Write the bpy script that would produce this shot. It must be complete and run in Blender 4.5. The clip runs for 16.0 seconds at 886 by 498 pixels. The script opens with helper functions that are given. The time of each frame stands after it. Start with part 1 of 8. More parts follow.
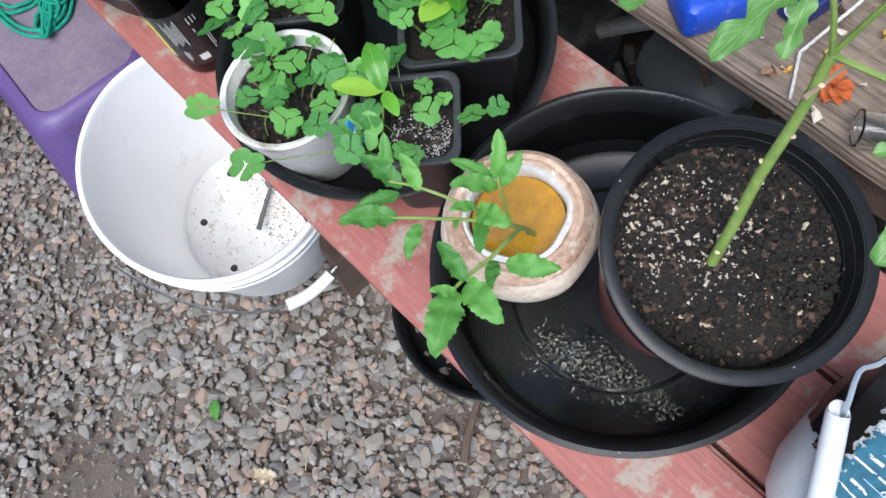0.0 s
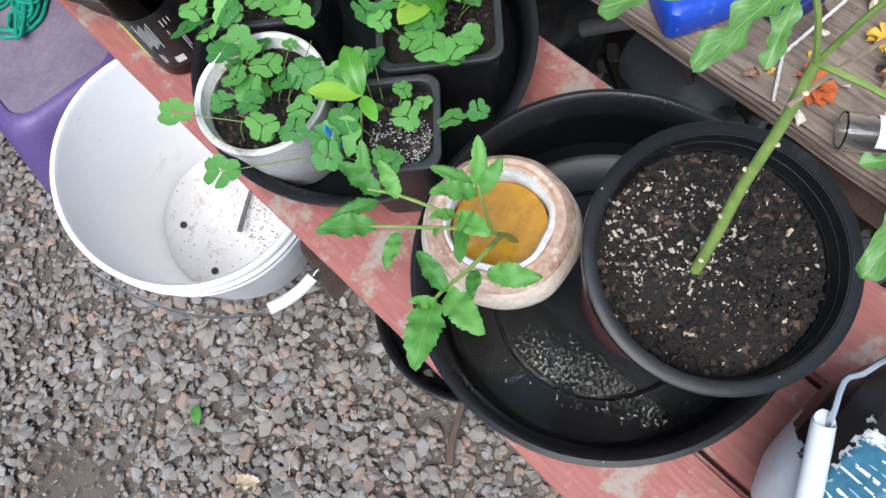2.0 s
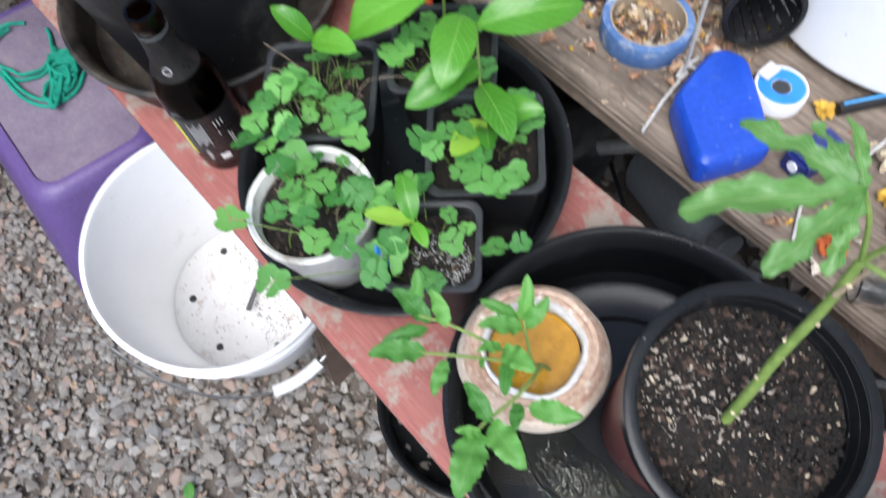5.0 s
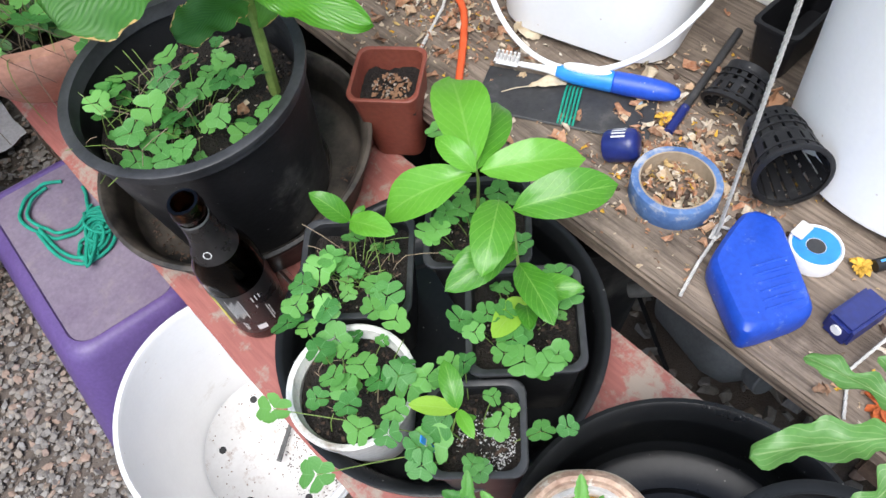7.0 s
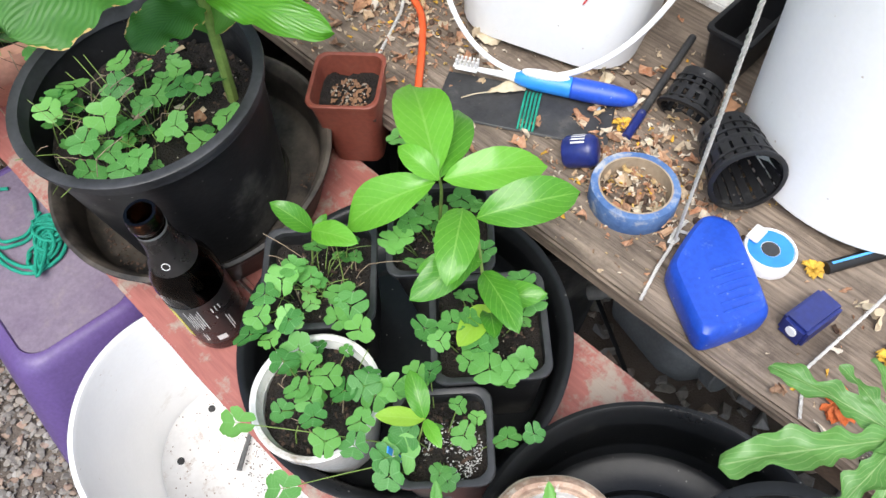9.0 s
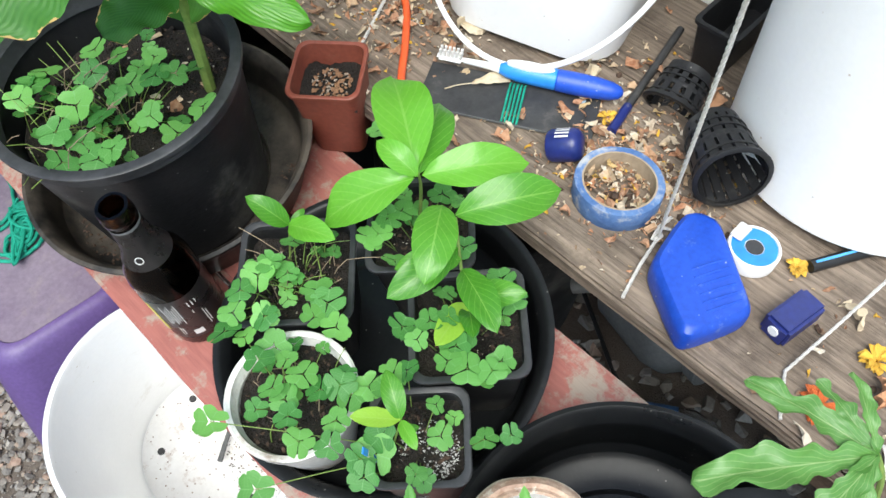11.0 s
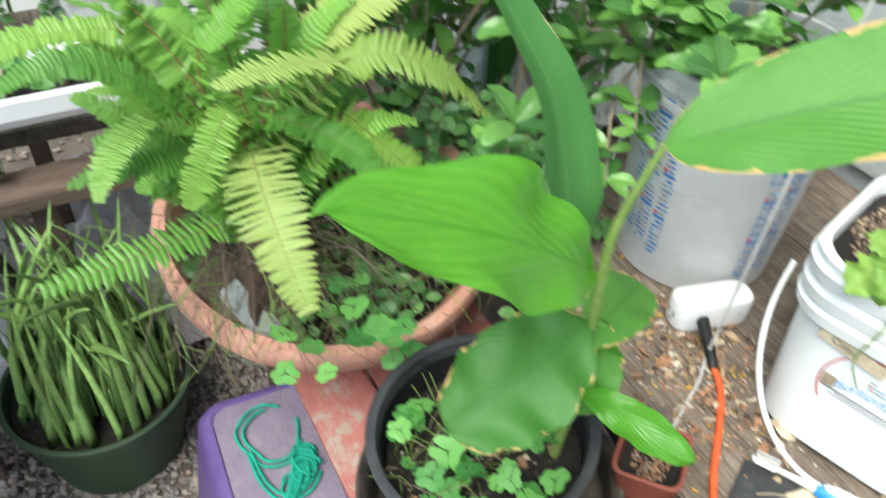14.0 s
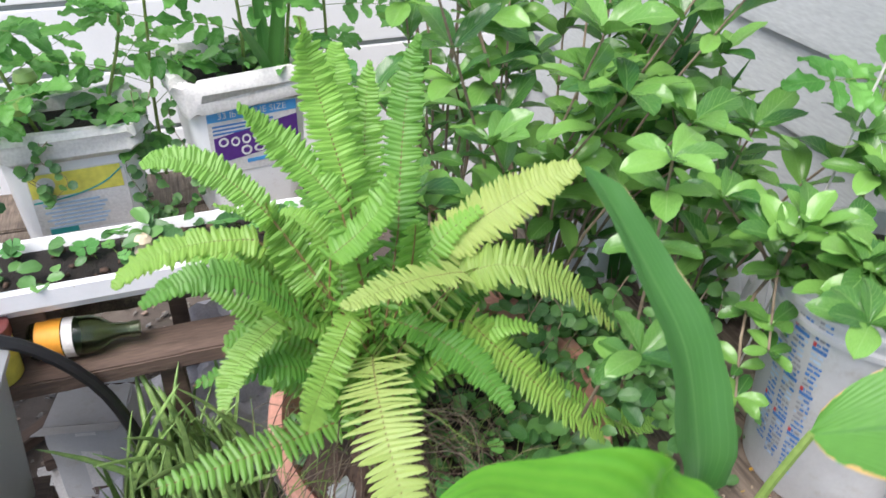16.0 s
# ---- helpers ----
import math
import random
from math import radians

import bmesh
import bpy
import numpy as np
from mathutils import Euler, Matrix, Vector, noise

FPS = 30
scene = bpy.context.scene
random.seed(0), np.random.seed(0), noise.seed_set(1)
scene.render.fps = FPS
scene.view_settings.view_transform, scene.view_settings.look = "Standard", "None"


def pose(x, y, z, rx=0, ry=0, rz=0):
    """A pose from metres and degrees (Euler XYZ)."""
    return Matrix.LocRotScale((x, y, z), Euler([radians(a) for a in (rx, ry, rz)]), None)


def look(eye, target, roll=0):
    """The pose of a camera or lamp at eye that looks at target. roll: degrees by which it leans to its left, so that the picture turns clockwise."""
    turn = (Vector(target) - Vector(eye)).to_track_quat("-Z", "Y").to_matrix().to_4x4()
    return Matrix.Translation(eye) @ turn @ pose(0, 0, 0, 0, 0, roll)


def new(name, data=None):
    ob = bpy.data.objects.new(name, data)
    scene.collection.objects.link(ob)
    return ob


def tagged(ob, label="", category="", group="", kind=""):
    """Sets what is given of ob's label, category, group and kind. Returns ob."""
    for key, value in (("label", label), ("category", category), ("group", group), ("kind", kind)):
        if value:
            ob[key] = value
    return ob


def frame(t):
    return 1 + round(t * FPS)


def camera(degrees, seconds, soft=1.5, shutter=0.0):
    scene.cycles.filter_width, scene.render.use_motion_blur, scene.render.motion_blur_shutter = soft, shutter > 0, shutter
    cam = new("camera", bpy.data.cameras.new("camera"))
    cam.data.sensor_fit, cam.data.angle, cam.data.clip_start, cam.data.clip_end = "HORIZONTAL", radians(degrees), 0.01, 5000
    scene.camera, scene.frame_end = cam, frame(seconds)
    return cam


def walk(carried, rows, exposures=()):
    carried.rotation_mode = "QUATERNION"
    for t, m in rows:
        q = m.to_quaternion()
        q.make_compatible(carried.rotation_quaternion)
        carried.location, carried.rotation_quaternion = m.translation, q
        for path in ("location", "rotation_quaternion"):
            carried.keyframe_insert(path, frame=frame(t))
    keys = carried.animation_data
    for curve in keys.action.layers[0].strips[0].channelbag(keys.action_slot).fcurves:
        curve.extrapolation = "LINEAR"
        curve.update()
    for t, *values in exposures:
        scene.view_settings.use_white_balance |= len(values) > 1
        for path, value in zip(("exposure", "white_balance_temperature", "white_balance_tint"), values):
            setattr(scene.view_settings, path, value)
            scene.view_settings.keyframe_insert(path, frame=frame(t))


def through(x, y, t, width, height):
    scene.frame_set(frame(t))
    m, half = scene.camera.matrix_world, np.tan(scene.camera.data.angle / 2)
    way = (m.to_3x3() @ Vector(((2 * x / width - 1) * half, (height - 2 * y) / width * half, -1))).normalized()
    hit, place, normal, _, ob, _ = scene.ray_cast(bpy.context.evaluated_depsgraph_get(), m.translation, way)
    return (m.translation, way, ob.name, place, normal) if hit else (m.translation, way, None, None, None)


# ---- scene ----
cam = camera(58.5, 16.0, 1.5, 0.5)
PATH = [
    (0, (-0.0912, -0.0478, 1.099), (0.3626, 0.6425, -0.722), -11.5),
    (0.5, (-0.0852, -0.0466, 1.092), (0.3489, 0.6311, -0.739), -11.8),
    (1, (-0.0822, -0.0466, 1.094), (0.355, 0.6273, -0.737), -12.2),
    (1.5, (-0.0833, -0.0436, 1.095), (0.3692, 0.6207, -0.736), -10.8),
    (2, (-0.0804, -0.0415, 1.093), (0.3903, 0.6162, -0.736), -9.9),
    (2.5, (-0.0795, -0.0385, 1.091), (0.4086, 0.6057, -0.738), -8.4),
    (3, (-0.0785, -0.0385, 1.094), (0.4258, 0.5992, -0.733), -7.5),
    (3.5, (-0.0774, -0.0394, 1.094), (0.4338, 0.5984, -0.732), -7.6),
    (4, (-0.0785, -0.0385, 1.096), (0.4417, 0.6026, -0.725), -7.4),
    (4.5, (-0.0827, -0.0276, 1.099), (0.4435, 0.6087, -0.722), -5.6),
    (5, (-0.0967, 0.0081, 1.14), (0.5224, 0.7288, -0.619), -1.0),
    (5.2, (-0.106, 0.0188, 1.159), (0.553, 0.7796, -0.57), -0.8),
    (7.3, (-0.0711, 0.0628, 1.174), (0.6702, 0.9608, -0.452), -4.4),
    (7.5, (-0.0751, 0.0627, 1.175), (0.6826, 0.9461, -0.452), -3.8),
    (8, (-0.0762, 0.0656, 1.179), (0.7022, 0.9236, -0.451), -2.4),
    (8.5, (-0.0753, 0.0697, 1.179), (0.7248, 0.9042, -0.453), -1.0),
    (9, (-0.0734, 0.0717, 1.177), (0.74, 0.8946, -0.454), -0.4),
    (11.5, (-0.0546, 0.0792, 1.174), (0.7531, 0.856, -0.483), 1.6),
    (12, (-0.0824, 0.1465, 1.217), (0.6999, 0.9746, -0.427), 4.9),
    (12.5, (-0.1006, 0.191, 1.272), (0.6423, 1.1831, -0.297), 2.5),
    (13, (-0.1067, 0.1979, 1.305), (0.6275, 1.3278, -0.173), 0.9),
    (13.5, (-0.115, 0.2067, 1.323), (0.603, 1.4182, -0.097), 0.6),
    (14, (-0.1726, 0.2681, 1.347), (0.5704, 1.5534, 0.008), 3.4),
    (14.5, (-0.1996, 0.3034, 1.385), (0.4396, 1.7349, 0.142), 0.9),
    (15, (-0.1988, 0.3115, 1.394), (0.396, 1.8298, 0.237), -0.1),
    (15.5, (-0.1967, 0.3085, 1.392), (0.3808, 1.8774, 0.294), -0.2),
    (16, (-0.1572, 0.3286, 1.41), (0.403, 1.907, 0.318), 0.5),
]
walk(cam, [(t, look(eye, target, roll)) for t, eye, target, roll in PATH], [(0, 1.05, 6150, 10), (5, 1.1, 6200, 11), (9, 1.26, 6560, 10), (12.5, 1.28, 6500, 2), (14, 1.45, 6580, 2), (14.6, 1.54, 6540, 10), (16, 1.38, 6520, 15)])

# ---- light ----
SUN_UP, SUN_TURN = 60.0, 235.0
world = bpy.data.worlds.new("overcast_sky")
scene.world = world
world.use_nodes = True
wn, wl = world.node_tree.nodes, world.node_tree.links
sky = wn.new("ShaderNodeTexSky")
sky.sky_type, sky.sun_disc = "NISHITA", False
sky.sun_elevation, sky.sun_rotation = radians(SUN_UP), radians(SUN_TURN)
sky.air_density, sky.dust_density, sky.ozone_density = 1.0, 1.6, 1.0
wl.new(sky.outputs[0], wn["Background"].inputs[0])
wn["Background"].inputs[1].default_value = 0.11
sun = new("sun", bpy.data.lights.new("sun", "SUN"))
sun.data.energy, sun.data.angle, sun.data.color = 1.9, radians(40), (1.0, 0.985, 0.96)
sun.matrix_world = pose(0, 0, 4, 90 - SUN_UP, 0, 180 - SUN_TURN)

# ---- materials ----


def nodes_of(name):
    m = bpy.data.materials.new(name)
    m.use_nodes = True
    nt = m.node_tree
    return m, nt, nt.nodes["Principled BSDF"]


def add(nt, kind, **values):
    n = nt.nodes.new(kind)
    for k, v in values.items():
        n.inputs[k.replace("_", " ")].default_value = v
    return n


def ramp(nt, source, stops):
    n = nt.nodes.new("ShaderNodeValToRGB")
    while len(n.color_ramp.elements) < len(stops):
        n.color_ramp.elements.new(0.5)
    for e, (at, c) in zip(n.color_ramp.elements, stops):
        e.position, e.color = at, (*c, 1) if len(c) == 3 else (c[0], c[0], c[0], 1)
    nt.links.new(source, n.inputs[0])
    return n.outputs[0]


def mix(nt, fac, a, b):
    n = nt.nodes.new("ShaderNodeMix")
    n.data_type = "RGBA"
    for sock, v in ((n.inputs[0], fac), (n.inputs[6], a), (n.inputs[7], b)):
        if isinstance(v, (int, float)):
            sock.default_value = v
        elif isinstance(v, tuple):
            sock.default_value = (*v, 1)
        else:
            nt.links.new(v, sock)
    return n.outputs[2]


def surface(name, low, high, scale=12.0, rough=(0.4, 0.6), bump=0.15, fine=180.0, stretch=(1, 1, 1), dirt=None, dirt_at=(0.6, 0.72),
            dirt_scale=30.0, metal=0.0, specks=None, per_object=0.0, coat=0.0, bump_scale=0.002, see_through=0.0, grain=0.25, shine=0.5):
    """A worn surface: two tones at one scale, stains at another, fine grain in relief."""
    m, nt, p = nodes_of(name)
    L = nt.links.new
    tc = nt.nodes.new("ShaderNodeTexCoord")
    mp = nt.nodes.new("ShaderNodeMapping")
    mp.inputs["Scale"].default_value = stretch
    L(tc.outputs["Object"], mp.inputs[0])
    a = add(nt, "ShaderNodeTexNoise", Scale=scale, Detail=6.0, Roughness=0.6)
    b = add(nt, "ShaderNodeTexNoise", Scale=fine, Detail=4.0)
    L(mp.outputs[0], a.inputs["Vector"]), L(mp.outputs[0], b.inputs["Vector"])
    col = ramp(nt, a.outputs[0], [(0.32, low), (0.68, high)])
    col = mix(nt, grain, col, ramp(nt, b.outputs[0], [(0.3, tuple(c * 0.6 for c in low)), (0.7, tuple(min(1, c * 1.25) for c in high))]))
    if dirt:
        d = add(nt, "ShaderNodeTexNoise", Scale=dirt_scale, Detail=8.0, Roughness=0.7)
        L(tc.outputs["Object"], d.inputs["Vector"])
        col = mix(nt, ramp(nt, d.outputs[0], [(dirt_at[0], (0.0,)), (dirt_at[1], (1.0,))]), col, dirt)
    if specks:
        v = add(nt, "ShaderNodeTexVoronoi", Scale=specks[1])
        L(tc.outputs["Object"], v.inputs["Vector"])
        col = mix(nt, ramp(nt, v.outputs["Distance"], [(specks[2], (1.0,)), (specks[2] + 0.04, (0.0,))]), col, specks[0])
    if per_object:
        o = nt.nodes.new("ShaderNodeObjectInfo")
        h = nt.nodes.new("ShaderNodeHueSaturation")
        r = nt.nodes.new("ShaderNodeMapRange")
        r.inputs[3].default_value, r.inputs[4].default_value = 1 - per_object, 1 + per_object
        L(o.outputs["Random"], r.inputs[0]), L(r.outputs[0], h.inputs["Value"]), L(col, h.inputs["Color"])
        col = h.outputs[0]
    L(col, p.inputs["Base Color"])
    L(ramp(nt, a.outputs[0], [(0.3, (rough[0],)), (0.7, (rough[1],))]), p.inputs["Roughness"])
    p.inputs["Metallic"].default_value = metal
    p.inputs["Coat Weight"].default_value = coat
    p.inputs["Specular IOR Level"].default_value = shine
    p.inputs["Transmission Weight"].default_value = see_through
    if bump:
        bm_ = add(nt, "ShaderNodeBump", Strength=bump, Distance=bump_scale)
        L(b.outputs[0], bm_.inputs["Height"]), L(bm_.outputs[0], p.inputs["Normal"])
    return m


def leaf_material(name, dark, light, vein, veins=9.0, slant=0.6, gloss=0.35, edge=None, through=0.35, ribs=0.0, margin=0.655):
    """Green leaf: midrib and side veins by the leaf's own length and width, some light coming through."""
    m, nt, p = nodes_of(name)
    L = nt.links.new
    uv = nt.nodes.new("ShaderNodeUVMap")
    sep = nt.nodes.new("ShaderNodeSeparateXYZ")
    L(uv.outputs[0], sep.inputs[0])

    def math_(op, x, y=None):
        n = nt.nodes.new("ShaderNodeMath")
        n.operation = op
        for s, v in zip(n.inputs, (x, y)):
            if v is None:
                continue
            if isinstance(v, (int, float)):
                s.default_value = v
            else:
                L(v, s)
        return n.outputs[0]
    side = math_("ABSOLUTE", math_("SUBTRACT", sep.outputs[1], 0.5))
    wave = math_("FRACT", math_("MULTIPLY", math_("SUBTRACT", sep.outputs[0], math_("MULTIPLY", side, slant)), veins))
    lines = math_("LESS_THAN", math_("ABSOLUTE", math_("SUBTRACT", wave, 0.5)), 0.07)
    rib = math_("LESS_THAN", side, 0.022)
    tc = nt.nodes.new("ShaderNodeTexCoord")
    n1 = add(nt, "ShaderNodeTexNoise", Scale=30.0, Detail=3.0)
    L(tc.outputs["Object"], n1.inputs["Vector"])
    oi = nt.nodes.new("ShaderNodeObjectInfo")
    tone = math_("ADD", math_("MULTIPLY", n1.outputs[0], 0.3), math_("MULTIPLY", math_("ADD", oi.outputs["Random"], -0.02), 0.6))
    col = ramp(nt, tone, [(0.15, dark), (0.75, light)])
    if ribs:
        soft = math_("SINE", math_("MULTIPLY", math_("SUBTRACT", sep.outputs[0], math_("MULTIPLY", side, slant)), veins * 6.283))
        col = mix(nt, math_("MULTIPLY", math_("ADD", soft, 1.0), 0.2 * ribs * ribs), col, vein)
    else:
        col = mix(nt, math_("MULTIPLY", lines, 0.2), col, vein)
    col = mix(nt, math_("MULTIPLY", rib, 0.45 if ribs else 0.35), col, dark if ribs else vein)
    if edge:
        e = add(nt, "ShaderNodeTexNoise", Scale=11.0, Detail=3.0)
        L(tc.outputs["Object"], e.inputs["Vector"])
        rim = math_("GREATER_THAN", math_("ADD", side, math_("MULTIPLY", e.outputs[0], 0.3)), margin)
        col = mix(nt, rim, col, edge)
    L(col, p.inputs["Base Color"])
    p.inputs["Roughness"].default_value = gloss
    bump = add(nt, "ShaderNodeBump", Strength=0.2, Distance=0.0012)
    if ribs:
        bump.inputs["Distance"].default_value = 0.003
        w = math_("SINE", math_("MULTIPLY", math_("SUBTRACT", sep.outputs[0], math_("MULTIPLY", side, slant)), veins * 6.283))
        L(math_("MULTIPLY", w, ribs), bump.inputs["Height"])
    else:
        L(math_("SUBTRACT", n1.outputs[0], math_("MULTIPLY", math_("ADD", lines, rib), 0.5)), bump.inputs["Height"])
    L(bump.outputs[0], p.inputs["Normal"])
    tr = nt.nodes.new("ShaderNodeBsdfTranslucent")
    hs = nt.nodes.new("ShaderNodeHueSaturation")
    hs.inputs["Value"].default_value = 1.5
    L(col, hs.inputs["Color"]), L(hs.outputs[0], tr.inputs["Color"])
    ms = nt.nodes.new("ShaderNodeMixShader")
    ms.inputs[0].default_value = through
    L(p.outputs[0], ms.inputs[1]), L(tr.outputs[0], ms.inputs[2])
    L(ms.outputs[0], nt.nodes["Material Output"].inputs[0])
    return m


def clear(name, tint=(0.95, 0.97, 0.97), rough=0.05):
    m, nt, p = nodes_of(name)
    p.inputs["Base Color"].default_value = (*tint, 1)
    p.inputs["Roughness"].default_value = rough
    p.inputs["Transmission Weight"].default_value = 1.0
    p.inputs["IOR"].default_value = 1.33
    return m


def plain(name, c, rough=0.5, metal=0.0):
    m, nt, p = nodes_of(name)
    n = add(nt, "ShaderNodeTexNoise", Scale=60.0, Detail=5.0)
    tc = nt.nodes.new("ShaderNodeTexCoord")
    nt.links.new(tc.outputs["Object"], n.inputs["Vector"])
    nt.links.new(ramp(nt, n.outputs[0], [(0.3, tuple(x * 0.85 for x in c)), (0.7, tuple(min(1, x * 1.1) for x in c))]), p.inputs["Base Color"])
    p.inputs["Roughness"].default_value, p.inputs["Metallic"].default_value = rough, metal
    return m


BLACK = surface("black_plastic", (0.006, 0.007, 0.008), (0.013, 0.014, 0.015), 9, (0.24, 0.4), 0.08, dirt=(0.07, 0.068, 0.06), dirt_at=(0.62, 0.85), dirt_scale=14,
                specks=((0.22, 0.215, 0.2), 75, 0.03), shine=0.3)
DUSTYBLACK = surface("dusty_black_plastic", (0.008, 0.008, 0.008), (0.018, 0.017, 0.016), 9, (0.4, 0.6), 0.1, dirt=(0.1, 0.083, 0.066), dirt_at=(0.42, 0.66), dirt_scale=11, shine=0.35)
BLACKPOT = surface("black_nursery_plastic", (0.009, 0.009, 0.01), (0.018, 0.018, 0.019), 7, (0.38, 0.55), 0.12, dirt=(0.15, 0.145, 0.13), dirt_at=(0.52, 0.82), dirt_scale=8, specks=((0.22, 0.21, 0.19), 70, 0.03), shine=0.35)
RIMGREY = surface("scuffed_black_rim", (0.014, 0.0145, 0.016), (0.045, 0.046, 0.05), 25, (0.4, 0.55), 0.15)
REDPAINT = surface("weathered_red_paint", (0.26, 0.085, 0.07), (0.37, 0.135, 0.11), 10, (0.5, 0.75), 0.4, 260, (1, 0.12, 1), dirt=(0.32, 0.26, 0.21), dirt_at=(0.53, 0.62),
                   dirt_scale=24, per_object=0.08)
GREYWOOD = surface("weathered_grey_wood", (0.085, 0.062, 0.045), (0.27, 0.212, 0.162), 30, (0.75, 0.92), 0.9, 240, (1, 0.07, 1), dirt=(0.075, 0.055, 0.04), dirt_at=(0.48, 0.7),
                   dirt_scale=17, per_object=0.1, grain=0.45, bump_scale=0.004)
BROWNWOOD = surface("rotten_brown_wood", (0.055, 0.036, 0.026), (0.17, 0.115, 0.085), 20, (0.7, 0.9), 0.6, 240, (0.15, 1, 1), dirt=(0.3, 0.27, 0.23), dirt_at=(0.66, 0.72), dirt_scale=30)
WHITEP = surface("white_pail_plastic", (0.81, 0.81, 0.80), (0.87, 0.87, 0.86), 5, (0.3, 0.42), 0.03, dirt=(0.6, 0.56, 0.49), dirt_at=(0.62, 0.85), dirt_scale=14, grain=0.04, specks=((0.5, 0.42, 0.34), 40, 0.02))
WHITEDIRT = surface("dirty_white_plastic", (0.62, 0.6, 0.56), (0.76, 0.75, 0.72), 10, (0.4, 0.6), 0.1, dirt=(0.3, 0.22, 0.16), dirt_at=(0.52, 0.7), dirt_scale=34)
PURPLE = surface("purple_plastic", (0.085, 0.05, 0.17), (0.12, 0.075, 0.22), 8, (0.35, 0.5), 0.05, dirt=(0.2, 0.17, 0.2), dirt_at=(0.6, 0.9), dirt_scale=12)
PURPLETOP = surface("dusty_purple_plastic", (0.16, 0.12, 0.18), (0.23, 0.19, 0.24), 14, (0.55, 0.7), 0.25, dirt=(0.3, 0.26, 0.24), dirt_at=(0.55, 0.85), dirt_scale=18)
TERRA = surface("terracotta", (0.46, 0.21, 0.145), (0.58, 0.30, 0.22), 9, (0.65, 0.85), 0.25, dirt=(0.6, 0.45, 0.37), dirt_at=(0.58, 0.8), dirt_scale=16)
REDPOT = surface("brick_red_plastic", (0.2, 0.05, 0.032), (0.29, 0.08, 0.05), 14, (0.42, 0.55), 0.1, dirt=(0.25, 0.14, 0.1), dirt_at=(0.6, 0.8), dirt_scale=30)
MAROON = surface("faded_maroon_plastic", (0.13, 0.035, 0.032), (0.18, 0.052, 0.046), 14, (0.4, 0.55), 0.08, dirt=(0.2, 0.1, 0.08), dirt_at=(0.6, 0.8))
SOIL = surface("dark_potting_soil", (0.007, 0.0055, 0.0045), (0.026, 0.019, 0.014), 90, (0.75, 0.95), 1.0, 400, dirt=(0.05, 0.033, 0.022), dirt_at=(0.6, 0.66), dirt_scale=120, bump_scale=0.006)
PERLITEW = surface("white_perlite", (0.36, 0.35, 0.34), (0.66, 0.65, 0.64), 160, (0.8, 0.9), 0.3)
PERLITE = surface("perlite", (0.24, 0.18, 0.125), (0.52, 0.47, 0.4), 220, (0.8, 0.9), 0.3)
BARK = surface("bark_bits", (0.03, 0.018, 0.012), (0.1, 0.06, 0.04), 80, (0.8, 0.9), 0.4)
DUST = surface("dusty_earth", (0.08, 0.064, 0.052), (0.165, 0.136, 0.112), 7, (0.85, 0.95), 0.6, 350, dirt=(0.09, 0.075, 0.06), dirt_at=(0.5, 0.66), dirt_scale=10, bump_scale=0.004)
GLASSBROWN = clear("brown_bottle_glass", (0.10, 0.035, 0.012), 0.03)
CLEAR = clear("clear_plastic", (0.9, 0.92, 0.92), 0.12)
GREENGLASS = clear("green_glass", (0.5, 0.62, 0.42), 0.08)
BLUEPL = surface("blue_plastic", (0.012, 0.06, 0.42), (0.02, 0.09, 0.55), 14, (0.35, 0.5), 0.1, dirt=(0.2, 0.26, 0.42), dirt_at=(0.6, 0.78), dirt_scale=45, specks=((0.4, 0.43, 0.47), 90, 0.045))
NAVY = surface("navy_plastic", (0.01, 0.018, 0.11), (0.018, 0.03, 0.18), 20, (0.3, 0.45), 0.1, dirt=(0.3, 0.28, 0.25), dirt_at=(0.66, 0.75), dirt_scale=60)
AZURE = plain("azure_plastic", (0.03, 0.25, 0.75), 0.4)
TAPEBLUE = surface("blue_masking_tape", (0.045, 0.11, 0.29), (0.12, 0.22, 0.42), 30, (0.7, 0.85), 0.4, dirt=(0.42, 0.43, 0.44), dirt_at=(0.52, 0.66), dirt_scale=40)
CARDBOARD = surface("cardboard", (0.32, 0.24, 0.16), (0.42, 0.33, 0.23), 30, (0.8, 0.9), 0.2)
PAPERW = surface("white_paper", (0.6, 0.58, 0.55), (0.74, 0.72, 0.69), 14, (0.8, 0.9), 0.2, dirt=(0.4, 0.36, 0.3), dirt_at=(0.6, 0.8))
SLATE = surface("black_slate_card", (0.02, 0.02, 0.022), (0.05, 0.05, 0.05), 30, (0.5, 0.7), 0.3, dirt=(0.12, 0.11, 0.1), dirt_at=(0.58, 0.8))
ROPEG = surface("green_cord", (0.0, 0.2, 0.13), (0.01, 0.36, 0.24), 90, (0.6, 0.8), 0.6, 700)
ROPEW = surface("white_rope", (0.5, 0.48, 0.44), (0.72, 0.7, 0.66), 90, (0.8, 0.9), 0.8, 900)
ORANGE = plain("orange_cable", (0.75, 0.11, 0.03), 0.45)
TUBE = plain("black_rubber", (0.012, 0.012, 0.013), 0.5)
STEEL = plain("zinc_wire", (0.55, 0.56, 0.57), 0.35, 1.0)
STEMG = surface("green_stem", (0.12, 0.2, 0.04), (0.23, 0.32, 0.08), 40, (0.45, 0.6), 0.2)
TWIG = surface("dry_twig", (0.16, 0.11, 0.07), (0.33, 0.26, 0.18), 60, (0.8, 0.9), 0.3)
DRYLEAF = surface("dry_leaf", (0.26, 0.12, 0.06), (0.48, 0.27, 0.15), 60, (0.75, 0.9), 0.4, per_object=0.35)
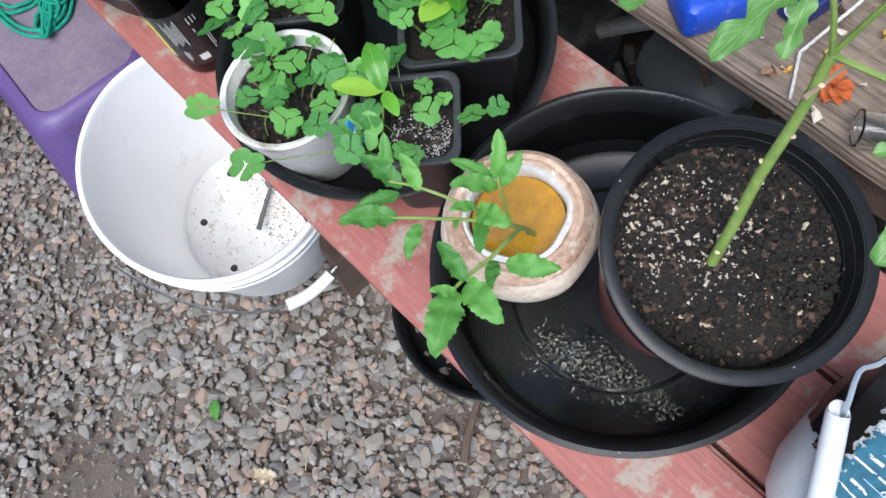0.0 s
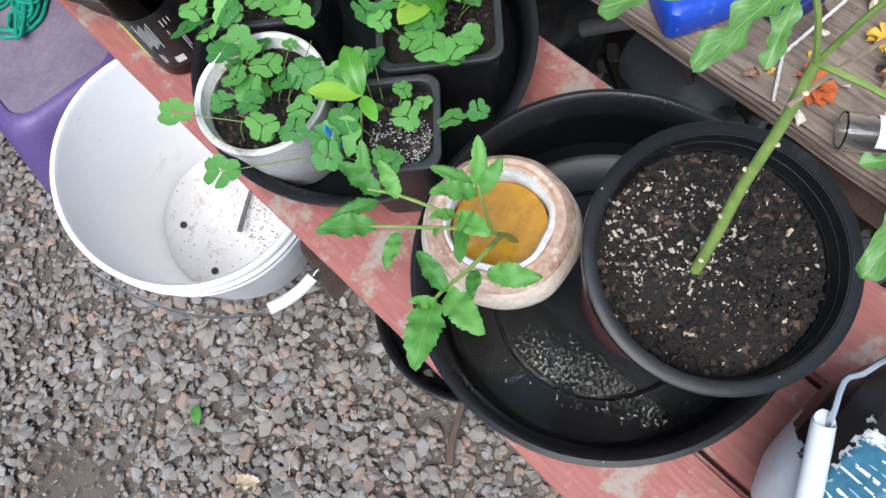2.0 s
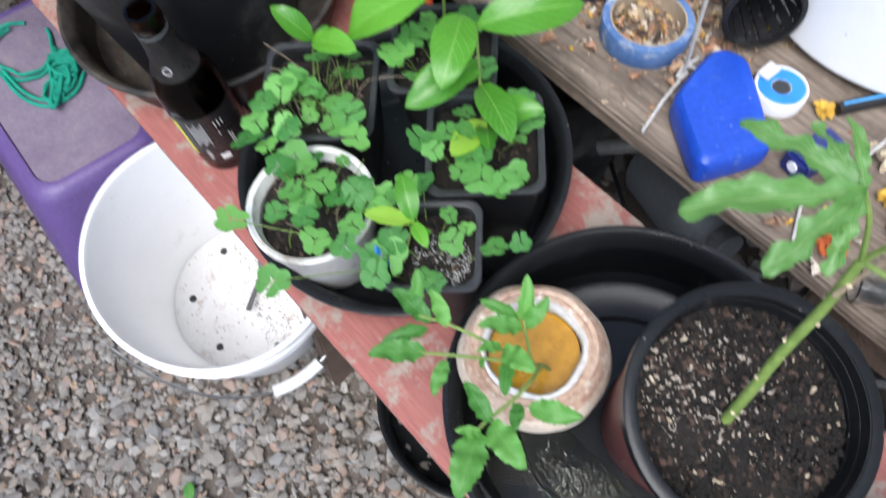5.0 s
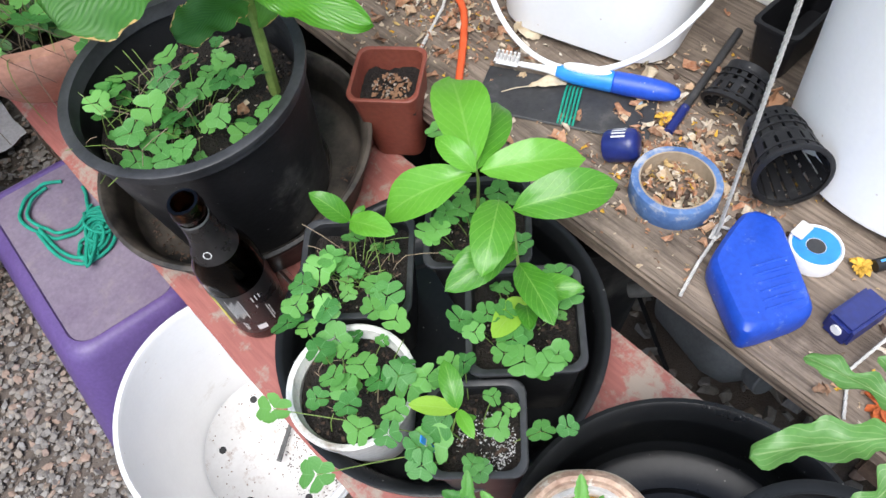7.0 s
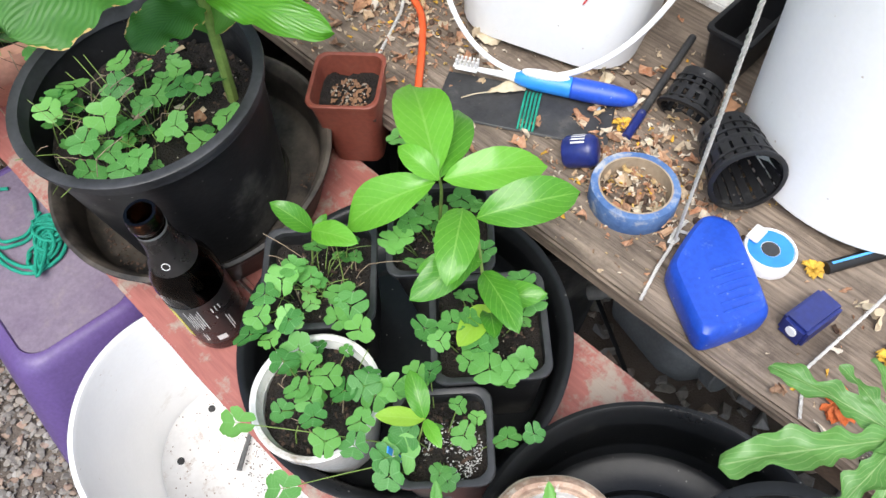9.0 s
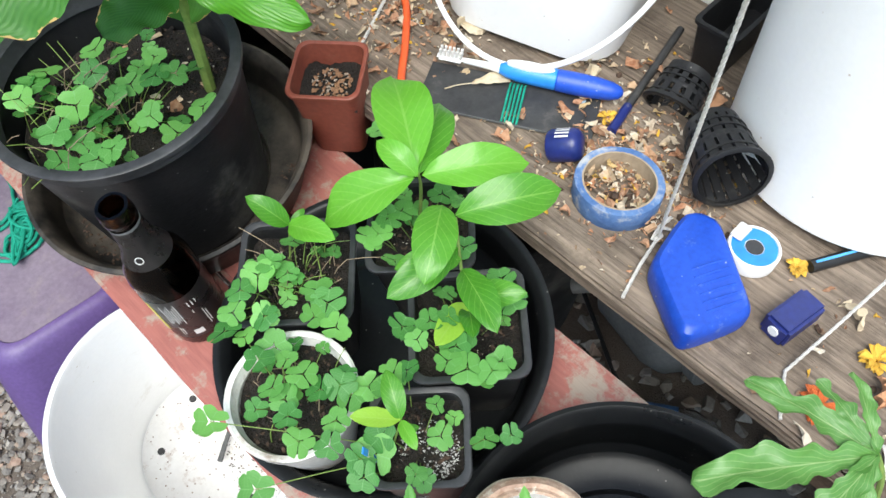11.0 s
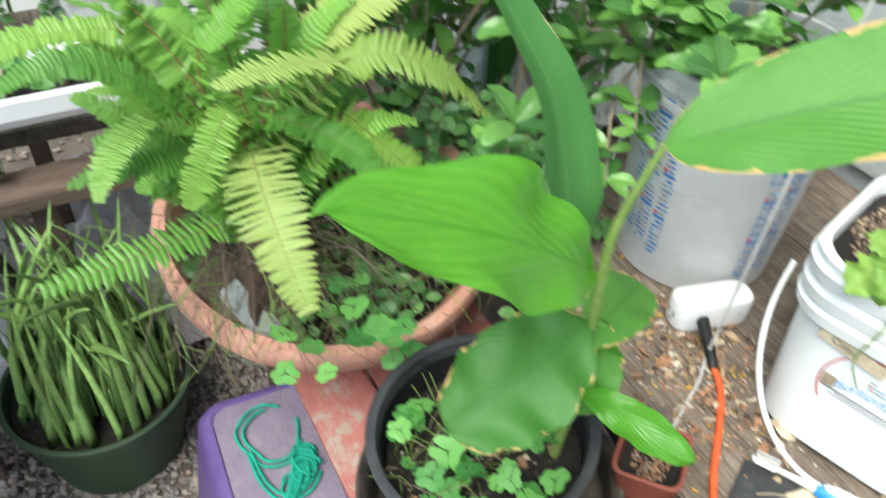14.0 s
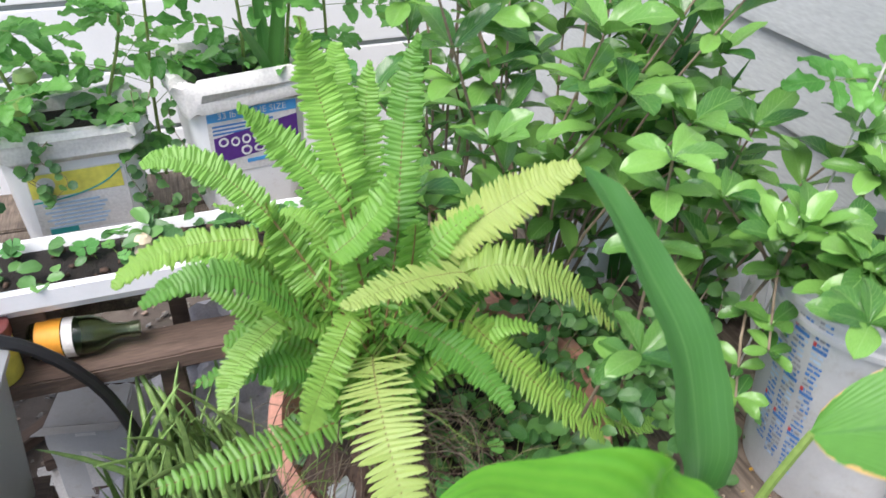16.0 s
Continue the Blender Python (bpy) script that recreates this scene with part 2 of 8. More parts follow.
PALELEAF = surface("pale_dry_petal", (0.38, 0.29, 0.18), (0.62, 0.53, 0.38), 60, (0.75, 0.9), 0.4, per_object=0.2)
YELLOWBIT = surface("yellow_petal", (0.55, 0.3, 0.03), (0.72, 0.45, 0.06), 60, (0.7, 0.85), 0.3, per_object=0.2)
ORANGEFL = surface("dried_orange_flower", (0.5, 0.08, 0.02), (0.75, 0.2, 0.05), 90, (0.7, 0.85), 0.6)
PEELWOOD = surface("dry_gourd_skin", (0.58, 0.44, 0.32), (0.76, 0.67, 0.55), 22, (0.6, 0.8), 0.6, dirt=(0.42, 0.24, 0.16), dirt_at=(0.55, 0.66), dirt_scale=26)
PEELRIM = surface("peeling_gourd_rim", (0.38, 0.2, 0.13), (0.66, 0.5, 0.38), 45, (0.6, 0.85), 0.8, dirt=(0.74, 0.66, 0.56), dirt_at=(0.55, 0.62), dirt_scale=60)
GREENPOT = surface("olive_green_plastic", (0.022, 0.045, 0.02), (0.035, 0.062, 0.03), 10, (0.45, 0.6), 0.1, dirt=(0.09, 0.09, 0.06), dirt_at=(0.6, 0.85))
WALLP = surface("pale_grey_siding", (0.31, 0.33, 0.32), (0.38, 0.4, 0.39), 5, (0.6, 0.75), 0.15, 200, (1, 0.2, 1), dirt=(0.42, 0.42, 0.4), dirt_at=(0.6, 0.9), dirt_scale=6)
# weathered white; base lowered further to carry the shrubs' shade on pail_c
DULLWHITE = surface("weathered_shaded_white_plastic", (0.42, 0.42, 0.41), (0.57, 0.57, 0.56), 6, (0.4, 0.55), 0.06, dirt=(0.36, 0.32, 0.26), dirt_at=(0.56, 0.78), dirt_scale=16, grain=0.06)
GREYTUB = surface("grey_translucent_jug", (0.08, 0.083, 0.083), (0.14, 0.143, 0.143), 10, (0.4, 0.55), 0.1)
BLACKPAINT = plain("black_paint", (0.012, 0.012, 0.012), 0.35)
LABELTEAL = surface("teal_label", (0.008, 0.06, 0.09), (0.05, 0.2, 0.29), 30, (0.4, 0.55), 0.05, (160.0), dirt=(0.7, 0.7, 0.7), dirt_at=(0.57, 0.6), dirt_scale=26)

CLOVER = leaf_material("clover_leaf", (0.055, 0.22, 0.045), (0.2, 0.49, 0.11), (0.24, 0.5, 0.2), 5, 0.3, 0.5, through=0.3)
CITRUS = leaf_material("citrus_leaf", (0.055, 0.22, 0.018), (0.15, 0.43, 0.038), (0.3, 0.54, 0.12), 8, 0.7, 0.3, through=0.3)
CITRUSY = leaf_material("young_citrus_leaf", (0.22, 0.46, 0.04), (0.37, 0.6, 0.075), (0.4, 0.6, 0.15), 8, 0.7, 0.3, through=0.35)
CANNA = leaf_material("broad_ribbed_leaf", (0.04, 0.16, 0.022), (0.1, 0.28, 0.04), (0.12, 0.3, 0.055), 13, 1.3, 0.5, (0.6, 0.4, 0.15), 0.3, 0.72, 0.642)
CANNAL = leaf_material("bright_ribbed_leaf", (0.058, 0.25, 0.018), (0.125, 0.39, 0.033), (0.24, 0.53, 0.055), 8, 1.3, 0.3, (0.5, 0.4, 0.12), 0.42, 0.64, 0.7)
FERN = leaf_material("fern_leaflet", (0.09, 0.25, 0.038), (0.275, 0.515, 0.095), (0.16, 0.36, 0.05), 4, 0.5, 0.45, through=0.35)
FERNM = leaf_material("lime_fern_leaflet", (0.15, 0.33, 0.05), (0.31, 0.5, 0.1), (0.3, 0.25, 0.06), 4, 0.5, 0.45, through=0.35)
FERNY = leaf_material("yellowing_fern", (0.24, 0.38, 0.08), (0.4, 0.5, 0.15), (0.3, 0.25, 0.06), 4, 0.5, 0.5, through=0.35)
STRAP = leaf_material("dark_strap_leaf", (0.035, 0.14, 0.03), (0.075, 0.22, 0.045), (0.12, 0.28, 0.08), 3, 4.0, 0.42, (0.5, 0.36, 0.2), 0.25, 0.0, 0.655)
SHRUB = leaf_material("shrub_leaf", (0.04, 0.14, 0.028), (0.2, 0.41, 0.085), (0.24, 0.42, 0.13), 7, 0.8, 0.2, through=0.22)
TOMATO = leaf_material("tomato_leaf", (0.05, 0.2, 0.03), (0.15, 0.39, 0.075), (0.2, 0.4, 0.12), 6, 0.7, 0.5, through=0.3)
PAPAYA = leaf_material("lobed_leaf", (0.07, 0.2, 0.04), (0.16, 0.36, 0.085), (0.5, 0.6, 0.3), 7, 0.9, 0.4, through=0.28)
RIBBROWN = plain("brown_midrib", (0.17, 0.11, 0.04), 0.6)
ALOE = surface("aloe_leaf", (0.1, 0.2, 0.05), (0.25, 0.38, 0.11), 25, (0.4, 0.55), 0.15, dirt=(0.34, 0.25, 0.13), dirt_at=(0.6, 0.76), dirt_scale=14, per_object=0.35)


def debris_material(name, stops):
    """Dry bits, each piece in one of several tones."""
    m, nt, p = nodes_of(name)
    L = nt.links.new
    g = nt.nodes.new("ShaderNodeNewGeometry")
    tc = nt.nodes.new("ShaderNodeTexCoord")
    n = add(nt, "ShaderNodeTexNoise", Scale=220.0, Detail=5.0)
    L(tc.outputs["Object"], n.inputs["Vector"])
    col = mix(nt, 0.3, ramp(nt, g.outputs["Random Per Island"], stops), ramp(nt, n.outputs[0], [(0.35, (0.12, 0.07, 0.04)), (0.65, (0.6, 0.48, 0.33))]))
    L(col, p.inputs["Base Color"])
    p.inputs["Roughness"].default_value = 0.85
    return m


LITTER = debris_material("dry_litter", [(0.0, (0.13, 0.075, 0.045)), (0.2, (0.3, 0.13, 0.065)), (0.42, (0.46, 0.2, 0.1)), (0.6, (0.5, 0.36, 0.22)), (0.76, (0.6, 0.52, 0.4)), (0.86, (0.7, 0.65, 0.56)), (0.94, (0.45, 0.33, 0.2)), (1.0, (0.62, 0.4, 0.06))])
MULCH = debris_material("wood_mulch", [(0.0, (0.05, 0.03, 0.02)), (0.35, (0.14, 0.08, 0.05)), (0.7, (0.2, 0.125, 0.08)), (1.0, (0.31, 0.22, 0.15))])

# ---- shaping ----


def obj(name, mesh, parent=None, material=None, label="", smooth=True):
    ob = new(name, mesh)
    if material is not None and not mesh.materials:
        mesh.materials.append(material)
    if parent is not None:
        ob.parent = parent
    if label:
        tagged(ob, label)
    return ob


def part(name, bm, material, parent, label="", smooth=True, m=None):
    mesh = bpy.data.meshes.new(name)
    bm.normal_update()
    bm.to_mesh(mesh)
    bm.free()
    if smooth:
        mesh.shade_smooth()
        mesh.set_sharp_from_angle(angle=radians(38))
    ob = obj(name, mesh, parent, material, label)
    if m is not None:
        ob.matrix_local = m
    return ob


def thing(name, at, label, category, group="", rz=0.0, rx=0.0, ry=0.0, kind="", lean=0.0):
    ob = new(name)
    ob.empty_display_size = 0.02
    ob.matrix_world = pose(*at) @ pose(0, 0, 0, 0, -lean, 0) @ pose(0, 0, 0, rx, ry, rz)
    return tagged(ob, label, category, group, kind)


def lathe(profile, n=56, wobble=0.0, seed=0):
    """A turned form from (radius, height) pairs, outside up and inside down."""
    bm = bmesh.new()
    rings = []
    for r, z in profile:
        if r < 1e-6:
            rings.append([bm.verts.new((0, 0, z))])
        else:
            row = []
            for i in range(n):
                a = 2 * math.pi * i / n
                k = r * (1 + wobble * noise.noise((math.cos(a) * 1.7 + seed, math.sin(a) * 1.7, z * 9)))
                row.append(bm.verts.new((k * math.cos(a), k * math.sin(a), z + wobble * 0.03 * noise.noise((math.cos(a) * 2, math.sin(a) * 2 + seed, 5)))))
            rings.append(row)
    for a, b in zip(rings, rings[1:]):
        for i in range(n):
            j = (i + 1) % n
            if len(a) == 1 and len(b) == 1:
                break
            if len(a) == 1:
                bm.faces.new((a[0], b[j], b[i]))
            elif len(b) == 1:
                bm.faces.new((a[i], a[j], b[0]))
            else:
                bm.faces.new((a[i], a[j], b[j], b[i]))
    bmesh.ops.recalc_face_normals(bm, faces=bm.faces)
    return bm


def loft(rings, caps=True):
    """Skin over rings of equally many points."""
    bm = bmesh.new()
    rows = [[bm.verts.new(p) for p in ring] for ring in rings]
    n = len(rows[0])
    for a, b in zip(rows, rows[1:]):
        for i in range(n):
            j = (i + 1) % n
            bm.faces.new((a[i], a[j], b[j], b[i]))
    if caps:
        bm.faces.new(rows[0][::-1]), bm.faces.new(rows[-1])
    bmesh.ops.recalc_face_normals(bm, faces=bm.faces)
    return bm


def round_rect(hx, hy, r, z, k=4):
    pts = []
    for sx, sy, a0 in ((1, 1, 0), (-1, 1, 90), (-1, -1, 180), (1, -1, 270)):
        for i in range(k + 1):
            a = radians(a0 + 90 * i / k)
            pts.append(((hx - r) * sx + r * math.cos(a), (hy - r) * sy + r * math.sin(a), z))
    return pts


def box(x0, x1, y0, y1, z0, z1, bevel=0.003, seg=2, rough=0.0, cuts=0):
    bm = bmesh.new()
    bmesh.ops.create_cube(bm, size=1)
    bmesh.ops.transform(bm, matrix=Matrix.Translation(((x0 + x1) / 2, (y0 + y1) / 2, (z0 + z1) / 2)) @ Matrix.Diagonal((x1 - x0, y1 - y0, z1 - z0, 1)), verts=bm.verts)
    if cuts:
        ax = max(range(3), key=lambda i: (x1 - x0, y1 - y0, z1 - z0)[i])
        long_edges = [e for e in bm.edges if abs((e.verts[0].co - e.verts[1].co)[ax]) > 1e-6]
        bmesh.ops.subdivide_edges(bm, edges=long_edges, cuts=cuts)
    if bevel:
        bmesh.ops.bevel(bm, geom=[e for e in bm.edges if len(e.link_faces) == 2 and e.calc_face_angle() > 0.5], offset=bevel, segments=seg, affect="EDGES")
    if rough:
        for v in bm.verts:
            v.co += Vector(noise.noise_vector(v.co * 23)) * rough
    return bm


def tube(points, radius, n=8, taper=1.0, smooth=3, cap=True):
    """A round bar along a smoothed line; radius may shrink to taper times itself."""
    pts = [Vector(p) for p in points]
    if smooth and len(pts) > 2:
        out = []
        ext = [2 * pts[0] - pts[1]] + pts + [2 * pts[-1] - pts[-2]]
        for i in range(1, len(ext) - 2):
            a, b, c, d = ext[i - 1:i + 3]
            for k in range(smooth):
                t = k / smooth
                out.append(0.5 * ((2 * b) + (c - a) * t + (2 * a - 5 * b + 4 * c - d) * t * t + (3 * b - a - 3 * c + d) * t ** 3))
        pts = out + [pts[-1]]
    bm = bmesh.new()
    rows = []
    side = None
    for i, p in enumerate(pts):
        d = (pts[min(i + 1, len(pts) - 1)] - pts[max(i - 1, 0)]).normalized()
        if side is None:
            side = d.orthogonal().normalized()
        side = (side - d * side.dot(d)).normalized()
        up = d.cross(side)
        r = radius * (1 + (taper - 1) * i / max(1, len(pts) - 1))
        rows.append([bm.verts.new(p + r * (math.cos(2 * math.pi * k / n) * side + math.sin(2 * math.pi * k / n) * up)) for k in range(n)])
    for a, b in zip(rows, rows[1:]):
        for k in range(n):
            j = (k + 1) % n
            bm.faces.new((a[k], a[j], b[j], b[k]))
    if cap:
        bm.faces.new(rows[0][::-1]), bm.faces.new(rows[-1])
    return bm


def join(*bms):
    out = bms[0]
    for b in bms[1:]:
        me = bpy.data.meshes.new("piece")
        b.to_mesh(me)
        b.free()
        out.from_mesh(me)
        bpy.data.meshes.remove(me)
    return out


def leaf_bm(length=1.0, width=0.4, fat=0.45, point=1.0, fold=0.12, arch=0.0, wave=0.0, n=12, m=6, teeth=0.0, twist=0.0, seed=0, ragged=0.0):
    """A leaf from the origin along +x, its face up, with its length and width as UV."""
    bm = bmesh.new()
    uvl = bm.loops.layers.uv.new("leaf")
    rows = []
    uvs = {}
    tail = 0.55 * point
    peak = fat / (fat + tail)
    top = peak ** fat * (1 - peak) ** tail
    for i in range(n + 1):
        u = i / n
        w = (u ** fat) * ((1 - u) ** tail) / top * width
        w = max(w, 0.0015 * length)
        row = []
        for j in range(m + 1):
            v = j / m * 2 - 1
            k = w / 2 * (1 + teeth * (0.5 if i % 2 else -0.5) * abs(v) + ragged * noise.noise((u * 8 + seed * 3, 1.0 if v > 0 else -4.0, seed)))
            y = v * k
            z = fold * abs(v) * w + arch * length * 4 * u * (1 - u) + wave * width * noise.noise((u * 5 + seed, v * 1.3, seed * 3.1)) * abs(v)
            a = twist * u
            vert = bm.verts.new((u * length, y * math.cos(a) - z * math.sin(a), z * math.cos(a) + y * math.sin(a)))
            uvs[vert] = (u, (v + 1) / 2)
            row.append(vert)
        rows.append(row)
    for a, b in zip(rows, rows[1:]):
        for j in range(m):
            f = bm.faces.new((a[j], b[j], b[j + 1], a[j + 1]))
            for lp in f.loops:
                lp[uvl].uv = uvs[lp.vert]
    return bm


def aim(base, tip, up=(0, 0, 1)):
    """Pose with its x axis from base to tip, z near up, scaled so that one unit reaches the tip."""
    x = Vector(tip) - Vector(base)
    ln = x.length
    x.normalize()
    y = Vector(up).cross(x)
    if y.length < 1e-4:
        y = Vector((0, 1, 0)).cross(x)
    y.normalize()
    z = x.cross(y)
    return Matrix.Translation(base) @ Matrix((x, y, z)).transposed().to_4x4() @ Matrix.Diagonal((ln, ln, ln, 1))


def mesh_of(name, bm, material, smooth=True):
    me = bpy.data.meshes.new(name)
    bm.to_mesh(me)
    bm.free()
    if smooth:
        me.shade_smooth()
    me.materials.append(material)
    return me


def placed(name, mesh, parent, m, label=""):
    ob = new(name, mesh)
    ob.parent = parent
    ob.matrix_local = m
    if label:
        tagged(ob, label)
    return ob




def scatter(name, parent, count, where, size, material, flat=0.7, seed=1, detail=1, hull=0):
    """Many small uneven bits in one mesh; where(rng) gives the place of each."""
    rng = random.Random(seed)
    temps = []
    for k in range(12 if hull else 5):
        b = bmesh.new()
        if hull:
            for _ in range(hull):
                d = Vector((rng.gauss(0, 1), rng.gauss(0, 1), rng.gauss(0, 1))).normalized()
                b.verts.new(d * rng.uniform(0.85, 1.1))
            bmesh.ops.convex_hull(b, input=b.verts)
            for v in [v for v in b.verts if not v.link_faces]:
                b.verts.remove(v)
        else:
            bmesh.ops.create_icosphere(b, subdivisions=detail, radius=1)
        vs = np.array([tuple(v.co * (1 + (0 if hull else 0.35) * noise.noise(v.co * 1.3 + Vector((k * 7.1, seed, 0))))) for v in b.verts])
        b.verts.index_update()
        fs = np.array([[v.index for v in f.verts] for f in b.faces])
        b.free()
        temps.append((vs, fs))
    V, Fc, off = [], [], 0
    for _ in range(count):
        p = where(rng)
        vs, fs = temps[rng.randrange(len(temps))]
        s = rng.uniform(*size)
        e = Euler((rng.uniform(-0.5, 0.5), rng.uniform(-0.5, 0.5), rng.uniform(0, 6.28))).to_matrix()
        k = np.array((s * rng.uniform(0.8, 1.3), s * rng.uniform(0.65, 1.0), s * flat * rng.uniform(0.7, 1.1)))
        V.append((vs * k) @ np.array(e).T + np.array(p))
        Fc.append(fs + off)
        off += len(vs)
    me = bpy.data.meshes.new(name)
    me.from_pydata(np.concatenate(V).tolist(), [], np.concatenate(Fc).tolist())
    if not hull:
        me.shade_smooth()
    ob = obj(name, me, parent, material)
    tagged(ob, kind="stuff")
    return ob


def stone_material(name, island):
    m, nt, p = nodes_of(name)
    L = nt.links.new
    g = nt.nodes.new("ShaderNodeNewGeometry" if island else "ShaderNodeObjectInfo")
    rnd = g.outputs["Random Per Island"] if island else g.outputs["Random"]
    col = ramp(nt, rnd, [(0.0, (0.11, 0.102, 0.092)), (0.3, (0.17, 0.157, 0.14)), (0.5, (0.22, 0.2, 0.173)), (0.66, (0.275, 0.232, 0.185)), (0.74, (0.26, 0.178, 0.125)), (0.8, (0.32, 0.2, 0.14)), (0.86, (0.18, 0.184, 0.187)), (1.0, (0.38, 0.355, 0.315))])
    tc = nt.nodes.new("ShaderNodeTexCoord")
    n = add(nt, "ShaderNodeTexNoise", Scale=160.0, Detail=6.0)
    L(tc.outputs["Object"], n.inputs["Vector"])
    col = mix(nt, 0.3, col, ramp(nt, n.outputs[0], [(0.3, (0.13, 0.115, 0.1)), (0.7, (0.38, 0.35, 0.31))]))
    L(col, p.inputs["Base Color"])
    p.inputs["Roughness"].default_value = 0.85
    b = add(nt, "ShaderNodeBump", Strength=0.4, Distance=0.001)
    L(n.outputs[0], b.inputs["Height"]), L(b.outputs[0], p.inputs["Normal"])
    return m


STONES = stone_material("gravel_stones", True)
STONE1 = stone_material("gravel_stone", False)

# ---- setting ----
BENCH, TABLE = 0.48, 0.565
LEAN = 7.0  # the bench slopes towards the path
SLOPE = pose(0.13, 0, BENCH) @ pose(0, 0, 0, 0, -LEAN, 0) @ pose(-0.13, 0, -BENCH)

bm = bmesh.new()
bmesh.ops.create_grid(bm, x_segments=120, y_segments=120, size=1.6)
for v in bm.verts:
    v.co += Vector((0, 0.9, 0))
    v.co.z = -0.006 + 0.012 * noise.noise(v.co * 2.2) + 0.004 * noise.noise(v.co * 12)
outer = [e for e in bm.edges if e.is_boundary]
ext = bmesh.ops.extrude_edge_only(bm, edges=outer)
for v in [g for g in ext["geom"] if isinstance(g, bmesh.types.BMVert)]:
    d = Vector((v.co.x, v.co.y - 0.9, 0))
    v.co = Vector((d.x * 150, d.y * 150, -0.02))
ground = part("ground", bm, DUST, None, "dusty grey earth and gravel ground")
tagged(ground, kind="structure", category="ground")

wall = thing("wall_house", (0, 0, 0), "pale grey painted clapboard house wall", "wall", kind="structure")
part("wall_core", box(0.99, 1.12, -3, 4.2, 0, 3.0, 0), WALLP, wall)
BOARD = 0.165
for i in range(18):
    z = 0.1 + i * BOARD
    b = bmesh.new()
    prof = [(0.985, z + BOARD + 0.02), (0.988, z + BOARD + 0.02), (0.988, z), (0.966, z), (0.966, z + 0.01)]
    a = [b.verts.new((x, -3, zz)) for x, zz in prof]
    c = [b.verts.new((x, 4.2, zz)) for x, zz in prof]
    for k in range(len(prof)):
        j = (k + 1) % len(prof)
        b.faces.new((a[k], a[j], c[j], c[k]))
    bmesh.ops.recalc_face_normals(b, faces=b.faces)
    part("siding_board", b, WALLP, wall, smooth=False)

# bench of three red planks on frames
bench = thing("bench", (0, 0, 0), "weathered red painted plank bench with peeling paint", "bench")
for k, (x0, x1) in enumerate(((0.0, 0.094), (0.0985, 0.191), (0.1955, 0.288))):
    part("plank", box(x0, x1, -0.75, 1.5, BENCH - 0.038, BENCH, 0.004, 2, 0.0012, 60), REDPAINT, bench, m=SLOPE)
for y in (-0.45, 0.45, 1.3):
    part("cross_bar", box(0.02, 0.27, y - 0.02, y + 0.02, BENCH - 0.12, BENCH - 0.0385, 0.003), BROWNWOOD, bench, m=SLOPE)
    for x in (0.05, 0.24):
        part("leg", box(x - 0.02, x + 0.02, y - 0.045, y - 0.0205, -0.01, BENCH - 0.044 + (x - 0.13) * math.tan(radians(LEAN)), 0.003), BROWNWOOD, bench)

table = thing("table", (0, 0, 0), "weathered bare grey wooden plank table against the wall", "table")
for x0, x1 in ((0.312, 0.545), (0.5465, 0.76), (0.7615, 0.964)):
    part("plank", box(x0, x1, -0.9, 1.6, TABLE - 0.02, TABLE, 0.003, 2, 0.0015, 70), GREYWOOD, table)
part("inner_apron", box(0.43, 0.455, 0.03, 1.55, TABLE - 0.1, TABLE - 0.0205, 0.003, 2, 0.001, 30), BROWNWOOD, table)
part("apron", box(0.335, 0.36, -0.85, 0.02, TABLE - 0.085, TABLE - 0.0205, 0.003, 2, 0.001, 30), BROWNWOOD, table, "brown board with flaking white paint")
for y in (-0.8, 0.75, 1.5):
    for x in (0.37, 0.9):
        part("leg", box(x - 0.0, x + 0.04, y - 0.02, y + 0.02, -0.01, TABLE - 0.0205, 0.003), BROWNWOOD, table)

# ---- pots, trays and pails ----


def saucer(at, r, h, label, name="plant_saucer", lip=0.008, group="black saucers", m=BLACK, lean=LEAN):
    t = thing(name, at, label, "saucer", group, lean=lean)
    ri = r - lip
    prof = [(0, 0), (r * 0.83, 0), (r * 0.86, 0.004), (r * 0.93, h * 0.75), (r * 0.985, h * 0.86), (r, h * 0.93), (r, h * 0.98), (r - lip * 0.5, h), (ri, h * 0.97), (ri - 0.006, h * 0.8),
            (r * 0.87, h * 0.3), (r * 0.84, 0.010), (r * 0.8, 0.006), (r * 0.62, 0.006), (r * 0.61, 0.009), (r * 0.59, 0.006), (0, 0.006)]
    part("dish", lathe(prof[:4] + prof[9:], 72), m, t)
    part("rim", lathe(prof[3:11], 72), m, t)
    return t


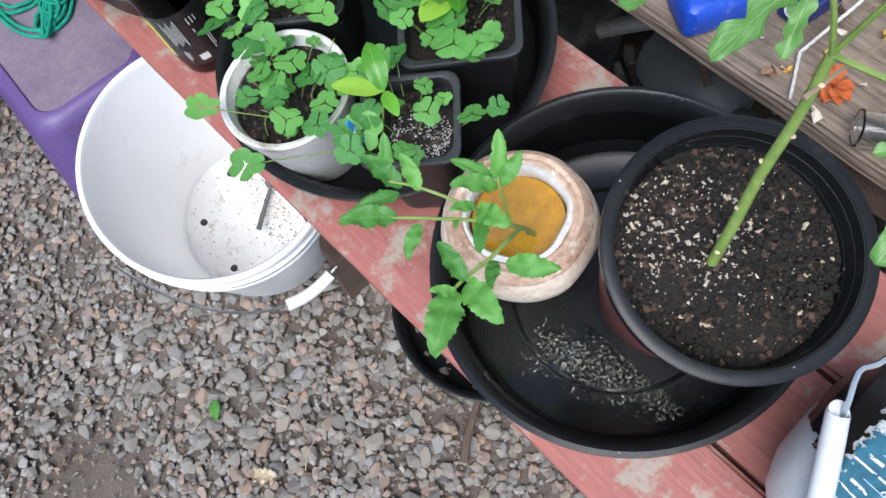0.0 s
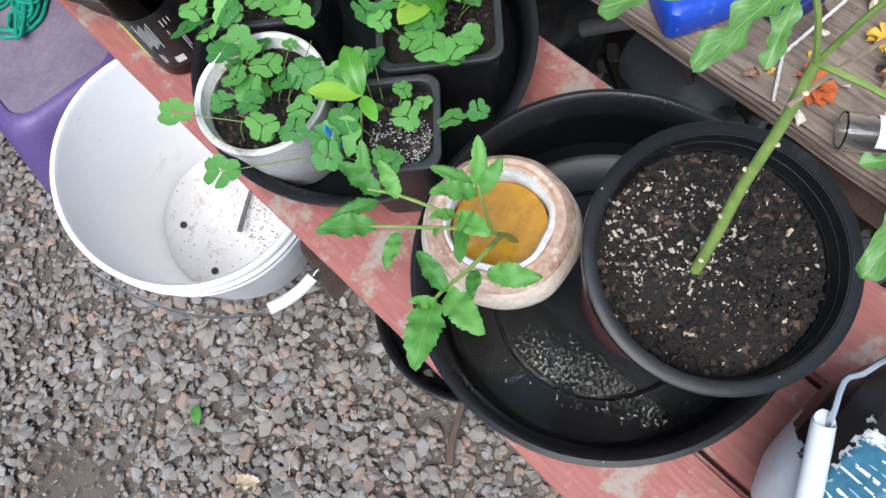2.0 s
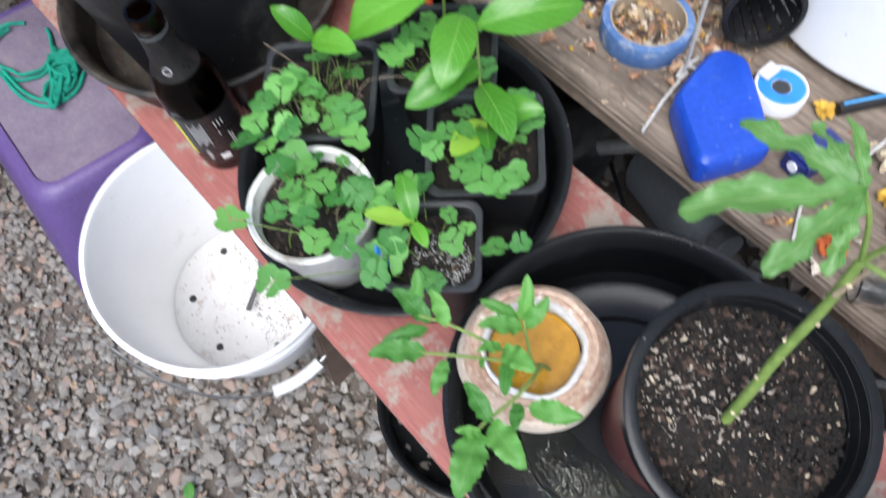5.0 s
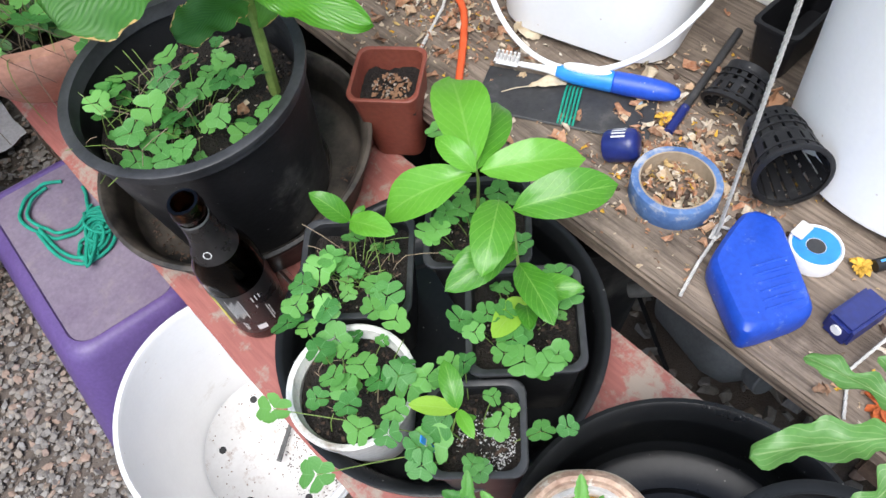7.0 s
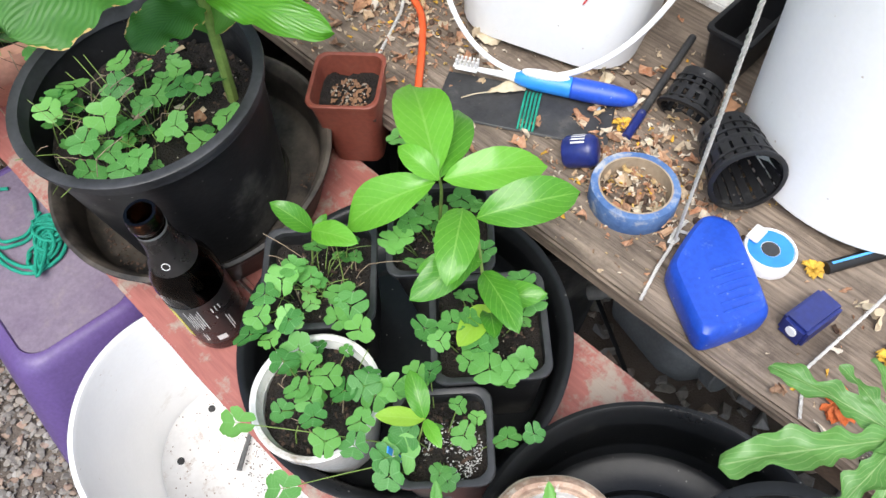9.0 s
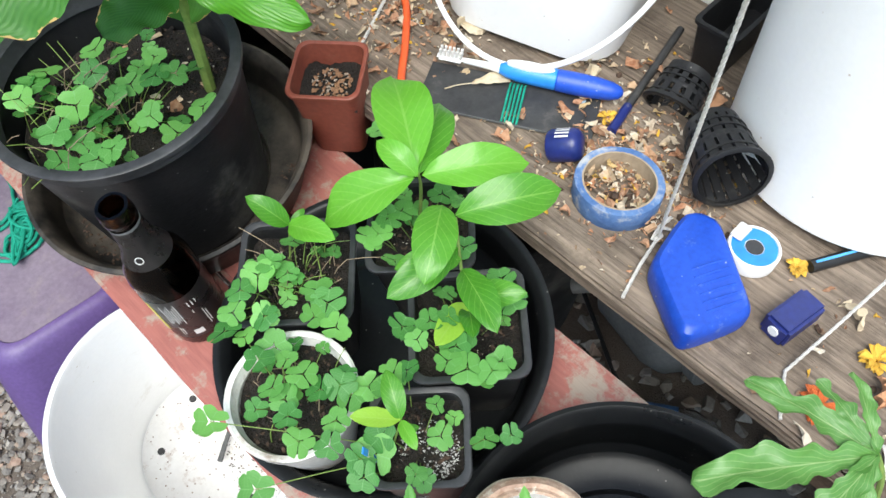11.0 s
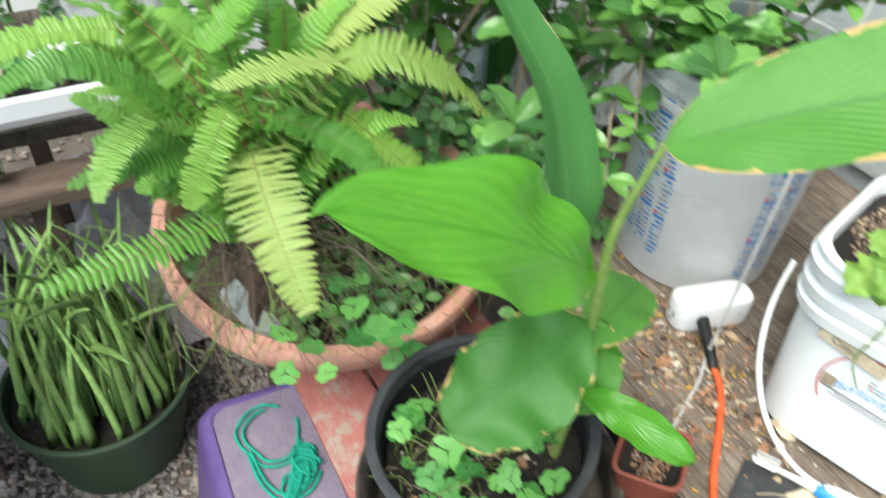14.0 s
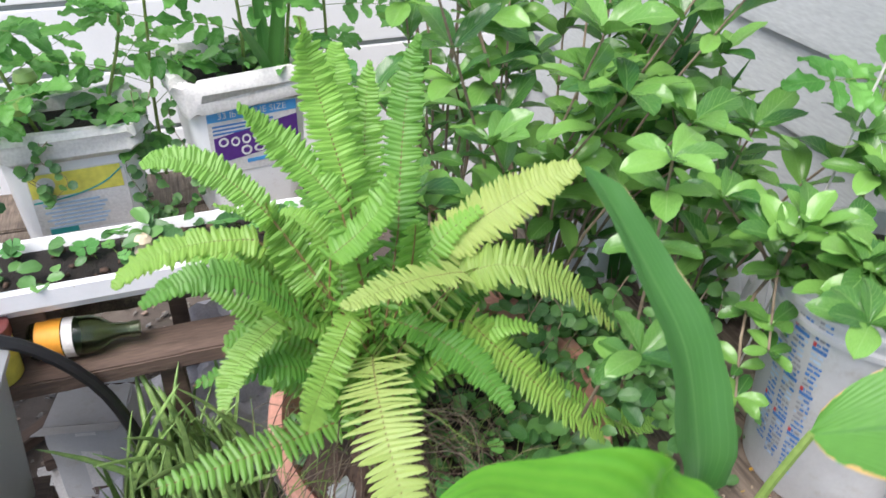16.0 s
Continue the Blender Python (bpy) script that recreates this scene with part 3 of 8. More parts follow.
def round_pot(at, r, h, label, rb=0.75, lip=0.008, rim=0.02, m=BLACKPOT, rim_m=None, soil_h=0.8, name="plant_pot", rx=0, ry=0, wall_t=0.0035, soil_m=None, group="", lean=0.0):
    t = thing(name, at, label, "plant pot", group, rx=rx, ry=ry, lean=lean)
    b = r * rb
    ro = r - lip
    s = h * soil_h
    rs = b + (ro - b) * soil_h - wall_t
    part("body", lathe([(0, 0), (b * 0.95, 0), (b, 0.004), (ro, h - rim), (ro, h - rim - 0.002), (ro - wall_t, h - rim), (rs, s - 0.01), (b - wall_t, 0.006), (0, 0.006)], 64), m, t)
    part("rim", lathe([(ro + 0.0005, h - rim - 0.001), (ro + lip * 0.55, h - rim + 0.001), (ro + lip * 0.6, h - 0.006), (r, h - 0.0045), (r, h - 0.001), (r - 0.002, h), (ro - wall_t, h - 0.001),
                       (ro - wall_t - 0.001, h - rim * 0.6), (ro - wall_t - 0.003, h - rim), (ro - wall_t, h - rim)], 64), rim_m or m, t)
    if soil_h > 0.05:
        bmx = bmesh.new()
        n, k = 44, 14
        rows = [[bmx.verts.new((0, 0, s))]]
        for i in range(1, k + 1):
            rr = (rs - 0.0005) * i / k
            rows.append([bmx.verts.new((rr * math.cos(6.2832 * j / n), rr * math.sin(6.2832 * j / n),
                                        s + 0.006 * noise.noise((rr * math.cos(6.2832 * j / n) * 30 + at[0] * 9, rr * math.sin(6.2832 * j / n) * 30, 3)) + 0.0025 * noise.noise((rr * math.cos(6.2832 * j / n) * 160, rr * math.sin(6.2832 * j / n) * 160, at[1] * 30)))) for j in range(n)])
        for j in range(n):
            bmx.faces.new((rows[0][0], rows[1][j], rows[1][(j + 1) % n]))
        for a, c in zip(rows[1:], rows[2:]):
            for j in range(n):
                bmx.faces.new((a[j], c[j], c[(j + 1) % n], a[(j + 1) % n]))
        part("soil", bmx, soil_m or SOIL, t, "dark potting soil")
    t["soil_z"] = s
    t["soil_r"] = rs
    return t


def bits(t, count, size, m, seed, name="perlite", up=0.0022, flat=0.7, keep=1.0, middle=(0, 0)):
    """Loose bits lying on the soil of a pot."""
    s, rs = t["soil_z"], t["soil_r"] * keep

    def where(rng):
        a, q = rng.uniform(0, 6.2832), math.sqrt(rng.random()) * rs * 0.97
        x, y = q * math.cos(a) + middle[0], q * math.sin(a) + middle[1]
        return x, y, s + 0.004 * noise.noise((x * 30, y * 30, 3)) + up
    return scatter(name, t, count, where, size, m, flat, seed, hull=10)


def crumbs(t, count, seed, keep=1.0):
    return bits(t, count, (0.0008, 0.0031), SOIL, seed, "loose_soil", 0.002, 0.8, keep)


def square_pot(at, half, h, label, rz=0.0, m=BLACKPOT, soil_h=0.85, taper=0.7, name="square_pot", group="square nursery pots", lip=0.003, rx=0, ry=0, lean=LEAN):
    t = thing(name, at, label, "plant pot", group, rz=rz, rx=rx, ry=ry, lean=lean)
    w = 0.002
    b = half * taper

    def ring(z, o=0.0, r=0.012):
        k = b + (half - lip - b) * z / h + o
        return round_rect(k, k, r, z)
    body = [ring(0.0), ring(0.002, 0.0005), ring(h - 0.006), ring(h - 0.006, -w), ring(0.004, -w)]
    part("body", loft(body), m, t)
    part("rim", loft([ring(h - 0.006, 0.0004), ring(h - 0.0052, lip), ring(h - 0.001, lip), ring(h, lip - 0.001), ring(h, 0), ring(h - 0.001, -w - 0.0005), ring(h - 0.006, -w - 0.0005)], False), RIMGREY if m is BLACKPOT else m, t)
    s = h * soil_h
    k = b + (half - lip - b) * soil_h - w
    bmx = bmesh.new()
    bmesh.ops.create_grid(bmx, x_segments=22, y_segments=22, size=k)
    for v in bmx.verts:
        v.co.z = s + 0.006 * noise.noise(v.co * 38 + Vector((at[0] * 50, at[1] * 50, 0))) + 0.003 * noise.noise(v.co * 170)
    part("soil", bmx, SOIL, t, "dark potting soil")
    t["soil_z"], t["soil_r"] = s, k
    return t


# saucers on the bench
tray = saucer((0.1384, 0.0579, 0.481), 0.1418, 0.082, "large deep black plastic tray holding some water")
mid_saucer = saucer((0.159, 0.3537, 0.4836), 0.1562, 0.055, "black plastic saucer crowded with small pots")
far_saucer = saucer((0.1455, 0.6701, 0.4819), 0.1538, 0.065, "dusty black plastic saucer under a large nursery pot", m=DUSTYBLACK)



def saucer_edge(rng):
    a, q = rng.uniform(2.2, 5.6), rng.uniform(0.108, 0.131)
    return tuple(far_saucer.matrix_world @ Vector((q * math.cos(a), q * math.sin(a), 0.0078)))


tagged(scatter("wet_litter", None, 260, saucer_edge, (0.0006, 0.0026), BARK, 0.35, 31, hull=10), "brown wet litter in the black saucer", "debris")
WATER = clear("water", (0.75, 0.75, 0.68), 0.02)
b = lathe([(0, 0.0), (0.121, 0.0)], 60)
puddle = part("puddle", b, WATER, None, "shallow rain water pooled in the black tray", m=pose(0.1375, 0.0579, 0.4822))
tagged(puddle, category="water")


def drop_place(rng):
    u = rng.random()
    x, y = 0.056 + 0.05 * u + rng.gauss(0, 0.011), 0.07 - 0.115 * u + rng.gauss(0, 0.012)
    return x, y, max(0.4824, 0.4872 + (x - 0.1384) * math.tan(radians(LEAN)))


tagged(scatter("foam_bubbles", None, 2000, drop_place, (0.00025, 0.001), WATER, 0.7, 4), "small bubbles and droplets on the wet tray floor", "water")

# large pot with a green stemmed plant
big_pot = round_pot((0.1545, 0.0275, 0.4975), 0.0786, 0.185, "maroon and black plastic pot with fresh potting soil", 0.66, 0.005, 0.02, MAROON, BLACK, 0.87, "large_pot", rx=11, lean=LEAN)
part("liner", lathe([(0.0655, 0.150), (0.0668, 0.1645), (0.0671, 0.1655), (0.0685, 0.1658), (0.0687, 0.1668), (0.0688, 0.1735), (0.0690, 0.1745), (0.0701, 0.1748), (0.0703, 0.1758), (0.0703, 0.182), (0.0710, 0.1848)], 72), BLACK, big_pot, "ribbed black inner wall")
crumbs(big_pot, 3600, 2)
bits(big_pot, 420, (0.0004, 0.0011), PERLITE, 3)
bits(big_pot, 320, (0.0008, 0.0024), BARK, 33, "fine_bark", flat=0.7)
bits(big_pot, 250, (0.0009, 0.002), PERLITE, 4, keep=0.62, middle=(-0.008, 0.024))
bits(big_pot, 45, (0.0016, 0.0028), PERLITE, 7, keep=0.66, middle=(-0.004, 0.02))
bits(big_pot, 160, (0.0016, 0.0042), BARK, 5, "bark_mulch", flat=0.5)
bits(big_pot, 45, (0.0014, 0.0034), PALELEAF, 6, "tan_grit", flat=0.7)

# black nursery pot with the broad-leaved plant
nursery = round_pot((0.1339, 0.6583, 0.4875), 0.1199, 0.19, "black nursery pot with scuffed grey rim", 0.78, 0.007, 0.016, BLACKPOT, RIMGREY, 0.72, "nursery_pot", lean=LEAN)
crumbs(nursery, 500, 3)
bits(nursery, 260, (0.001, 0.003), BARK, 8, "bark_mulch")
bits(nursery, 120, (0.0008, 0.002), PERLITE, 9)
bits(nursery, 22, (0.004, 0.011), LITTER, 12, "husk_litter", 0.003, 0.3)

# white pot and square pots in the middle saucer
white_pot = round_pot((0.0586, 0.3402, 0.4793), 0.0548, 0.108, "small dirty white plastic pot full of clover", 0.66, 0.0018, 0.012, WHITEDIRT, None, 0.86, "white_pot", lean=LEAN)
crumbs(white_pot, 300, 4)
bits(white_pot, 160, (0.001, 0.003), BARK, 10, "bark_mulch")
sq = []
for k, (x, y, z, rz, hh) in enumerate(((0.1054, 0.2405, 0.483, -44, 0.112), (0.1942, 0.275, 0.4939, -43, 0.122), (0.132, 0.4205, 0.4862, -44, 0.115), (0.2358, 0.3732, 0.499, -45, 0.118))):
    p = square_pot((x, y, z), (0.0395, 0.0485, 0.0515, 0.0477)[k], hh, ("small square black pot with perlite crusted soil", "square black pot with a citrus sapling and clover", "square black pot with weeds and a seedling",
                                                       "square black pot with clover under a sapling")[k], rz)
    bits(p, (900, 60, 150, 60)[k], ((0.0004, 0.0012), (0.0005, 0.0013), (0.0005, 0.0014), (0.0005, 0.0013))[k], PERLITEW if k == 0 else PERLITE, 20 + k, keep=(0.75, 0.8, 0.8, 0.8)[k], middle=((0.006, -0.008), (0, 0), (0, 0), (0, 0))[k], up=0.002)
    crumbs(p, 320, 60 + k, 0.85)
    bits(p, 120, (0.001, 0.003), BARK, 30 + k, "bark_mulch", keep=0.9)
    sq.append(p)

# brick red square pot between bench and table
red_pot = square_pot((0.306, 0.585, 0.5025), 0.039, 0.105, "brick red square plastic pot, nearly empty", 38, REDPOT, 0.74, 0.7, "red_pot", "", 0.0018)
bits(red_pot, 130, (0.001, 0.003), DRYLEAF, 44, "dry_mulch", keep=0.7)
bits(red_pot, 60, (0.001, 0.002), PERLITE, 45, keep=0.7)

# bulbous dried gourd bowl with amber water
bowl = thing("gourd_bowl", (0.1029, 0.1242, 0.4835), "pale peeling gourd-like bowl with amber water", "bowl", lean=LEAN)
part("shell", lathe([(0, 0), (0.0214, 0), (0.0278, 0.004), (0.0428, 0.035), (0.0535, 0.065), (0.0572, 0.088), (0.0535, 0.107), (0.0449, 0.117), (0.0375, 0.116), (0.0348, 0.11), (0.0353, 0.09), (0.0321, 0.03), (0, 0.02)], 72, 0.07, 3), PEELWOOD, bowl)
part("peeling_rim", lathe([(0.0522, 0.1085), (0.0511, 0.1125), (0.0479, 0.1155), (0.0455, 0.1185), (0.0423, 0.1172), (0.0398, 0.1188), (0.0380, 0.1165)], 90, 0.05, 3), PEELRIM, bowl, "brown peeling skin round the opening")
part("cut_rim", lathe([(0.0391, 0.1165), (0.0353, 0.119), (0.0337, 0.116), (0.0345, 0.108), (0.0364, 0.108)], 48, 0.08, 5), PAPERW, bowl, "frayed white inner edge")
AMBER = surface("amber_water", (0.36, 0.17, 0.012), (0.52, 0.27, 0.025), 40, (0.05, 0.08), 0.0, dirt=(0.16, 0.08, 0.02), dirt_at=(0.58, 0.72), dirt_scale=28, coat=0.6)
part("water", lathe([(0, 0.103), (0.034, 0.103)], 40), AMBER, bowl, "murky amber water")

# white bucket with drain holes on the gravel, leaning
FLOORWHITE = surface("dirt_specked_white_plastic", (0.74, 0.72, 0.69), (0.84, 0.83, 0.81), 12, (0.4, 0.55), 0.08, dirt=(0.42, 0.31, 0.24), dirt_at=(0.56, 0.74), dirt_scale=42, grain=0.08, specks=((0.3, 0.22, 0.17), 120, 0.12))
bucket = thing("bucket", (0.0135, 0.589, 0.041), "white plastic bucket with drain holes and dirty bottom", "bucket", rx=14.2, ry=-5.1)
BH, BR, BB = 0.321, 0.1452, 0.119


def ringed(r0, r1, h, t=0.003):
    return [(0, 0), (r0 - 0.004, 0), (r0, 0.004), (r0 + (r1 - r0) * 0.78, h * 0.78), (r1 - 0.0015, h * 0.785), (r1 - 0.001, h * 0.815), (r0 + (r1 - r0) * 0.83, h * 0.82), (r0 + (r1 - r0) * 0.87, h * 0.87), (r1 + 0.0005, h * 0.875),
            (r1 + 0.001, h * 0.91), (r1 - 0.006, h * 0.915), (r1 - 0.006, h * 0.96), (r1, h * 0.965), (r1, h * 0.992), (r1 - 0.002, h), (r1 - 0.006, h), (r1 - 0.009, h * 0.985), (r0 - t, 0.012), (r0 - t - 0.004, 0.006), (0, 0.006)]


part("shell", lathe(ringed(BB, BR, BH), 72), WHITEP, bucket)
part("floor", lathe([(0, 0.0068), (BB - 0.008, 0.0068)], 60), FLOORWHITE, bucket, "dirt speckled white floor")
for k in range(6):
    a = 0.35 + k * 6.2832 / 6
    part("drain_hole", lathe([(0, 0.0074), (0.0055, 0.0074)], 14), TUBE, bucket, m=pose(0.085 * math.cos(a), 0.085 * math.sin(a), 0))
arc = [(0.158 * math.cos(a), 0.158 * math.sin(a), 0.288 - 0.175 * math.sin((a - 3.2) / 2.75 * math.pi) ** 0.8) for a in [3.2 + 2.75 * i / 24 for i in range(25)]]
part("bail", tube(arc, 0.0021, 6), STEEL, bucket, "thin wire bail")
part("grip", tube(arc[10:15], 0.0085, 12), WHITEP, bucket, "white plastic grip")

# purple step stool
stool = thing("step_stool", (-0.035, 0.96, 0.0), "dusty purple plastic step stool on the gravel", "stool", rz=-3)
SH = 0.25
hx, hy = 0.098, 0.185


def stool_ring(z, o, r=0.04):
    return round_rect(hx + o, hy + o, r, z, 6)


part("shell", loft([stool_ring(0.0, 0.035, 0.045), stool_ring(SH * 0.55, 0.018, 0.042), stool_ring(SH - 0.02, 0.004), stool_ring(SH - 0.006, -0.003), stool_ring(SH, -0.012, 0.035), stool_ring(SH, -0.018, 0.03),
                    stool_ring(SH - 0.004, -0.021, 0.028)]), PURPLE, stool)
part("top_panel", loft([stool_ring(SH - 0.006, -0.02, 0.028), stool_ring(SH - 0.0025, -0.0205, 0.028)]), PURPLETOP, stool, "dusty recessed standing panel")

# terracotta bowl with the fern
terra = thing("terracotta_planter", (0.098, 1.086, 0.474), "wide terracotta planter with a fern and trailing weeds", "planter", rx=11)
part("bowl", lathe([(0, 0), (0.105, 0), (0.114, 0.006), (0.19, 0.15), (0.200, 0.158), (0.217, 0.16), (0.224, 0.168), (0.226, 0.195), (0.222, 0.203), (0.208, 0.203), (0.200, 0.19), (0.185, 0.15), (0.1, 0.02), (0, 0.02)], 80, 0.012, 2), TERRA, terra)
bmx = lathe([(0, 0.178), (0.06, 0.176), (0.12, 0.172), (0.2, 0.165)], 60, 0.05, 4)
part("soil", bmx, SOIL, terra, "matted dark soil")
terra["soil_z"], terra["soil_r"] = 0.172, 0.17
bits(terra, 500, (0.002, 0.006), BARK, 51, "bark_mulch")

# aloe pot
aloe_pot = round_pot((-0.26, 1.33, 0.0), 0.165, 0.2, "olive green plastic pot of aloe on the gravel", 0.72, 0.006, 0.02, GREENPOT, None, 0.85, "aloe_pot")
bits(aloe_pot, 150, (0.002, 0.005), BARK, 52, "bark_mulch")

# ---- plants ----
CLOVER_WHITE = [(0.063, 0.39, 0.625),
                (0.041, 0.388, 0.625),
                (0.053, 0.368, 0.625),
                (0.036, 0.363, 0.625),
                (0.052, 0.349, 0.625),
                (0.029, 0.337, 0.625),
                (0.031, 0.326, 0.625),
                (0.011, 0.337, 0.625),
                (0.023, 0.311, 0.625),
                (0.053, 0.33, 0.625),
                (0.056, 0.314, 0.625),
                (0.016, 0.289, 0.625),
                (0.031, 0.274, 0.625),
                (0.048, 0.286, 0.625),
                (0.068, 0.304, 0.625),
                (0.071, 0.295, 0.625),
                (0.084, 0.29, 0.625),
                (0.078, 0.309, 0.625)]
CLOVER_BACK = [(0.085, 0.423, 0.622),
               (0.066, 0.391, 0.622),
               (0.105, 0.41, 0.622),
               (0.111, 0.38, 0.622),
               (0.108, 0.362, 0.622),
               (0.066, 0.422, 0.622),
               (0.05, 0.411, 0.622),
               (0.036, 0.405, 0.622),
               (0.098, 0.34, 0.622),
               (0.092, 0.359, 0.622),
               (0.098, 0.425, 0.622),
               (0.127, 0.429, 0.622),
               (0.105, 0.426, 0.622)]
CLOVER_CITRUS = [(0.133, 0.285, 0.63),
                 (0.135, 0.304, 0.63),
                 (0.138, 0.257, 0.63),
                 (0.153, 0.263, 0.63),
                 (0.144, 0.242, 0.63),
                 (0.149, 0.233, 0.63),
                 (0.168, 0.229, 0.63),
                 (0.155, 0.227, 0.63),
                 (0.151, 0.289, 0.63),
                 (0.164, 0.282, 0.63),
                 (0.214, 0.262, 0.63),
                 (0.221, 0.278, 0.63),
                 (0.166, 0.266, 0.63)]
CLOVER_REAR = [(0.172, 0.384, 0.63),
               (0.195, 0.387, 0.63),
               (0.207, 0.384, 0.63),
               (0.173, 0.357, 0.63),
               (0.178, 0.382, 0.63),
               (0.262, 0.472, 0.63),
               (0.251, 0.38, 0.63),
               (0.222, 0.326, 0.63)]
CLOVER_FRONT = [(0.092, 0.227, 0.62),
                (0.114, 0.203, 0.62),
                (0.128, 0.19, 0.62),
                (0.031, 0.244, 0.62),
                (0.049, 0.252, 0.62),
                (0.038, 0.256, 0.62),
                (-0.029, 0.293, 0.62),
                (-0.022, 0.357, 0.62),
                (0.101, 0.288, 0.62),
                (0.111, 0.283, 0.62),
                (0.088, 0.281, 0.62),
                (0.06, 0.258, 0.62)]
CLOVER_NURSERY = [(0.07, 0.654, 0.66),
                  (0.078, 0.626, 0.66),
                  (0.04, 0.633, 0.66),
                  (0.052, 0.618, 0.66),
                  (0.028, 0.607, 0.66),
                  (0.052, 0.591, 0.66),
                  (0.064, 0.583, 0.66),
                  (0.14, 0.668, 0.66),
                  (0.14, 0.635, 0.66),
                  (0.155, 0.625, 0.66),
                  (0.175, 0.622, 0.66),
                  (0.103, 0.684, 0.66),
                  (0.122, 0.654, 0.66),
                  (0.11, 0.599, 0.66),
                  (0.152, 0.581, 0.66),
                  (0.075, 0.792, 0.66),
                  (0.095, 0.79, 0.66),
                  (0.107, 0.783, 0.66),
                  (0.075, 0.723, 0.66),
                  (0.056, 0.715, 0.66),
                  (0.039, 0.7, 0.66),
                  (0.12, 0.706, 0.66),
                  (0.118, 0.571, 0.66)]
CLOVER_TERRA = [(-0.036, 0.837, 0.7),
                (-0.012, 0.813, 0.7),
                (-0.049, 0.792, 0.7),
                (-0.013, 0.767, 0.7),
                (0.035, 0.793, 0.7),
                (0.072, 0.81, 0.7),
                (0.078, 0.887, 0.7),
                (0.05, 0.893, 0.7),
                (0.059, 0.803, 0.7),
                (0.088, 0.795, 0.7),
                (0.052, 0.849, 0.7),
                (0.067, 0.778, 0.7)]
FRONDS_LEFT = [((-0.079, 0.97, 0.917), (-0.146, 0.95, 0.994), (-0.223, 0.93, 0.991), 0.04, 0),
               ((-0.055, 0.95, 0.781), (-0.149, 0.92, 0.793), (-0.246, 0.9, 0.8), 0.056, 0),
               ((-0.034, 0.95, 0.916), (-0.078, 0.88, 0.903), (-0.107, 0.8, 0.928), 0.04, 2),
               ((-0.105, 0.97, 0.914), (-0.147, 0.93, 0.909), (-0.17, 0.88, 0.898), 0.036, 2),
               ((-0.014, 0.95, 0.862), (-0.037, 0.82, 0.893), (-0.039, 0.715, 0.852), 0.075, 1),
               ((0.018, 0.97, 0.885), (0.069, 0.9, 0.88), (0.098, 0.84, 0.847), 0.046, 0),
               ((0.098, 0.96, 0.872), (0.167, 0.9, 0.8), (0.235, 0.87, 0.731), 0.055, 2)]
FRONDS_RIGHT = [((0.09, 0.97, 0.926), (0.17, 0.95, 0.93), (0.274, 0.94, 0.829), 0.06, 1),
                ((0.078, 1.0, 0.95), (0.158, 1.0, 0.992), (0.236, 1.0, 1.022), 0.062, 1),
                ((-0.044, 0.98, 0.975), (0.006, 0.98, 1.017), (0.021, 0.98, 1.056), 0.045, 0),
                ((-0.028, 1.0, 1.019), (-0.069, 1.04, 1.07), (-0.108, 1.05, 1.115), 0.045, 0),
                ((-0.016, 1.02, 1.032), (-0.029, 1.07, 1.119), (-0.038, 1.08, 1.184), 0.05, 0),
                ((0.032, 1.0, 0.981), (0.059, 1.06, 1.078), (0.082, 1.08, 1.156), 0.045, 0),
                ((0.033, 0.97, 0.929), (0.036, 0.96, 0.98), (0.035, 0.95, 1.014), 0.045, 0)]
FRONDS_TALL = [((0.091, 0.96, 0.939), (0.016, 0.92, 0.97), (-0.055, 0.88, 0.985), 0.045, 1),
               ((-0.095, 1.0, 1.018), (-0.15, 1.02, 1.074), (-0.201, 1.02, 1.081), 0.035, 0),
               ((-0.111, 1.0, 0.996), (-0.192, 1.0, 1.0), (-0.247, 0.99, 0.976), 0.036, 2),
               ((0.003, 1.02, 0.964), (0.02, 1.08, 1.046), (0.035, 1.1, 1.127), 0.045, 0),
               ((-0.007, 1.02, 0.994), (-0.006, 1.08, 1.078), (0.005, 1.12, 1.142), 0.05, 0),
               ((0.183, 0.97, 0.782), (0.294, 0.95, 0.672), (0.384, 0.95, 0.643), 0.045, 0),
               ((-0.061, 0.98, 0.947), (-0.087, 1.0, 0.988), (-0.098, 1.0, 1.035), 0.05, 2)]


def heart_trefoil(seed):
    """Three heart-shaped leaflets round one point, lying flat, with a radius of about 1."""
    bm = bmesh.new()
    uvl = bm.loops.layers.uv.new("leaf")
    rng = random.Random(seed)
    for k in range(3):
        turn = k * 2.0944 + rng.uniform(-0.12, 0.12)
        dip = rng.uniform(-0.12, 0.12)
        rows = []
        for i in range(6):
            u = i / 5
            row = []
            for j in range(7):
                v = j / 3 - 1
                half = 0.84 * math.sin(min(1.0, u * 1.1) * math.pi * 0.55) ** 0.75 * (1 - 0.1 * u)
                x = 0.06 + u * (0.94 - 0.3 * (1 - abs(v)) ** 1.5 * u * u - 0.36 * abs(v) ** 3 * u)
                y = v * half
                z = 0.05 * abs(v) * u + dip * u * u + 0.014 * rng.uniform(-1, 1)
                co = Vector((x, y, z))
                co.rotate(Euler((0, 0, turn)))
                row.append((bm.verts.new(co), (u, (v + 1) / 2)))
            rows.append(row)
        for a, b in zip(rows, rows[1:]):
            for j in range(6):
                q = (a[j], b[j], b[j + 1], a[j + 1])
                f = bm.faces.new([w[0] for w in q])
                for lp, w in zip(f.loops, q):
                    lp[uvl].uv = w[1]
    return bm


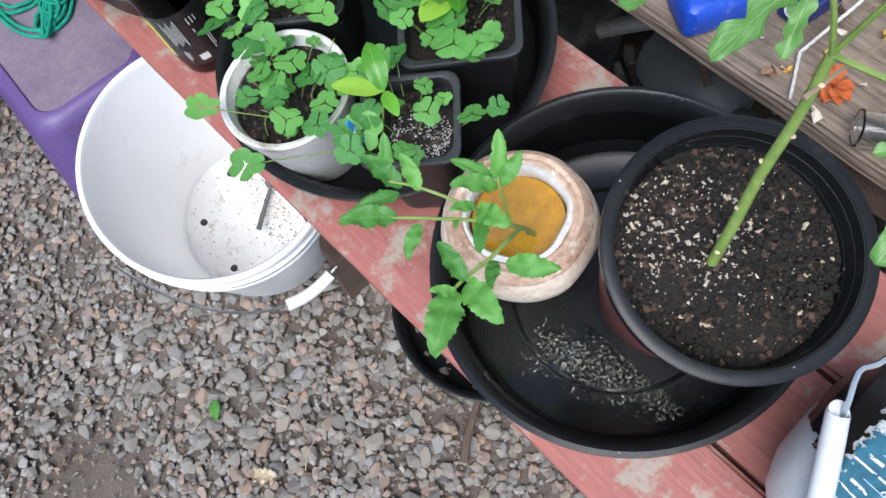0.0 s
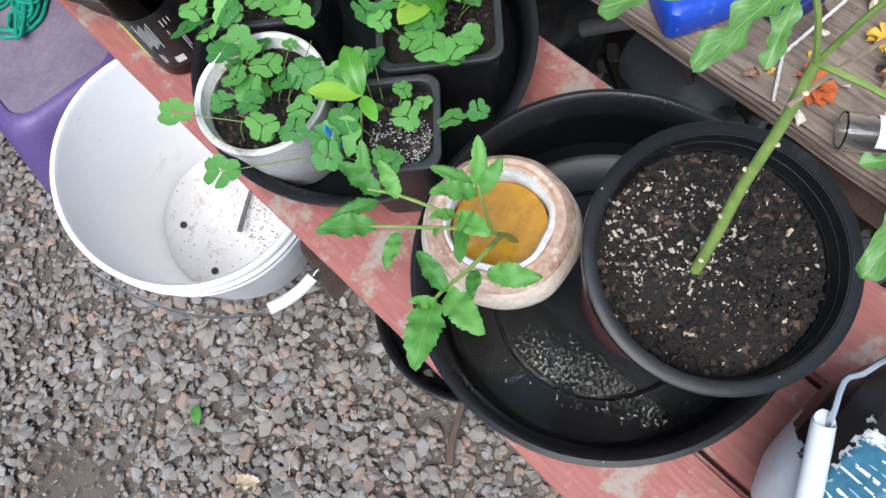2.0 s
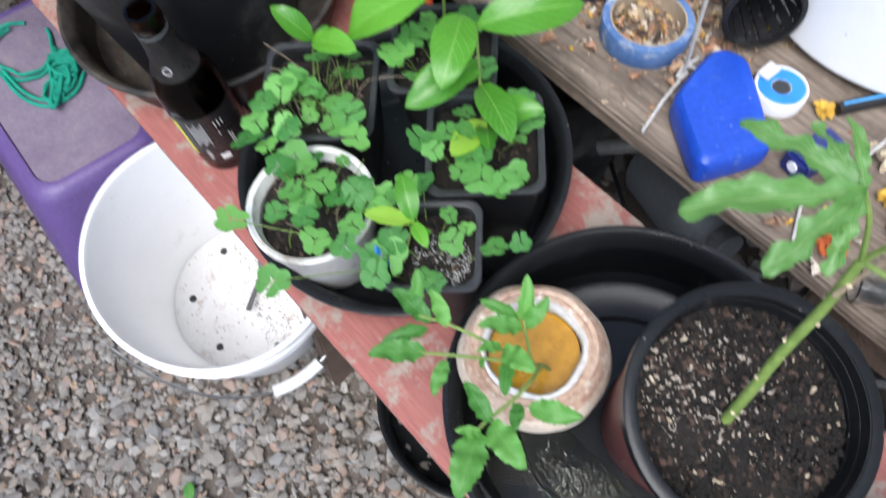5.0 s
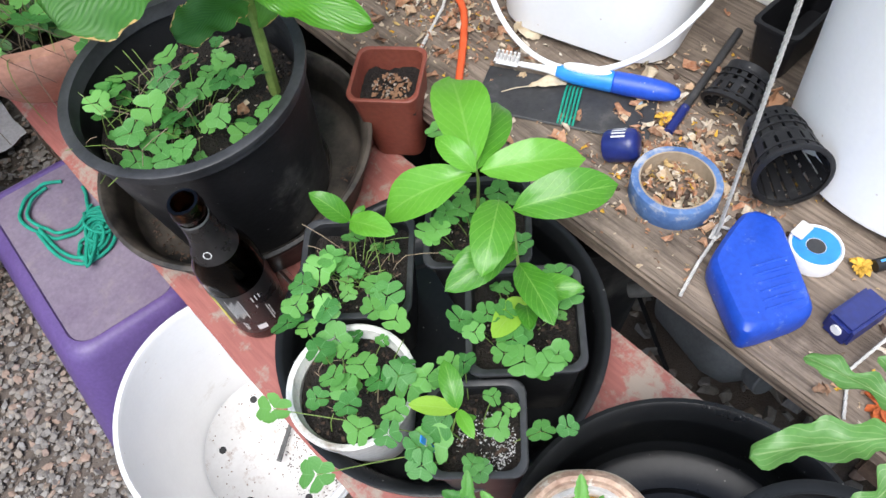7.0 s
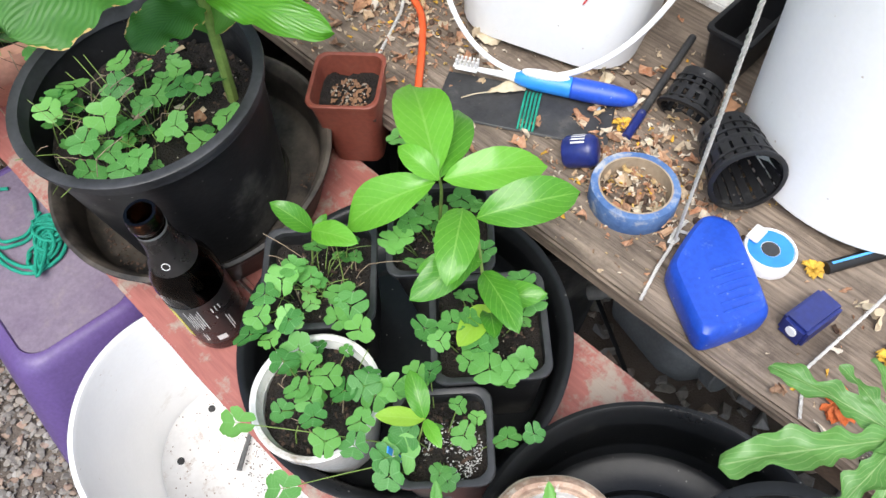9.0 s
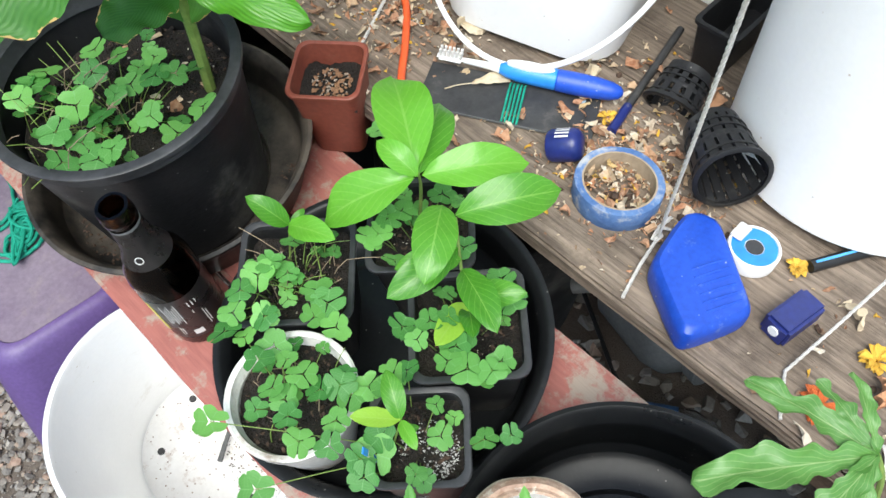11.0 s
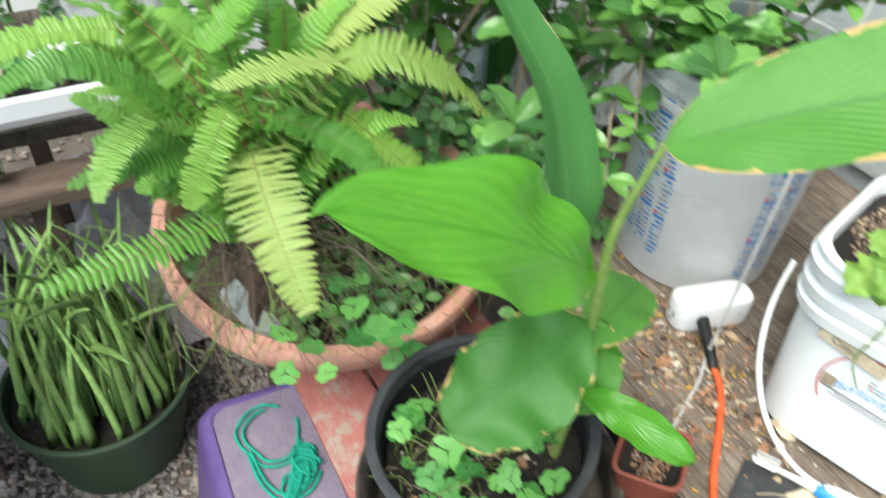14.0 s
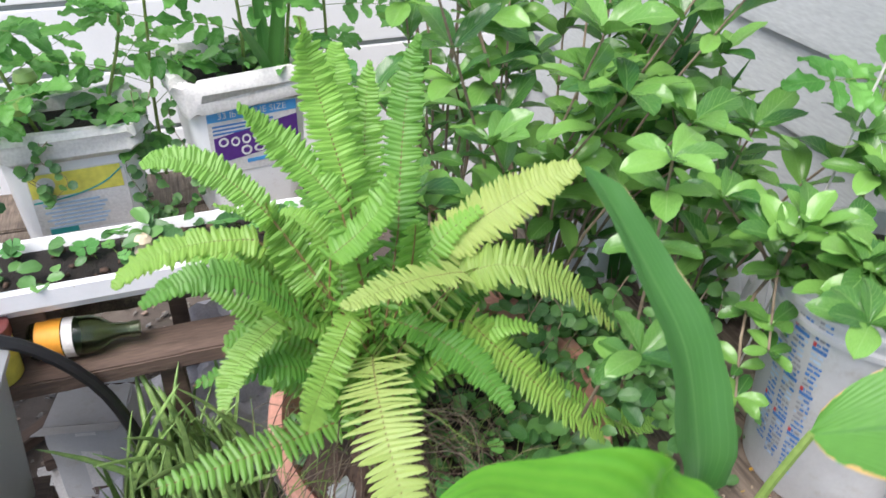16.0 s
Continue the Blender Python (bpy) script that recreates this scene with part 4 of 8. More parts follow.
TREFOILS = [mesh_of("trefoil", heart_trefoil(k), CLOVER) for k in range(5)]
STALK = mesh_of("stalk", tube([(0, 0, 0), (0.5, 0, 0.06), (1, 0, 0)], 0.02, 5, 0.7, 2), STEMG)
for me in (STALK,):
    me.materials[0] = STEMG


def stalk(parent, a, b, thick=0.0007, name="stalk"):
    m = aim(a, b)
    ln = (Vector(b) - Vector(a)).length
    return placed(name, STALK, parent, m @ Matrix.Diagonal((1, thick / 0.02 / ln, thick / 0.02 / ln, 1)))


def clover(at, spots, soil_z, label, size=(0.0098, 0.0155), extra=0, spread=0.04, seed=1, shift=(0, 0, 0)):
    """A clump of clover: each leaf on its own thread-like stalk."""
    rng = random.Random(seed)
    t = thing("clover", (at[0], at[1], soil_z), label, "clover", "clover clumps")
    allspots = list(spots)
    for _ in range(extra):
        a, q = rng.uniform(0, 6.28), math.sqrt(rng.random()) * spread
        allspots.append((at[0] + q * math.cos(a), at[1] + q * math.sin(a), soil_z + rng.uniform(0.012, 0.03)))
    for k, (x, y, z) in enumerate(allspots):
        small = k >= len(allspots) - extra
        s = rng.uniform(*size) * (rng.uniform(0.45, 0.8) if small else rng.uniform(0.88, 1.12))
        top = Vector((x - at[0], y - at[1], z - soil_z + rng.uniform(-0.008, 0.008)))
        d = Vector((top.x, top.y, 0))
        root = d * 0.35
        if d.length > spread * 0.95:
            root = d.normalized() * spread * 0.8
        tilt = Euler((0.12 + rng.uniform(-0.28, 0.28), -0.1 + rng.uniform(-0.28, 0.28), rng.uniform(0, 6.28))).to_matrix().to_4x4()
        placed("leaf", TREFOILS[rng.randrange(5)], t, Matrix.Translation(top) @ tilt @ Matrix.Diagonal((s, s, s, 1)))
        stalk(t, (root.x, root.y, -0.004), top - Vector((0, 0, 0.0004)), 0.0006)
    t.location = t.location + Vector(shift)
    return t


clover((0.043, 0.337), CLOVER_WHITE, BENCH + 0.012 + 0.093, "green clover overflowing a small white pot", extra=5, spread=0.044, seed=1, shift=(0.004, 0.003, -0.0135))
clover((0.118, 0.421), CLOVER_BACK, BENCH + 0.010 + 0.098, "green clover and weeds in a square pot", extra=12, spread=0.038, seed=2)
clover((0.183, 0.276), CLOVER_CITRUS, BENCH + 0.010 + 0.104, "green clover round a citrus sapling", extra=8, spread=0.038, seed=3)
clover((0.226, 0.381), CLOVER_REAR, BENCH + 0.010 + 0.10, "green clover in a square pot", extra=8, spread=0.036, seed=4, shift=(-0.002, -0.006, 0.008))
clover((0.084, 0.244), CLOVER_FRONT, BENCH + 0.010 + 0.095, "trailing clover hanging over a square pot", extra=4, spread=0.036, seed=5, shift=(0.006, -0.003, -0.0075))
clover((0.108, 0.66), CLOVER_NURSERY, BENCH + 0.007 + 0.137, "dense clover in the black nursery pot", (0.0125, 0.0185), 26, 0.085, 6)
clover((0.104, 1.012), CLOVER_TERRA, BENCH + 0.172, "clover trailing over a terracotta rim", (0.0125, 0.0185), 30, 0.17, 7)


def grass_bits(at, soil_z, r, count, seed, h=(0.02, 0.05), name="dry_weeds", label="thin dry weed stems among the soil"):
    rng = random.Random(seed)
    t = thing(name, (at[0], at[1], soil_z), label, "weeds")
    for _ in range(count):
        a, q = rng.uniform(0, 6.28), math.sqrt(rng.random()) * r
        x, y = q * math.cos(a), q * math.sin(a)
        l = rng.uniform(*h)
        d = rng.uniform(0, 6.28)
        o = rng.uniform(0.3, 1.1) * l
        part("stem", tube([(x, y, -0.003), (x + 0.3 * o * math.cos(d), y + 0.3 * o * math.sin(d), l * 0.6), (x + o * math.cos(d), y + o * math.sin(d), l * rng.uniform(0.5, 1))], 0.0006, 4, 0.6, 2), TWIG if rng.random() < 0.55 else STEMG, t)
    return t


grass_bits((0.118, 0.421), BENCH + 0.102, 0.036, 26, 3)
grass_bits((0.0473, 0.3402), 0.5715, 0.04, 16, 4, (0.015, 0.035))
grass_bits((0.06, 0.66), BENCH + 0.144, 0.06, 34, 5, (0.02, 0.06))
mat = grass_bits((0.098, 1.053), 0.643, 0.2, 320, 6, (0.03, 0.12), "matted_weeds", "mat of thin dry stems over the planter")
mat.matrix_world = mat.matrix_world @ pose(0, 0, 0, 11, 0, 0)


rng = random.Random(91)
WEED = leaf_material("creeping_weed_leaf", (0.035, 0.12, 0.03), (0.15, 0.33, 0.085), (0.14, 0.28, 0.1), 5, 0.6, 0.4, through=0.2)
CREEP = [mesh_of("leaf", leaf_bm(1, 0.62, 0.6, 0.9, 0.12, 0.06, 0.15, 6, 4, 0, 0, k), WEED) for k in range(3)]
creeper = thing("creeping_weed", (0.098, 1.053, 0.645), "low creeping weed covering the planter soil", "weeds", rx=11)
for k in range(420):
    a, q = rng.uniform(0, 6.28), math.sqrt(rng.uniform(0.04, 1.0)) * 0.2
    p = Vector((q * math.cos(a), q * math.sin(a), rng.uniform(-0.002, 0.03)))
    d = rng.uniform(0, 6.28)
    placed("leaf", CREEP[k % 3], creeper, aim(p, p + Vector((math.cos(d), math.sin(d), rng.uniform(-0.3, 0.5))).normalized() * rng.uniform(0.012, 0.026), (rng.uniform(-0.3, 0.3), -0.3, 1)))
for k in range(260):
    p = Vector((rng.uniform(0.06, 0.3), rng.uniform(-0.16, 0.14), 0))
    p.z = rng.uniform(0.0, 0.1) * (1.2 - 2.5 * abs(p.x - 0.17))
    d = rng.uniform(0, 6.28)
    placed("leaf", CREEP[k % 3], creeper, aim(p, p + Vector((math.cos(d), math.sin(d), rng.uniform(-0.4, 0.4))).normalized() * rng.uniform(0.018, 0.036), (rng.uniform(-0.3, 0.3), -0.4, 1)))
for k in range(150):
    a, q = rng.uniform(3.0, 5.9), math.sqrt(rng.uniform(0.2, 1.0)) * 0.19
    p = Vector((q * math.cos(a), q * math.sin(a), rng.uniform(0.004, 0.04)))
    d = rng.uniform(0, 6.28)
    placed("leaf", CREEP[k % 3], creeper, aim(p, p + Vector((math.cos(d), math.sin(d), rng.uniform(-0.3, 0.5))).normalized() * rng.uniform(0.014, 0.028), (rng.uniform(-0.3, 0.3), -0.3, 1)))
ivy = thing("ground_ivy", (0.38, 1.07, TABLE + 0.001), "dense small-leaved creeper behind the planter", "creeper")
for k in range(420):
    p = Vector((rng.gauss(0, 0.07), rng.gauss(0, 0.09), 0))
    p.z = rng.uniform(0.0, 0.15) * math.exp(-(p.x / 0.12) ** 2 - (p.y / 0.16) ** 2)
    d = rng.uniform(0, 6.28)
    placed("leaf", CREEP[k % 3], ivy, aim(p, p + Vector((math.cos(d), math.sin(d), rng.uniform(-0.4, 0.4))).normalized() * rng.uniform(0.016, 0.034), (rng.uniform(-0.4, 0.2), -0.5, 1)))
for k in range(16):
    x, y = rng.gauss(0, 0.06), rng.gauss(0, 0.08)
    part("stem", tube([(x, y, 0), (x + rng.uniform(-0.05, 0.05), y + rng.uniform(-0.05, 0.05), 0.07), (x + rng.uniform(-0.09, 0.09), y + rng.uniform(-0.09, 0.09), 0.12)], 0.0009, 5, 0.6), TWIG, ivy)
for k in range(14):
    a = 3.3 + 0.16 * k + rng.uniform(-0.06, 0.06)
    l = rng.uniform(0.05, 0.13)
    pts = [(0.19 * math.cos(a), 0.19 * math.sin(a), 0.0), (0.225 * math.cos(a), 0.225 * math.sin(a), 0.036), (0.24 * math.cos(a), 0.24 * math.sin(a), 0.01), (0.238 * math.cos(a + 0.03), 0.238 * math.sin(a + 0.03), 0.01 - l)]
    part("hanging_stem", tube(pts, 0.0007, 4, 0.6, 3), TWIG if k % 3 else STEMG, creeper)

# citrus saplings
def leaf_set(name, mat, count, width, arch, fold, wave, fat=0.55, point=0.9, teeth=0.0, n=12, m=6):
    return [mesh_of(name, leaf_bm(1, width * (0.92 + 0.16 * (k % 3) / 2), fat, point, fold, arch + 0.03 * ((k * 37) % 5 - 2) / 2, wave, n, m, teeth, 0.12 * ((k * 53) % 5 - 2) / 2, k * 1.7), mat) for k in range(count)]


LEAF_CITRUS = leaf_set("leaf", CITRUS, 4, 0.45, 0.13, 0.12, 0.12, 0.75, 1.35)
LEAF_YOUNG = leaf_set("leaf", CITRUSY, 2, 0.44, 0.05, 0.12, 0.1, 0.75, 1.3)


def sapling(at, soil_z, stem, leaves, label, meshes=LEAF_CITRUS, thick=0.0018, name="citrus_sapling", cat="sapling"):
    t = thing(name, (at[0], at[1], soil_z), label, cat)
    o = Vector((at[0], at[1], soil_z))
    part("stem", tube([Vector(p) - o for p in stem], thick, 7, 0.6), STEMG, t)
    rng = random.Random(int(at[0] * 1000) + len(leaves))
    for k, lf in enumerate(leaves):
        b, tip = Vector(lf[0]) - o, Vector(lf[1]) - o
        up = lf[2] if len(lf) > 2 else (-0.3, -0.35, 1)
        kind = lf[3] if len(lf) > 3 else meshes
        placed("leaf", kind[k % 2] if isinstance(kind, list) else kind, t, aim(b, tip, up))
    return t


sapling((0.226, 0.381), BENCH + 0.108,
        [(0.226, 0.381, 0.585), (0.224, 0.375, 0.64), (0.216, 0.366, 0.68), (0.21, 0.362, 0.702)],
        [((0.208, 0.36, 0.702), (0.202, 0.400, 0.716), (-0.35, -0.3, 1), LEAF_CITRUS[2]), ((0.206, 0.362, 0.7), (0.148, 0.41, 0.65), (-0.4, -0.1, 0.9)), ((0.212, 0.36, 0.7), (0.279, 0.309, 0.702)),
         ((0.211, 0.365, 0.702), (0.268, 0.455, 0.70), (-0.3, -0.4, 0.8)), ((0.212, 0.364, 0.698), (0.284, 0.413, 0.688), (-0.3, -0.4, 0.8))],
        "glossy citrus sapling with large bright leaves")
sapling((0.183, 0.276), BENCH + 0.112,
        [(0.183, 0.276, 0.58), (0.19, 0.288, 0.62), (0.199, 0.305, 0.66), (0.207, 0.318, 0.69)],
        [((0.204, 0.33, 0.698), (0.148, 0.292, 0.69), (-0.35, -0.35, 1), LEAF_CITRUS[2]), ((0.207, 0.319, 0.692), (0.278, 0.275, 0.7)), ((0.2, 0.308, 0.668), (0.134, 0.319, 0.655)), ((0.198, 0.302, 0.66), (0.154, 0.332, 0.66)),
         ((0.195, 0.298, 0.652), (0.170, 0.238, 0.66)), ((0.19, 0.288, 0.63), (0.217, 0.249, 0.65)), ((0.188, 0.285, 0.625), (0.138, 0.270, 0.64), (-0.3, -0.3, 1), LEAF_YOUNG), ((0.187, 0.282, 0.62), (0.163, 0.254, 0.64))],
        "citrus sapling with broad dark and bright leaves")
sapling((0.084, 0.244), BENCH + 0.103,
        [(0.07, 0.25, 0.58), (0.075, 0.248, 0.61), (0.08, 0.247, 0.635)],
        [((0.08, 0.247, 0.635), (0.053, 0.27, 0.648), (0, 0, 1), LEAF_YOUNG), ((0.08, 0.247, 0.634), (0.095, 0.278, 0.65)), ((0.08, 0.247, 0.634), (0.072, 0.222, 0.638)), ((0.078, 0.247, 0.62), (0.09, 0.238, 0.62))],
        "tiny citrus seedling with a yellow-green leaf", thick=0.0011)
sapling((0.118, 0.421), BENCH + 0.108,
        [(0.125, 0.44, 0.585), (0.128, 0.438, 0.615), (0.13, 0.435, 0.64)],
        [((0.13, 0.435, 0.64), (0.14, 0.385, 0.66)), ((0.13, 0.435, 0.64), (0.112, 0.462, 0.67)), ((0.13, 0.435, 0.63), (0.15, 0.44, 0.64))],
        "tiny citrus seedling among weeds", thick=0.001)

# broad-leaved ginger-like plant
LEAF_DARK = [mesh_of("leaf", leaf_bm(1, 0.6, 0.6, 0.8, 0.12, 0.07, 0.22, 40, 12, 0, 0.15, 2.2, 0.28), CANNA), mesh_of("leaf", leaf_bm(1, 0.45, 0.6, 0.8, 0.1, 0.05, 0.1, 24, 12, 0, -0.1, 5.1), CANNA)]
LEAF_BRIGHT = [mesh_of("leaf", leaf_bm(1, 0.31, 0.7, 1.1, 0.1, 0.1, 0.28, 36, 12, 0, 0.3, 1.1, 0.12), CANNAL), mesh_of("leaf", leaf_bm(1, 0.46, 0.55, 0.75, 0.1, 0.06, 0.1, 26, 12, 0, -0.2, 4.4), CANNAL)]


def strap_leaf(line, widths, side, n=40, m=10, cup=0.16, seed=1.0):
    """A long bending leaf: its width runs along side, its margin is wavy and nibbled."""
    bm = bmesh.new()
    uvl = bm.loops.layers.uv.new("leaf")
    line = [Vector(p) for p in line]
    side = Vector(side).normalized()
    rows, uvs = [], {}
    for i in range(n + 1):
        u = i / n
        x = u * (len(line) - 1)
        k = min(int(x), len(line) - 2)
        f = x - k
        p0, p1, p2, p3 = line[max(k - 1, 0)], line[k], line[k + 1], line[min(k + 2, len(line) - 1)]
        c = 0.5 * (2 * p1 + (p2 - p0) * f + (2 * p0 - 5 * p1 + 4 * p2 - p3) * f * f + (3 * p1 - p0 - 3 * p2 + p3) * f ** 3)
        s_ = f * f * (3 - 2 * f)
        w = widths[k] * (1 - s_) + widths[k + 1] * s_
        along = (p2 - p1).normalized()
        up = side.cross(along).normalized()
        row = []
        for j in range(m + 1):
            v = j / m * 2 - 1
            h = w / 2 * (1 + 0.1 * noise.noise((u * 9 + seed, 2.0 if v > 0 else -3.0, seed)) + 0.06 * noise.noise((u * 31, 5.0 if v > 0 else -5.0, seed)))
            vert = bm.verts.new(c + side * v * h + up * (cup * w * (abs(v) ** 1.5) + 0.1 * w * abs(v) * noise.noise((u * 6, v * 2, seed))))
            uvs[vert] = (u, (v + 1) / 2)
            row.append(vert)
        rows.append(row)
    for a, b in zip(rows, rows[1:]):
        for j in range(m):
            fc = bm.faces.new((a[j], b[j], b[j + 1], a[j + 1]))
            for lp in fc.loops:
                lp[uvl].uv = uvs[lp.vert]
    return bm


ginger = sapling((0.108, 0.66), BENCH + 0.144,
                 [(0.182, 0.622, 0.61), (0.178, 0.612, 0.70), (0.168, 0.598, 0.80), (0.155, 0.588, 0.9), (0.15, 0.585, 0.97)],
                 [((0.152, 0.6, 0.928), (-0.072, 0.565, 1.09), (-0.1, -0.72, 0.68), LEAF_BRIGHT[0]), ((0.16, 0.592, 0.872), (0.018, 0.575, 0.83), (-0.3, -0.63, 0.73), LEAF_DARK[0]),
                  ((0.174, 0.602, 0.765), (0.222, 0.494, 0.762), (-0.3, -0.3, 1), LEAF_BRIGHT), ((0.165, 0.6, 0.835), (0.285, 0.665, 0.80), (-0.5, -0.5, 0.7), LEAF_DARK),
                  ((0.174, 0.605, 0.755), (0.10, 0.60, 0.755), (-0.2, -0.4, 1), LEAF_DARK), 
                  ((0.166, 0.575, 1.056), (0.315, 0.46, 1.135), (-0.35, -0.35, 0.85), LEAF_DARK[1]), ((0.176, 0.606, 0.72), (0.188, 0.625, 0.84), (-0.6, -0.6, 0.2), LEAF_DARK)],
                 "broad-leaved plant with ribbed brown-edged leaves", LEAF_DARK, 0.006, "broad_leaf_plant", "plant")
part("petiole", tube([Vector(p) - Vector((0.108, 0.66, BENCH + 0.144)) for p in ((0.152, 0.587, 0.93), (0.152, 0.583, 0.99), (0.167, 0.574, 1.058))], 0.004, 8, 0.7), STEMG, ginger)
GO = Vector((0.108, 0.66, BENCH + 0.144))
part("petiole", tube([Vector(p) - GO for p in ((0.172, 0.605, 0.78), (0.17, 0.625, 0.84), (0.17, 0.66, 0.91))], 0.004, 8, 0.7), STEMG, ginger)
part("leaf", strap_leaf([Vector(p) - GO for p in ((0.17, 0.66, 0.905), (0.166, 0.652, 0.935), (0.163, 0.66, 0.972), (0.164, 0.695, 1.03), (0.150, 0.74, 1.078), (0.136, 0.785, 1.118), (0.125, 0.802, 1.134))],
                        (0.006, 0.052, 0.066, 0.058, 0.046, 0.036, 0.006), (0.93, 0.1, -0.32)), STRAP, ginger, "upright narrow leaf with a brown nibbled edge")


# lobed plant in the large pot
def lobe_bm(seed):
    return leaf_bm(1, 0.19, 0.55, 0.55, 0.12, 0.05, 0.5, 36, 6, 0.0, 0.3, seed, 1.0)


LOBES = [mesh_of("lobe", lobe_bm(k * 2.3 + 0.4), PAPAYA) for k in range(3)]
papaya = thing("lobed_plant", (0.104, -0.004, 0.63), "young plant with thick green stem and lobed leaves", "plant")
PO = Vector((0.104, -0.004, 0.63))
STEMLINE = [(0.123, -0.001, 0.648), (0.133, 0.001, 0.69), (0.142, 0.004, 0.73), (0.154, 0.005, 0.77), (0.164, 0.008, 0.806)]
part("stem", tube([Vector(p) - PO for p in STEMLINE], 0.0036, 10, 0.75), STEMG, papaya, "thick green knobbly stem")
for k in range(9):
    a, b = Vector(STEMLINE[k % 4]), Vector(STEMLINE[k % 4 + 1])
    p = a.lerp(b, (k * 0.37) % 1) - PO
    part("leaf_scar", lathe([(0, -0.0012), (0.0016, 0), (0, 0.0012)], 8), PALELEAF, papaya, m=Matrix.Translation(p + Vector((0.003 * math.cos(k * 2.4), 0.003 * math.sin(k * 2.4), 0.002))))
for k, (hub, tips) in enumerate((((0.155, 0.026, 0.855), ((0.093, 0.074, 0.85), (0.143, 0.084, 0.858), (0.164, 0.062, 0.86), (0.177, 0.053, 0.862), (0.096, 0.031, 0.848), (0.12, 0.014, 0.84))),
                                 ((0.172, -0.008, 0.865), ((0.15, 0.006, 0.862), (0.148, -0.022, 0.858), (0.165, -0.055, 0.862), (0.205, -0.05, 0.868), (0.215, -0.005, 0.868))),
                                 ((0.165, -0.06, 0.805), ((0.139, -0.032, 0.8), (0.104, -0.062, 0.79), (0.13, -0.1, 0.8), (0.18, -0.11, 0.805), (0.215, -0.07, 0.81))))):
    part("petiole", tube([Vector((0.164, 0.008, 0.806)) - PO, (Vector((0.164, 0.008, 0.806)) + Vector(hub)) / 2 - PO + Vector((0, 0, 0.006)), Vector(hub) - PO], 0.0016, 7, 0.8), STEMG, papaya)
    leaf = new("leaf")
    leaf.empty_display_size = 0.01
    leaf.parent = papaya
    leaf.matrix_local = Matrix.Translation(Vector(hub) - PO)
    for j, tip in enumerate(tips):
        placed("lobe", LOBES[(j + k) % 3], leaf, aim((0, 0, 0), Vector(tip) - Vector(hub), (-0.2, -0.2, 1)))
part("side_shoot", tube([Vector(p) - PO for p in ((0.15, 0.006, 0.79), (0.18, 0.0, 0.797), (0.215, -0.01, 0.8))], 0.0014, 6, 0.8), TWIG, papaya, "bare pinkish leaf stalk")

# tomato cutting leaning over the bowl
LEAF_TOM = leaf_set("leaflet", TOMATO, 4, 0.5, 0.06, 0.1, 0.35, 0.6, 1.2, 0.14, 14, 6)


def compound(parent, base, tip, up=(0, 0, 1), pairs=2, size=0.03, seed=1, offset=Vector((0, 0, 0))):
    """A leaf stalk with paired leaflets and one at its end."""
    rng = random.Random(seed)
    b, e = Vector(base) - offset, Vector(tip) - offset
    d = (e - b)
    side = Vector(up).cross(d).normalized()
    part("leaf_stalk", tube([b, b.lerp(e, 0.5) + Vector((0, 0, 0.004)), e], 0.0008, 5, 0.7, 2), STEMG, parent)
    placed("leaflet", LEAF_TOM[rng.randrange(4)], parent, aim(e, e + d.normalized() * size * 1.2 + Vector((0, 0, -size * 0.15)), up))
    for k in range(pairs):
        p = b.lerp(e, 0.35 + 0.5 * k / max(1, pairs - 1) if pairs > 1 else 0.55)
        for s in (-1, 1):
            q = p + (side * s + d.normalized() * 0.5).normalized() * size * rng.uniform(0.65, 1.0) + Vector((0, 0, -size * rng.uniform(0, 0.3)))
            placed("leaflet", LEAF_TOM[rng.randrange(4)], parent, aim(p, q, up))


cutting = thing("tomato_cutting", (0.088, 0.113, 0.59), "tomato cutting rooting in the bowl of amber water", "plant")
CO = Vector((0.088, 0.113, 0.59))
for line, r in ((((0.09, 0.108, 0.585), (0.078, 0.108, 0.615), (0.06, 0.115, 0.64), (0.047, 0.124, 0.65), (0.023, 0.149, 0.653), (0.012, 0.16, 0.654)), 0.0017),
                (((0.066, 0.112, 0.635), (0.054, 0.13, 0.649), (0.04, 0.162, 0.653), (0.026, 0.182, 0.657)), 0.0015),
                (((0.088, 0.112, 0.585), (0.076, 0.107, 0.62), (0.056, 0.1, 0.643), (0.036, 0.097, 0.65), (0.017, 0.098, 0.652), (0.0, 0.097, 0.653)), 0.0018),
                (((0.07, 0.112, 0.63), (0.073, 0.122, 0.65), (0.077, 0.13, 0.66)), 0.0013)):
    part("stem", tube([Vector(p) - CO for p in line], r, 7, 0.6), STEMG, cutting)
LEAF_WIDE = [mesh_of("leaf", leaf_bm(1, w, 0.6, 1.3, 0.2, 0.08, 0.35, 20, 6, 0.15, 0.25, k * 2.1, 0.35), TOMATO) for k, w in enumerate((0.5, 0.4, 0.32))]
